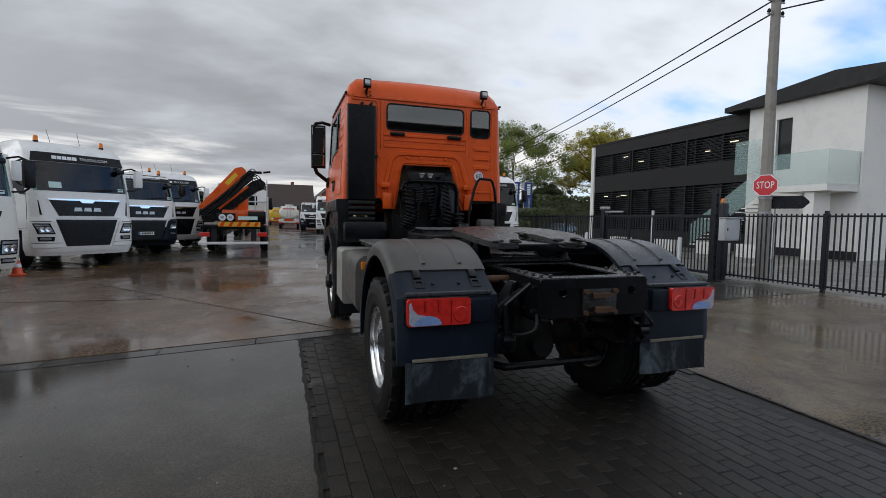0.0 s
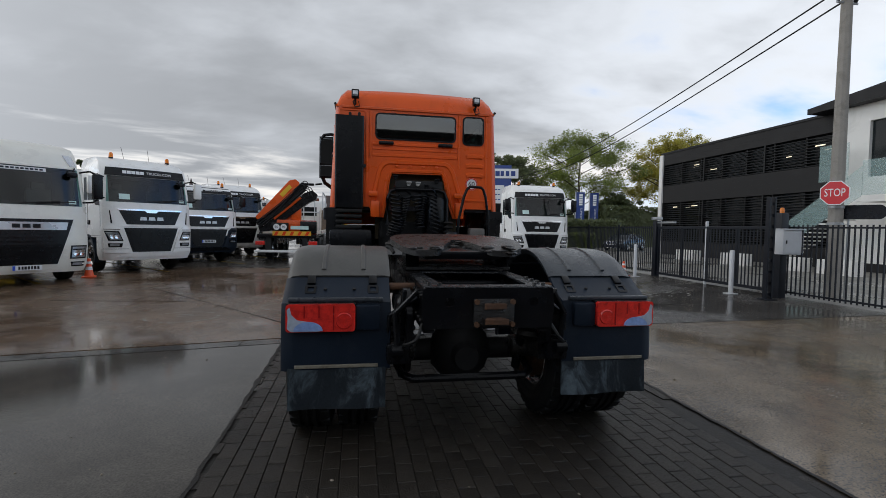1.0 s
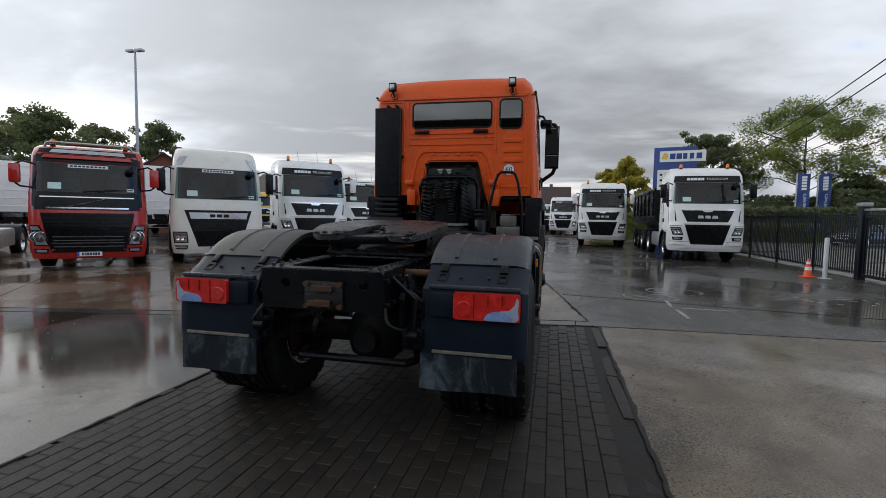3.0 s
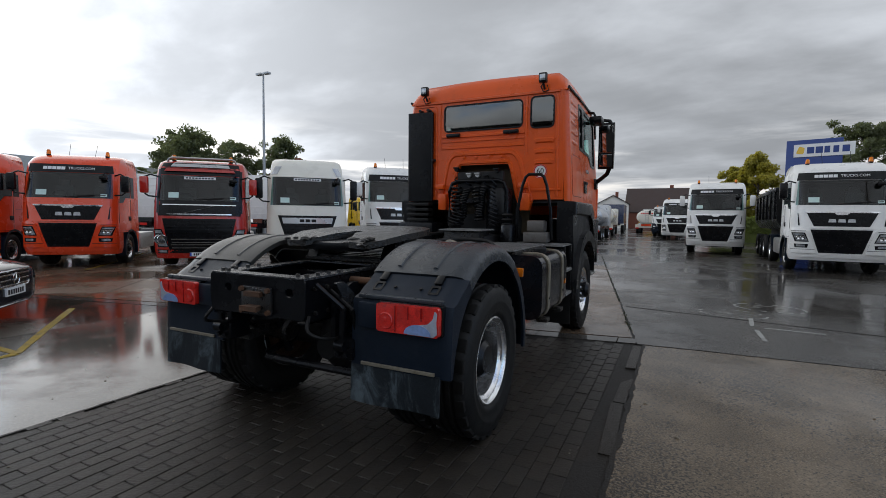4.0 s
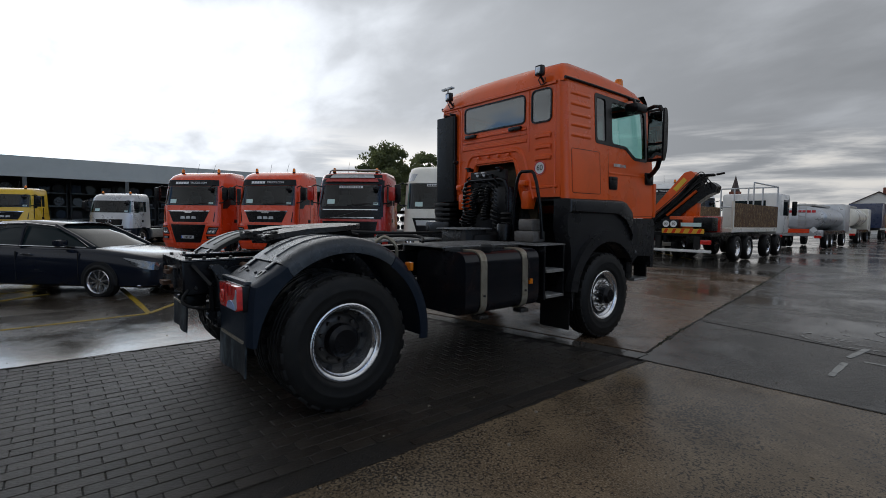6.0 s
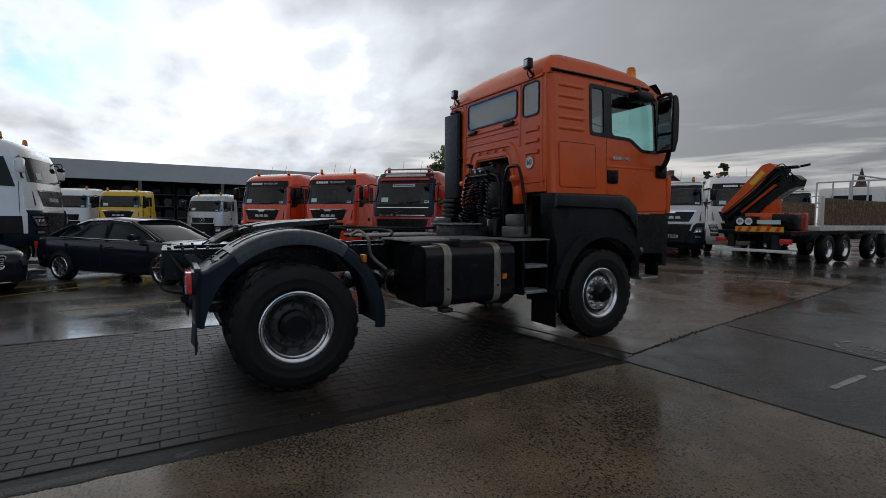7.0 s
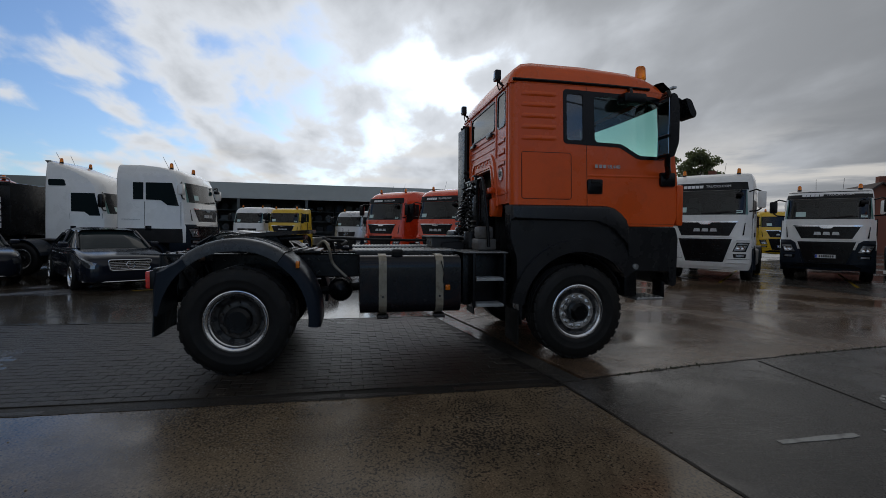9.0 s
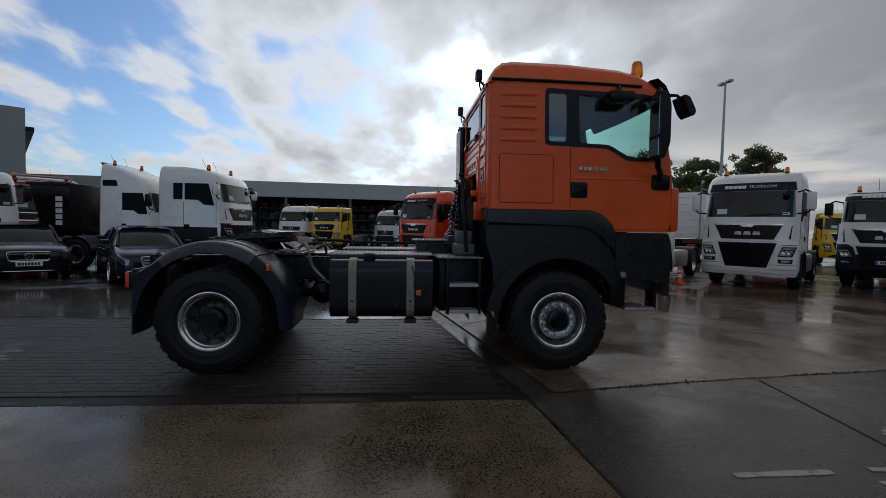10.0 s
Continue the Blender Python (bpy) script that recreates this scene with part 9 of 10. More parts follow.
# ---- sign tower, flags, lamp mast ----
def sign_tower():
    o = thing("sign_tower", pose(7.75, 30.2, 0, 0, 0, -14), "blue sign tower with white name panel", "sign")
    bm = bmesh.new()
    box(bm, 0, 2.5, 0, 0.35, -0.06, 6.2, 0.02)
    body = part("tower", bm, SIGN_BLUE, o)
    bm = bmesh.new()
    box(bm, 0.35, 3.0, -0.04, 0.0, 5.25, 5.95, 0.005)
    n = part("name_panel", bm, WHITE_TEXT, body, "white name panel", 0)
    bm = bmesh.new()
    bars(bm, 0.95, 2.85, -0.042, 5.42, 5.78, 5, 2, 0.006)
    part_each("name_bar", bm, SIGN_BLUE, n, "", 0)
    bm = bmesh.new()
    extrude(bm, rounded([(0.45, 5.45), (0.8, 5.4), (0.85, 5.75), (0.6, 5.85)], 0.08), -0.048, -0.038, "y")
    part("mark", bm, YELLOW, n, "", 0)
    bm = bmesh.new()
    box(bm, 0.25, 2.0, -0.03, 0.0, 2.2, 4.75, 0.005)
    l = part("list_panel", bm, WHITE_TEXT, body, "white list panel", 0)
    for k in range(6):
        bm = bmesh.new()
        bars(bm, 0.75, 1.75, -0.032, 4.4 - k * 0.36, 4.47 - k * 0.36, 5, k, 0.004)
        part("text_bar", bm, SIGN_BLUE, l, "", 0)
        bm = bmesh.new()
        box(bm, 0.4, 0.55, -0.036, -0.03, 4.37 - k * 0.36, 4.5 - k * 0.36)
        part("icon", bm, BLACK_MATT, l, "", 0)


sign_tower()
for fx, fy in ((21.4, 42.4), (23.1, 42.7)):
    o = thing("banner_flag", pose(fx, fy, 0, 0, 0, -26), "blue banner flag on a pale pole with white letters", "flag", "banner flags")
    bm = bmesh.new()
    lathe(bm, [(-0.06, 0.06), (5.6, 0.05), (5.61, 0)], 10, "z")
    part("pole", bm, POST_WHITE, o)
    bm = bmesh.new()
    rows = [[bm.verts.new((0.06 + 0.85 * i / 6, 0.04 * math.sin(i * 1.1 + k), 5.55 - 3.2 * k / 8)) for i in range(7)] for k in range(9)]
    skin(bm, rows, wrap=False)
    geom = bmesh.ops.extrude_face_region(bm, geom=bm.faces[:])
    bmesh.ops.translate(bm, vec=(0, 0.012, 0), verts=[g for g in geom["geom"] if isinstance(g, bmesh.types.BMVert)])
    fl = part("flag", bm, SIGN_BLUE, o)
    lettering("lettering", "SPARE PARTS", 0.26, WHITE_TEXT, fl, pose(0.62, -0.06, 3.15, 90, -90, 0), 0.004, "CENTER")
    bm = bmesh.new()
    for k in range(5):
        box(bm, 0.35, 0.7, -0.075, -0.06, 4.2 + k * 0.24, 4.38 + k * 0.24)
    part_each("name_bar", bm, WHITE_TEXT, fl, "", 0)

o = thing("lamp_mast", pose(-30.9, 28.0, 0), "tall grey lamp mast with twin heads", "street lamp")
bm = bmesh.new()
lathe(bm, [(-0.06, 0.16), (13.9, 0.08), (13.91, 0)], 12, "z")
part("mast", bm, GALV, o)
for s in (-1, 1):
    bm = bmesh.new()
    box(bm, min(s * 0.1, s * 0.75), max(s * 0.1, s * 0.75), -0.2, 0.2, 13.9, 14.08, 0.04)
    part("lamp_head", bm, GALV, o)


# ---- cars ----
CAR_TYRE = tyre_mesh(0.325, 0.22, 0.225)


def car_rim():
    bm = bmesh.new()
    lathe(bm, [(0.1, 0.228), (0.112, 0.22), (0.095, 0.205), (0.0, 0.19), (-0.02, 0.0)], 28)
    for k in range(10):
        a = 2 * math.pi * k / 10
        M = Matrix.Rotation(a, 4, "X")
        box(bm, 0.055, 0.09, -0.016, 0.016, 0.03, 0.212, 0, M)
    lathe(bm, [(0.06, 0.06), (0.1, 0.05), (0.1, 0.0)], 14)
    me = finish(bm, 35)
    me.materials.append(STEEL)
    return me


CAR_RIM = car_rim()


def saloon(m, label, plate=True, slats=5, older=False):
    o = thing("saloon_car", m, label, "car", "parked cars")
    # y, bottom, top, half width
    st = [(2.45, 0.40, 0.62, 0.5), (2.43, 0.27, 0.70, 0.66), (2.37, 0.21, 0.755, 0.76), (2.25, 0.2, 0.795, 0.835), (2.05, 0.2, 0.835, 0.885), (1.75, 0.2, 0.88, 0.905), (1.4, 0.2, 0.92, 0.918), (1.05, 0.2, 0.95, 0.92), (0.3, 0.2, 0.955, 0.925), (-0.6, 0.2, 0.97, 0.925),
          (-1.4, 0.2, 0.99, 0.92), (-1.9, 0.22, 1.01, 0.9), (-2.25, 0.26, 1.0, 0.85), (-2.4, 0.32, 0.9, 0.76), (-2.43, 0.42, 0.75, 0.68)]
    bm = bmesh.new()
    rows = []
    for y, zb, zt, w in st:
        h = zt - zb
        q = [(0.0, zb), (w * 0.8, zb), (w * 0.96, zb + 0.05), (w, zb + h * 0.35), (w, zb + h * 0.62), (w * 0.985, zb + h * 0.68), (w * 0.965, zb + h * 0.86), (w * 0.9, zt - 0.02), (w * 0.8, zt), (w * 0.4, zt + 0.018), (0.0, zt + 0.022)]
        rows.append([bm.verts.new((x, y, z)) for x, z in q] + [bm.verts.new((-x, y, z)) for x, z in q[-2:0:-1]])
    skin(bm, rows)
    bm.faces.new(rows[0]), bm.faces.new(rows[-1][::-1])
    body = part("body", bm, CAR_PAINT, o, "glossy black-blue paint with raindrops", 50)

    def body_x(y, z):
        """Half width of the body at a place along it and a height."""
        k = max(i for i in range(len(st) - 1) if st[i][0] >= y or i == 0)
        (ya, ba, ta, wa), (yb, bb, tb, wb) = st[k], st[k + 1]
        f = min(max((ya - y) / (ya - yb), 0), 1)
        zb, zt, w = ba + (bb - ba) * f, ta + (tb - ta) * f, wa + (wb - wa) * f
        h = zt - zb
        prof = [(zb, 0.8), (zb + 0.05, 0.96), (zb + h * 0.35, 1.0), (zb + h * 0.62, 1.0), (zb + h * 0.68, 0.985), (zb + h * 0.86, 0.965), (zt - 0.02, 0.9), (zt, 0.8), (zt + 0.02, 0.3)]
        return w * float(np.interp(z, [a for a, _ in prof], [b for _, b in prof]))
    # cabin glass, then roof and pillars over it
    gs = [(1.22, 0.93, 0.945, 0.76, 0.7), (0.8, 0.945, 1.16, 0.8, 0.66), (0.3, 0.95, 1.375, 0.82, 0.6), (-0.3, 0.96, 1.43, 0.825, 0.585), (-0.9, 0.97, 1.41, 0.82, 0.58), (-1.4, 0.985, 1.29, 0.8, 0.58), (-1.75, 0.995, 1.14, 0.77, 0.6), (-2.0, 1.0, 1.02, 0.72, 0.62)]
    bm = bmesh.new()
    rows = []
    for y, z0, z1, w0, w1 in gs:
        q = [(w0, z0), (w1 + (w0 - w1) * 0.06, z1 - (z1 - z0) * 0.12), (w1 * 0.9, z1), (w1 * 0.45, z1 + 0.012), (0, z1 + 0.016)]
        rows.append([bm.verts.new((x, y, z)) for x, z in q] + [bm.verts.new((-x, y, z)) for x, z in q[-2::-1]])
    skin(bm, rows, wrap=False)
    part("cabin_glass", bm, GLASS, body, "dark tinted car windows", 50)
    bm = bmesh.new()
    rows = []
    for y, z0, z1, w0, w1 in gs[2:6]:
        rows.append([bm.verts.new((x, y + (0.12 if y == 0.3 else -0.02), z + 0.012)) for x, z in ((w1 + (w0 - w1) * 0.1, z1 - (z1 - z0) * 0.14), (w1 * 0.9, z1), (w1 * 0.45, z1 + 0.012), (0, z1 + 0.016), (-w1 * 0.45, z1 + 0.012), (-w1 * 0.9, z1), (-w1 - (w0 - w1) * 0.1, z1 - (z1 - z0) * 0.14))])
    skin(bm, rows, wrap=False)
    part("roof", bm, CAR_PAINT, body, "", 50)
    for s in (-1, 1):
        bm = bmesh.new()
        tube(bm, [(s * 0.745, 1.2, 0.95), (s * 0.69, 0.8, 1.15), (s * 0.635, 0.32, 1.365)], 0.028, 6)
        tube(bm, [(s * 0.635, -1.35, 1.27), (s * 0.69, -1.72, 1.12), (s * 0.72, -1.98, 1.01)], 0.05, 6)
        tube(bm, [(s * 0.645, -0.32, 1.39), (s * 0.845, -0.25, 0.965)], 0.028, 6)
        part_each("pillar", bm, CAR_PAINT, body)
        bm = bmesh.new()
        tube(bm, [(s * 0.78, 1.1, 0.96), (s * 0.715, 0.8, 1.13), (s * 0.655, 0.3, 1.345), (s * 0.64, -0.3, 1.4), (s * 0.645, -0.9, 1.37), (s * 0.69, -1.4, 1.2), (s * 0.8, -1.6, 1.0), (s * 0.86, -0.6, 0.975), (s * 0.86, 0.5, 0.96), (s * 0.8, 1.08, 0.95)], 0.009, 5)
        part("window_trim", bm, CHROME, body, "chrome window trim")
        bm = bmesh.new()
        box(bm, min(s * 0.86, s * 1.06), max(s * 0.86, s * 1.06), 0.62, 0.78, 0.97, 1.1, 0.04)
        part("door_mirror", bm, CAR_PAINT, body, "", 50)
        for y in (0.05, -0.95):
            bm = bmesh.new()
            box(bm, min(s * 0.9, s * 0.935), max(s * 0.9, s * 0.935), y - 0.2, y, 0.8, 0.825, 0.006)
            part("door_handle", bm, CHROME, body)
        bm = bmesh.new()
        for y in (1.0, -0.28, -1.3):
            box(bm, min(s * 0.9, s * 0.9265), max(s * 0.9, s * 0.9265), y - 0.004, y + 0.004, 0.32, 0.86)
        part_each("door_seam", bm, BLACK_MATT, body, "", 0)
        for y in (1.42, -1.45):
            bm = bmesh.new()
            wheel_arch(bm, s, y, 0.335, 0.0, 0.362, 0.9, 0.93, -12, 192, 20)
            part("wheel_well", bm, BLACK_MATT, body, "", 0)
            t = new("wheel", CAR_TYRE)
            t.parent = o
            t.matrix_basis = pose(s * 0.845, y, 0.325, 20 * y, 0, 0 if s > 0 else 180)
            r = new("rim", CAR_RIM)
            r.parent = t
        bm = bmesh.new()
        rows, n = [], 9
        for k in range(n + 1):
            u = k / n
            y = 2.425 - (0.38 if older else 0.56) * u ** 1.25
            lo, hi = 0.545 + 0.2 * u ** 2, 0.665 + 0.115 * u ** 0.8
            if u > 0.85 and not older:
                lo = lo + (hi - lo) * (u - 0.85) * 4
            rows.append([bm.verts.new((s * (body_x(y, lo + (hi - lo) * v) + 0.008), y + 0.01, lo + (hi - lo) * v)) for v in (0, 0.34, 0.67, 1.0)])
        skin(bm, rows, wrap=False)
        part("headlamp", bm, CAR_LENS, body, "clear headlamp", 40)
        bm = bmesh.new()
        box(bm, min(s * 0.5, s * 0.8), max(s * 0.5, s * 0.8), -2.44, -2.3, 0.72, 0.88, 0.03)
        part("tail_lamp", bm, LAMP_RED, body)
    bm = bmesh.new()
    extrude(bm, rounded([(-0.42, 0.725), (0.42, 0.725), (0.38, 0.51), (-0.38, 0.51)], 0.06), 2.36, 2.452, "y")
    gr = part("grille", bm, BLACK, body, "", 0)
    bm = bmesh.new()
    tube(bm, [(x, 2.455, z) for x, z in rounded([(-0.43, 0.735), (0.43, 0.735), (0.385, 0.5), (-0.385, 0.5)], 0.06)], 0.014, 6, True)
    part("grille_frame", bm, CHROME, gr, "chrome grille surround", 50)
    for k in range(slats):
        z = 0.53 + 0.15 * k / max(slats - 1, 1)
        bm = bmesh.new()
        box(bm, -0.375 - 0.03 * k / slats, 0.375 + 0.03 * k / slats, 2.45, 2.466, z - 0.011, z + 0.011, 0.004)
        part("slat", bm, CHROME, gr, "chrome grille slat", 0)
    bm = bmesh.new()
    lathe(bm, [(-0.006, 0.085), (0.0, 0.092), (0.01, 0.085), (0.0, 0.076)], 22, "z")
    for k in range(3):
        a = radians(90 + 120 * k)
        rod(bm, (0, 0, 0), (0.08 * math.cos(a), 0.08 * math.sin(a), 0), 0.012, 5, 0.003)
    part("badge", bm, CHROME, gr, "round chrome badge", 30, pose(0, 2.478, 0.615, 90))
    bm = bmesh.new()
    box(bm, -0.6, 0.6, 2.36, 2.41, 0.27, 0.36, 0.02)
    part("air_intake", bm, BLACK_MATT, body)
    bm = bmesh.new()
    tube(bm, [(-0.84, 2.12, 0.25), (-0.7, 2.36, 0.25), (-0.4, 2.43, 0.25), (0.4, 2.43, 0.25), (0.7, 2.36, 0.25), (0.84, 2.12, 0.25)], 0.012, 6)
    part("bumper_trim", bm, CHROME, body, "chrome lower bumper trim")
    if plate:
        bm = bmesh.new()
        box(bm, -0.26, 0.26, 2.45, 2.472, 0.38, 0.49)
        pl = part("number_plate", bm, WHITE_TEXT, body, "", 0)
        bm = bmesh.new()
        bars(bm, -0.2, 0.23, 2.472, 0.4, 0.47, 7, 4, 0.003)
        part_each("plate_bar", bm, BLACK_MATT, pl, "", 0)
    return o


saloon(pose(-8.05, -1.42, gz(-8, -1.4) - 0.02, 0, 0, 45 - 90), "glossy black saloon car with chrome grille on yellow bay lines", True, 3)
saloon(pose(-7.8, -5.27, gz(-8, -6), 0, 0, 36 - 90), "dark blue-grey older saloon car with slatted grille", False, 5, True)
saloon(pose(21.3, 32.8, gz(21, 32), 0, 0, 125), "dark parked saloon car behind the steel gate", False, 4)
saloon(pose(-8.55, -9.0, gz(-8, -9), 0, 0, 40 - 90), "dark blue saloon car with chrome badge", True, 2)

# more lorries beyond the cars
parked_lorry("barred", RED, row_pose(-12.9, -11.3, 48), "red lorry cab with roof lamp bar", "tractor", banner=False)
parked_lorry("star", WHITE, row_pose(-9.9, -11.5, 48), "white lorry cab with dark grille and round badge", "tractor", banner=False)


# ---- trailers and special bodies ----
def tipper(m, label, length=7.5, z0=1.25, z1=2.75):
    o = thing("tipper_trailer", m, label, "trailer")
    bm = bmesh.new()
    sec = [(-1.0, z0), (-1.22, z0 + 0.35), (-1.25, z1), (1.25, z1), (1.22, z0 + 0.35), (1.0, z0)]
    extrude(bm, rounded(sec, 0.12), -length, 0, "y")
    b = part("body", bm, BLACK, o, "dark rounded tipper body", 30)
    for s in (-1, 1):
        bm = bmesh.new()
        box(bm, min(s * 1.2, s * 1.3), max(s * 1.2, s * 1.3), -length, 0.05, z1 - 0.08, z1 + 0.08, 0.02)
        part("top_rail", bm, BLACK, b)
        for k in range(int(length / 1.2)):
            bm = bmesh.new()
            box(bm, min(s * 1.2, s * 1.29), max(s * 1.2, s * 1.29), -0.4 - k * 1.2, -0.3 - k * 1.2, z0 + 0.4, z1 - 0.08)
            part("side_rib", bm, BLACK, b, "", 0)
        for k in range(3):
            wheel(o, s * 1.06, -length + 1.2 + k * 1.3, 0.5, s, True)
    bm = bmesh.new()
    for s in (-1, 1):
        box(bm, s * 0.45 - 0.06, s * 0.45 + 0.06, -length, -0.2, 0.95, 1.26)
    part("frame", bm, BLACK_MATT, o, "", 0)
    return o


tipper(pose(6.85, 18.2, 0, 0, 0, 178), "dark tipper trailer coupled behind a white lorry")


def box_trailer(m, label, length, z1, paint, letters=True):
    o = thing("box_trailer", m, label, "trailer")
    bm = bmesh.new()
    box(bm, -1.25, 1.25, -length, 0, 1.2, z1, 0.04)
    b = part("body", bm, paint, o)
    if letters:
        bm = bmesh.new()
        for k in range(5):
            box(bm, 1.25, 1.256, -0.55, -0.3, 1.45 + k * 0.22, 1.62 + k * 0.22)
        part_each("name_bar", bm, WHITE_TEXT, b, "", 0)
    for s in (-1, 1):
        bm = bmesh.new()
        box(bm, min(s * 1.24, s * 1.27), max(s * 1.24, s * 1.27), -length, 0, z1 - 0.1, z1 + 0.03, 0.01)
        part("top_rail", bm, paint, b)
        for k in range(3):
            wheel(o, s * 1.06, -length + 1.4 + k * 1.3, 0.5, s, True)
    bm = bmesh.new()
    for s in (-1, 1):
        box(bm, s * 0.45 - 0.06, s * 0.45 + 0.06, -length, -0.2, 0.95, 1.2)
    part("frame", bm, BLACK_MATT, o, "", 0)
    return o


def box_body(m, label, length=6.5):
    """A lorry seen from its tail: ribbed box body, chassis, wheels, lamps."""
    o = thing("box_lorry", m, label, "lorry", "box lorries behind the row")
    bm = bmesh.new()
    box(bm, -1.25, 1.25, -length, 0, 1.35, 3.75, 0.03)
    body = part("box_body", bm, WHITE, o, "white ribbed panels")
    for k in range(6):
        bm = bmesh.new()
        z = 1.62 + k * 0.38
        box(bm, -1.265, 1.265, -length - 0.015, 0.015, z - 0.022, z + 0.022, 0.006)
        part("rib", bm, WHITE, body, "", 0)
    for x in (-1.24, 1.24):
        bm = bmesh.new()
        box(bm, x - 0.035, x + 0.035, -0.02, 0.04, 1.3, 3.8, 0.008)
        part("corner_post", bm, GALV, body, "", 0)
    bm = bmesh.new()
    tube(bm, [(-1.2, -0.1, 3.75), (-1.2, -0.1, 3.95), (-1.2, -length + 0.1, 3.95), (-1.2, -length + 0.1, 3.75)], 0.025, 6)
    tube(bm, [(1.2, -0.1, 3.75), (1.2, -0.1, 3.95), (1.2, -length + 0.1, 3.95), (1.2, -length + 0.1, 3.75)], 0.025, 6)
    part_each("roof_rail", bm, GALV, body, "", 0)
    bm = bmesh.new()
    for s in (-1, 1):
        box(bm, s * 0.42 - 0.05, s * 0.42 + 0.05, -length, 0.1, 0.95, 1.3)
    box(bm, -1.1, 1.1, 0.02, 0.1, 0.85, 1.12, 0.01)
    frame_part = part("chassis_frame", bm, BLACK, o, "", 0)
    for s in (-1, 1):
        bm = bmesh.new()
        box(bm, s * 0.9 - 0.18, s * 0.9 + 0.18, 0.1, 0.13, 0.92, 1.06, 0.006)
        part("tail_lamp", bm, LAMP_RED, frame_part, "", 0)
        wheel(o, s * 1.0, -1.1, 0.5, s)
        wheel(o, s * 1.0, -length + 0.9, 0.5, s)
        bm = bmesh.new()
        extrude(bm, rounded([(-1.72, 1.08), (-0.48, 1.08), (-0.42, 0.95), (-0.42, 1.14), (-1.78, 1.14), (-1.78, 0.95)], 0.03), s * 0.82, s * 1.18)
        part("mudguard", bm, BLACK, o, "", 30)
    return o


white_box = box_body(row_pose(-18.0, 16.4, -47), "white ribbed box body on a lorry chassis behind the row")
copy_thing(white_box, row_pose(-23.6, 13.8, -47))
box_trailer(row_pose(-13.5, -6.9, 84) @ pose(0, -3.3, 0), "black trailer with white marks coupled behind a white tractor", 9, 3.0, BLACK)
box_trailer(pose(-5.4, 68, 0, 0, 0, 3), "dark blue covered trailer in the row of tankers", 8, 3.6, BLUE_DARK, False)


RUST_SIDE = mat("rusted_drop_side", (0.1, 0.048, 0.022), 0.75, 0, 0.35, 5.0, 60, 0.2, 0.0, (0.42, 0.3, 0.14), 0.8)


def crane_lorry():
    o = thing("crane_lorry", pose(-3.62, 16.2, gz(-3, 17), 0, 0, 1.5), "flatbed lorry with a folded orange loading crane", "lorry")
    bm = bmesh.new()
    for s in (-1, 1):
        box(bm, s * 0.42 - 0.05, s * 0.42 + 0.05, 0.1, 10.2, 0.75, 1.05)
    box(bm, -1.15, 1.15, 0.15, 2.3, 1.0, 1.15, 0.02)
    part("chassis_frame", bm, BLACK, o, "", 0)
    for y in (2.95, 4.35, 6.95, 8.6):
        for s in (-1, 1):
            wheel(o, s * 1.06, y, 0.5, s, y < 6)
    bm = bmesh.new()
    box(bm, -1.24, 1.24, 0.0, 0.12, 0.42, 0.52, 0.02)
    part("underrun_bar", bm, WHITE, o, "white under-run bar")
    for s in (-1, 1):
        bm = bmesh.new()
        box(bm, min(s * 0.85, s * 1.2), max(s * 0.85, s * 1.2), 0.1, 0.18, 0.72, 0.88, 0.01)
        part("tail_lamp", bm, LAMP_RED, o)
        bm = bmesh.new()
        box(bm, s * 0.7 - 0.1, s * 0.7 + 0.1, 0.15, 0.3, 0.55, 1.0)
        part("bar_bracket", bm, BLACK_MATT, o, "", 0)
    bm = bmesh.new()
    box(bm, -0.55, 0.95, 0.12, 0.16, 1.1, 1.28, 0.004)
    mb = part("marker_board", bm, mat("marker_yellow", (0.75, 0.42, 0.03), 0.45), o, "yellow and red marker board", 0)
    for k in range(5):
        bm = bmesh.new()
        extrude(bm, [(-0.5 + k * 0.3, 1.11), (-0.38 + k * 0.3, 1.11), (-0.3 + k * 0.3, 1.27), (-0.42 + k * 0.3, 1.27)], 0.115, 0.121, "y")
        part("stripe", bm, ORANGE_RED, mb, "", 0)
    for x, w in ((-0.4, "80"), (-0.12, "90")):
        bm = bmesh.new()
        lathe(bm, [(0.0, 0.0), (0.0, 0.125)], 24, "z")
        st = part("speed_sticker", bm, WHITE_TEXT, o, "round white speed sticker", 0, pose(x, 0.11, 1.45, 90))
        lettering("lettering", w, 0.13, BLACK_MATT, st, pose(0, 0, 0.004), 0.001)
    bm = bmesh.new()
    box(bm, -0.6, 0.05, 0.115, 0.5, 1.29, 1.62, 0.02)
    part("sticker_box", bm, BLACK, o)
    bm = bmesh.new()
    box(bm, 0.15, 0.85, 0.1, 0.15, 1.36, 1.5)
    part("notice_plate", bm, PAPER, o, "", 0)
    # crane: column, two booms folded at a slant, hoses
    cr = part("crane_base", crane_box(-0.45, 0.55, 0.5, 1.3, 1.15, 1.75), ORANGE, o, "orange crane column")
    bm = bmesh.new()
    a, b = Vector((-1.1, 0.75, 1.5)), Vector((0.5, 0.75, 3.1))
    d = (b - a).normalized()
    n = Vector((-d.z, 0, d.x))
    extrude(bm, rounded([(-1.25, 1.86), (-1.2, 1.74), (-0.95, 1.8), (0.4, 3.08), (0.45, 3.3), (0.3, 3.42), (0.06, 3.37)], 0.04), 0.45, 0.95, "y")
    part("main_boom", bm, ORANGE, cr, "orange folded crane boom", 0)
    bm = bmesh.new()
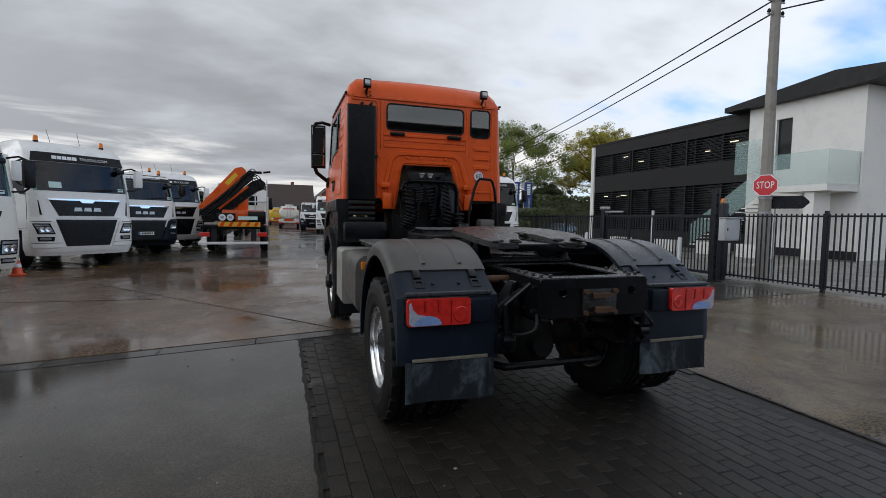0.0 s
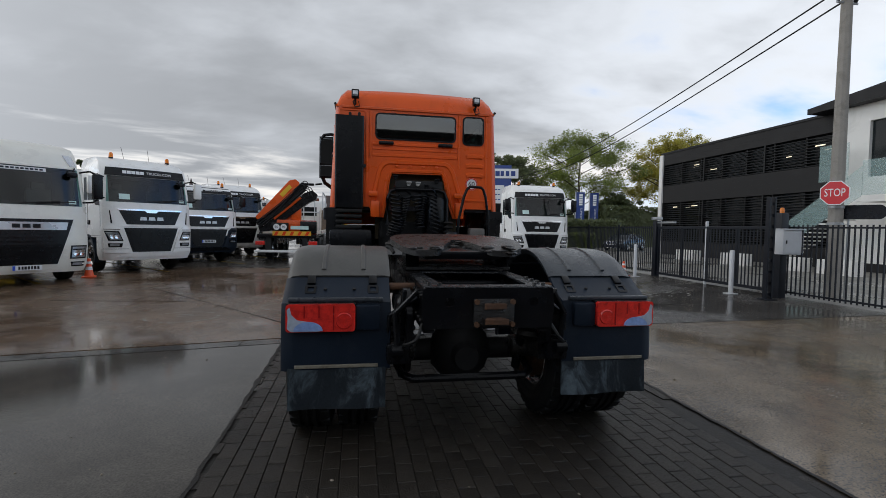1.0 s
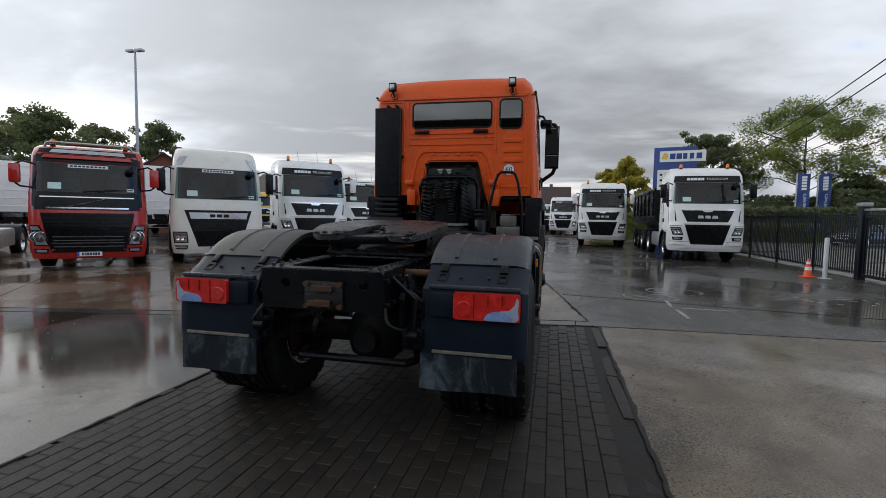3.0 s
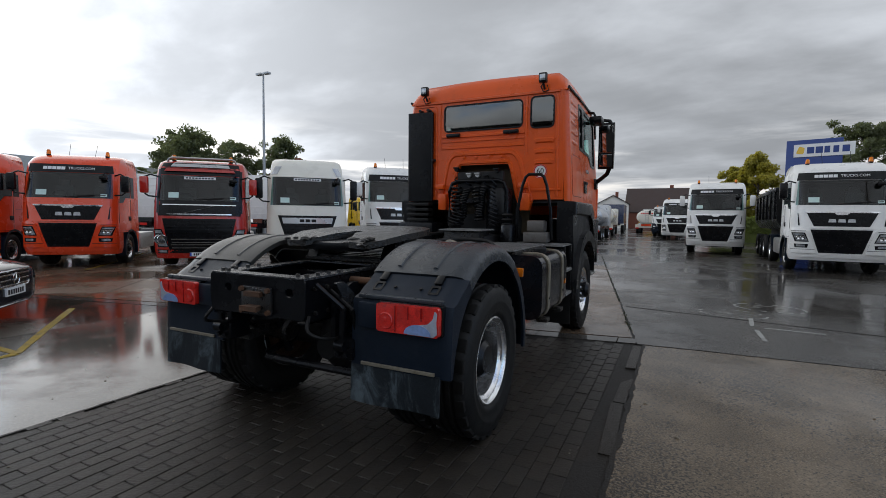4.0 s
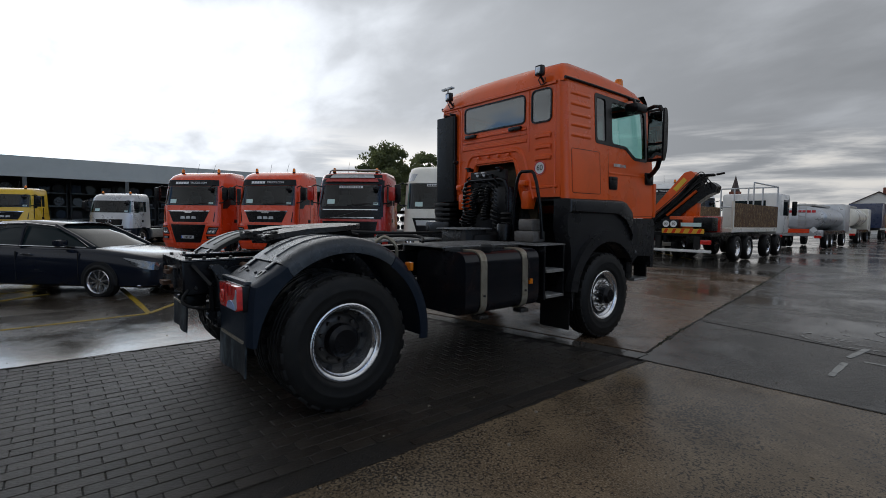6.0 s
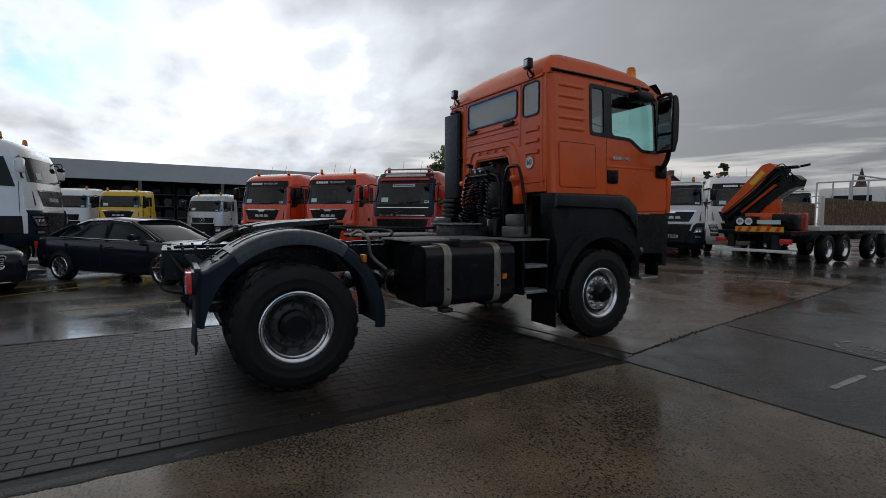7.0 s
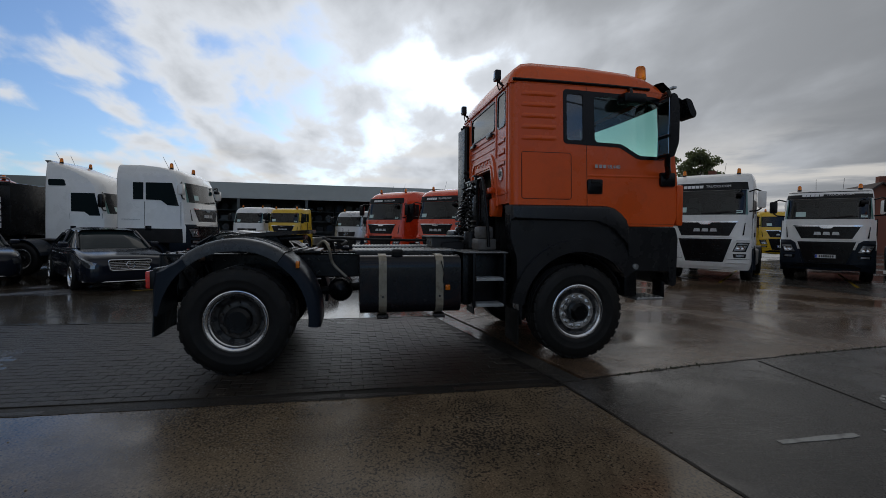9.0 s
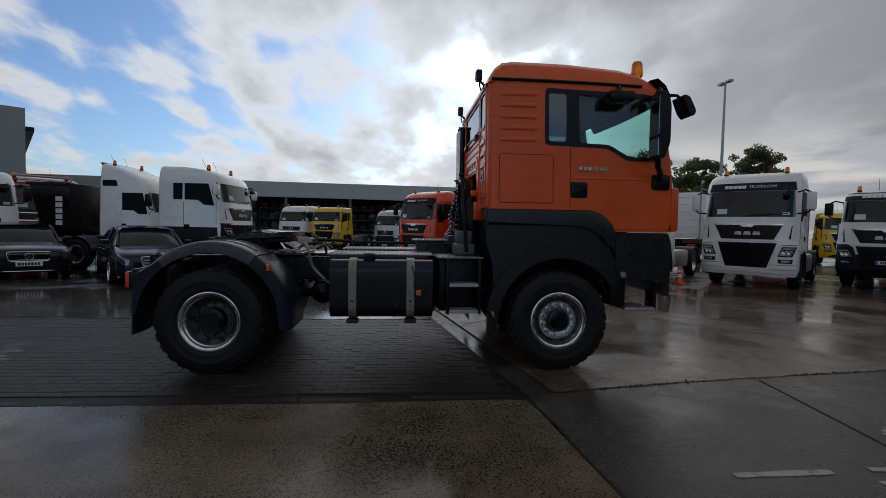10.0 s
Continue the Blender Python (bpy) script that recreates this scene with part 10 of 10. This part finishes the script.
    extrude(bm, [(-0.33, 2.78), (-0.2, 2.67), (0.16, 3.08), (0.05, 3.2)], 0.438, 0.45, "y")
    part("name_plate", bm, YELLOW, cr, "yellow name plate", 0)
    bm = bmesh.new()
    extrude(bm, rounded([(-1.22, 1.76), (-1.2, 1.5), (-0.95, 1.5), (0.62, 2.92), (0.76, 3.18), (0.62, 3.32), (0.44, 3.2), (-0.95, 1.79)], 0.04), 0.5, 0.9, "y")
    part("inner_boom", bm, BLACK, cr, "black telescopic boom", 0)
    bm = bmesh.new()
    rod(bm, (-0.55, 0.5, 1.78), (0.5, 0.5, 2.68), 0.055, 10)
    part("cylinder", bm, ORANGE, cr, "orange hydraulic cylinder")
    bm = bmesh.new()
    extrude(bm, rounded([(-1.18, 1.5), (-1.1, 1.24), (-0.75, 1.26), (0.85, 2.5), (1.1, 2.6), (1.16, 2.84), (0.95, 3.0), (0.62, 2.86), (-0.95, 1.48)], 0.05), 0.55, 1.05, "y")
    part("outer_boom", bm, BLACK, cr, "black second boom", 0)
    bm = bmesh.new()
    box(bm, 0.1, 0.5, 0.6, 1.0, 1.7, 2.35, 0.05)
    part("crane_post", bm, ORANGE, cr, "", 30)
    rnd = random.Random(2)
    for k in range(9):
        p0, p1 = a + n * rnd.uniform(-0.2, 0.2), b + n * rnd.uniform(-0.3, 0.1) + d * rnd.uniform(0.0, 0.2)
        y = rnd.uniform(0.36, 0.46)
        bm = bmesh.new()
        tube(bm, smooth_path([(p0.x, y, p0.z), (p0.x * 0.5 + p1.x * 0.5 + 0.06, y - 0.03, (p0.z + p1.z) / 2), (p1.x, y, p1.z), (p1.x + rnd.uniform(0.1, 0.3), y, p1.z + rnd.uniform(-0.35, 0.05))], 5), 0.018, 6)
        part("hydraulic_hose", bm, BLACK_MATT, cr)
    bm = bmesh.new()
    tip = Vector((0.62, 0.75, 3.26))
    box(bm, tip.x - 0.05, tip.x + 0.4, 0.65, 0.85, tip.z - 0.06, tip.z + 0.04, 0.03)
    rod(bm, (tip.x + 0.45, 0.75, tip.z), (tip.x + 0.72, 0.75, tip.z + 0.04), 0.04, 8)
    part("boom_tip", bm, BLACK, cr)
    bm = bmesh.new()
    box(bm, 0.5, 1.15, 0.3, 0.9, 1.2, 1.7, 0.04)
    part("valve_block", bm, BLACK, cr)
    bm = bmesh.new()
    box(bm, 0.55, 1.1, 1.0, 1.5, 1.15, 1.75, 0.03)
    part("tool_box", bm, RED, o)
    # bed with rusty drop side and ladder headboard
    bm = bmesh.new()
    box(bm, -1.24, 1.24, 2.05, 8.1, 1.15, 1.3, 0.01)
    bed = part("bed", bm, CREAM, o, "pale flatbed", 0)
    for s in (-1, 1):
        bm = bmesh.new()
        box(bm, min(s * 1.2, s * 1.25), max(s * 1.2, s * 1.25), 2.24, 8.0, 1.34, 2.28, 0.005)
        part("drop_side", bm, RUST_SIDE, bed, "rusty brown drop side", 0)
        bm = bmesh.new()
        box(bm, min(s * 1.19, s * 1.26), max(s * 1.19, s * 1.26), 2.1, 2.22, 1.3, 2.34)
        part("corner_post", bm, CREAM, bed, "", 0)
    for y in (8.06, 2.15):
        for x in ((-1.2, 1.2) if y < 3 else (-1.2, -0.6, 0.0, 0.6, 1.2)):
            bm = bmesh.new()
            rod(bm, (x, y, 1.3), (x, y, 3.2 if y > 3 else 2.2), 0.035, 6)
            part("ladder_post", bm, POST_WHITE, bed)
    for z in (2.3, 3.2):
        bm = bmesh.new()
        rod(bm, (-1.2, 8.06, z), (1.2, 8.06, z), 0.035, 6)
        part("ladder_rail", bm, POST_WHITE, bed)
    bm = bmesh.new()
    rod(bm, (1.2, 4.6, 3.2), (1.2, 8.06, 3.2), 0.03, 6)
    rod(bm, (1.2, 4.6, 2.28), (1.2, 4.6, 3.2), 0.03, 6)
    part("side_rail", bm, POST_WHITE, bed)
    # cab
    bm = bmesh.new()
    box(bm, -1.2, 1.2, 8.2, 10.3, 1.0, 2.95, 0.15)
    c = part("cab", bm, WHITE, o, "", 40)
    for s in (-1, 1):
        bm = bmesh.new()
        box(bm, min(s * 1.19, s * 1.21), max(s * 1.19, s * 1.21), 9.1, 10.0, 1.9, 2.65, 0.004)
        part("side_window", bm, GLASS, c, "", 0)
        bm = bmesh.new()
        box(bm, min(s * 1.3, s * 1.5), max(s * 1.3, s * 1.5), 10.1, 10.25, 1.9, 2.6, 0.04)
        part("mirror", bm, BLACK, c)
    bm = bmesh.new()
    box(bm, -0.7, 0.7, 8.19, 8.2, 2.1, 2.6)
    part("rear_window", bm, GLASS, c, "", 0)


def crane_box(x0, x1, y0, y1, z0, z1):
    bm = bmesh.new()
    box(bm, x0, x1, y0, y1, z0, z1, 0.05)
    rod(bm, ((x0 + x1) / 2, (y0 + y1) / 2, z1), ((x0 + x1) / 2, (y0 + y1) / 2, z1 + 0.7), 0.22, 14, 0.16)
    return bm


crane_lorry()


def tanker(m, label, paint, length=6.5, r=1.05, front_cab=True, stripe=ORANGE_RED, zc=2.05):
    o = thing("tank_lorry", m, label, "lorry", "tank lorries")
    bm = bmesh.new()
    n = 28
    rows = []
    for y, k in ((0.9, 0.0), (0.9, 0.72), (0.95, 0.9), (1.05, 1.0), (length, 1.0), (length + 0.1, 0.9), (length + 0.15, 0.0)):
        rows.append([bm.verts.new((1.2 * k * math.cos(2 * math.pi * i / n), y, zc + r * 0.9 * k * math.sin(2 * math.pi * i / n))) for i in range(n)])
    skin(bm, rows)
    t = part("tank", bm, paint, o, "", 40)
    for y in (2.2, 3.6, 5.0):
        bm = bmesh.new()
        rr = lathe(bm, [(-0.03, 1.0), (0.03, 1.0)], 28, "z")
        bmesh.ops.transform(bm, matrix=pose(0, y, zc) @ pose(0, 0, 0, 90) @ Matrix.Diagonal((1.205, r * 0.905, 1, 1)), verts=bm.verts)
        part("tank_band", bm, ALU, t)
    bm = bmesh.new()
    box(bm, -0.5, 0.5, 1.2, length - 0.3, zc + r * 0.88, zc + r * 0.88 + 0.14, 0.04)
    part("walkway", bm, ALU, t)
    bm = bmesh.new()
    for x in (-0.18, 0.18):
        rod(bm, (x, 0.84, 1.3), (x, 0.86, zc + r * 0.8), 0.02, 6)
    for k in range(6):
        rod(bm, (-0.18, 0.85, 1.45 + k * 0.26), (0.18, 0.85, 1.45 + k * 0.26), 0.015, 6)
    part("ladder", bm, ALU, t)
    bm = bmesh.new()
    bars(bm, -0.7, 0.7, 0.88, zc + 0.35, zc + 0.5, 6, 5, 0.01)
    part("text_bar", bm, RED_SIGN, t, "", 0)
    bm = bmesh.new()
    box(bm, -1.2, 1.2, 0.3, length + 1.0, 0.85, 1.1, 0.02)
    part("chassis_frame", bm, BLACK, o, "", 0)
    bm = bmesh.new()
    box(bm, -1.2, 1.2, 0.1, 0.3, 0.75, 1.15, 0.02)
    rb = part("rear_beam", bm, paint, o)
    for s in (-1, 1):
        bm = bmesh.new()
        box(bm, min(s * 0.8, s * 1.15), max(s * 0.8, s * 1.15), 0.06, 0.1, 0.65, 0.8)
        part("tail_lamp", bm, LAMP_RED, rb, "", 0)
        bm = bmesh.new()
        extrude(bm, [(s * 0.75, 0.95), (s * 0.95, 1.15), (s * 0.75, 1.35), (s * 0.55, 1.15)], 0.07, 0.09, "y")
        part("hazard_plate", bm, WHITE_TEXT, rb, "", 0)
        for y in (1.6, 2.95, length + 0.6):
            wheel(o, s * 1.06, y, 0.5, s, True)
    bm = bmesh.new()
    box(bm, -0.55, 0.55, 0.06, 0.1, 0.95, 1.2)
    part("marker_board", bm, stripe, rb, "", 0)
    if front_cab:
        bm = bmesh.new()
        box(bm, -1.2, 1.2, length + 0.4, length + 2.5, 0.9, 2.9, 0.15)
        part("cab", bm, paint, o, "", 40)
    return o


SILVER_TANK = mat("brushed_tank_metal", (0.55, 0.57, 0.6), 0.35, 0.6, 0.08, 1.5, 40, 0.02, 0.0, (0.35, 0.34, 0.33), 0.4)
tanker(pose(-4.0, 33.5, 0, 0, 0, 2), "silver tank lorry with ladder and hazard plates", SILVER_TANK, r=0.86, zc=1.85)
tanker(pose(-4.6, 46.5, 0, 0, 0, 3), "cream cylindrical tank lorry", CREAM, r=0.98)
tanker(pose(-6.0, 72, 0, 0, 0, 3), "cream tank lorry far along the row", CREAM)
tanker(pose(-1.0, 58, 0, 0, 0, -2), "white tank lorry with orange tail beam", CREAM, 5.5, r=0.95)
tanker(pose(-2.6, 84, 0, 0, 0, 2), "yellow and white tank lorry far off", YELLOW, 5.5)


# ---- paving blocks, last ----
def pavers():
    root = thing("block_paving", pose(0, 0, 0), "dark concrete block paving, wet, bordered by soldier courses", "paving")
    tagged(root, kind="structure")
    bm = bmesh.new()
    rows = [[bm.verts.new((x, y, gz(x, y) - 0.009)) for x in (-1.71, -0.5, 0.8, 2.04)] for y in (-24, -12, -6, -4, -2, -1, 0, 1, 2, 2.9, 3.05)]
    for r in rows[-2:]:
        for v in r:
            v.co.y = drain_y(v.co.x) - 0.004 if r is rows[-1] else v.co.y - 0.5
    skin(bm, rows, wrap=False)
    part("bedding_sand", bm, EARTH, root, "", 30)
    W, Lg = 0.112, 0.22
    variants = []
    rnd = random.Random(77)
    for k in range(6):
        bm = bmesh.new()
        box(bm, -W / 2 + 0.0022, W / 2 - 0.0022, -Lg / 2 + 0.0022, Lg / 2 - 0.0022, -0.06, 0.0)
        top = [f for f in bm.faces if f.normal.z > 0.5]
        bmesh.ops.bevel(bm, geom=[e for f in top for e in f.edges], offset=0.0035, segments=1, affect="EDGES")
        me = finish(bm, 0)
        me.materials.append(PAVER)
        variants.append(me)
    spots = []
    i = 0
    x = -1.6
    while x < 1.87:
        y = -22.0 + (i % 2) * Lg / 2
        while y < drain_y(x) - 0.12:
            spots.append((x, y))
            y += Lg
        x += W
        i += 1
    spots.sort(key=lambda p: abs(p[1] + 1.3) + abs(p[0]) * 0.2)
    vrt, fcs = [], []
    for k, (x, y) in enumerate(spots):
        dz, tx, ty = rnd.gauss(0, 0.0009), rnd.gauss(0, 0.25), rnd.gauss(0, 0.4)
        if k < 300:
            o = new("paver", variants[k % 6])
            o.parent = root
            o.matrix_basis = pose(x, y, gz(x, y) + dz, tx, ty, rnd.gauss(0, 0.2))
        else:
            M = pose(x, y, gz(x, y) + dz, tx, ty, rnd.gauss(0, 0.2))
            a, b, c, d = W / 2 - 0.0022, Lg / 2 - 0.0022, W / 2 - 0.005, Lg / 2 - 0.005
            n = len(vrt)
            vrt += [M @ Vector(p) for p in ((-a, -b, -0.05), (a, -b, -0.05), (a, b, -0.05), (-a, b, -0.05), (-a, -b, -0.004), (a, -b, -0.004), (a, b, -0.004), (-a, b, -0.004), (-c, -d, 0), (c, -d, 0), (c, d, 0), (-c, d, 0))]
            fcs += [(n + 8, n + 9, n + 10, n + 11)]
            for q in range(4):
                w = (q + 1) % 4
                fcs += [(n + q, n + w, n + 4 + w, n + 4 + q), (n + 4 + q, n + 4 + w, n + 8 + w, n + 8 + q)]
    me = bpy.data.meshes.new("paver_field")
    me.from_pydata(vrt, [], fcs)
    me.materials.append(PAVER)
    ob = new("paver_field", me)
    ob.parent = root
    ob["kind"] = "stuff"
    # soldier courses along both edges, broken on the inner side of the left one
    vrt, fcs = [], []
    for xe in (-1.675, 1.968):
        y = -22.0
        while y < drain_y(xe) - 0.1:
            L = 0.2 if xe < 0 else 0.98
            w = 0.026 if xe < 0 else 0.048
            M = pose(xe + rnd.gauss(0, 0.004), y, gz(xe, y) + rnd.gauss(-0.004, 0.004), rnd.gauss(0, 0.6), rnd.gauss(0, 1.2), rnd.gauss(0, 0.8))
            n = len(vrt)
            a, b = w * (rnd.uniform(0.75, 1.3) if xe < 0 else 1.0), L / 2 - 0.006 - rnd.random() * 0.02
            vrt += [M @ Vector(p) for p in ((-a, -b, -0.06), (a, -b, -0.06), (a, b, -0.06), (-a, b, -0.06), (-a, -b, 0), (a, -b, 0), (a, b, 0), (-a, b, 0))]
            fcs += [(n + 4, n + 5, n + 6, n + 7)] + [(n + q, n + (q + 1) % 4, n + 4 + (q + 1) % 4, n + 4 + q) for q in range(4)]
            y += L
    me = bpy.data.meshes.new("edging")
    me.from_pydata(vrt, [], fcs)
    me.materials.append(PAVER)
    ob = new("edging", me)
    ob.parent = root
    ob["kind"] = "stuff"


pavers()
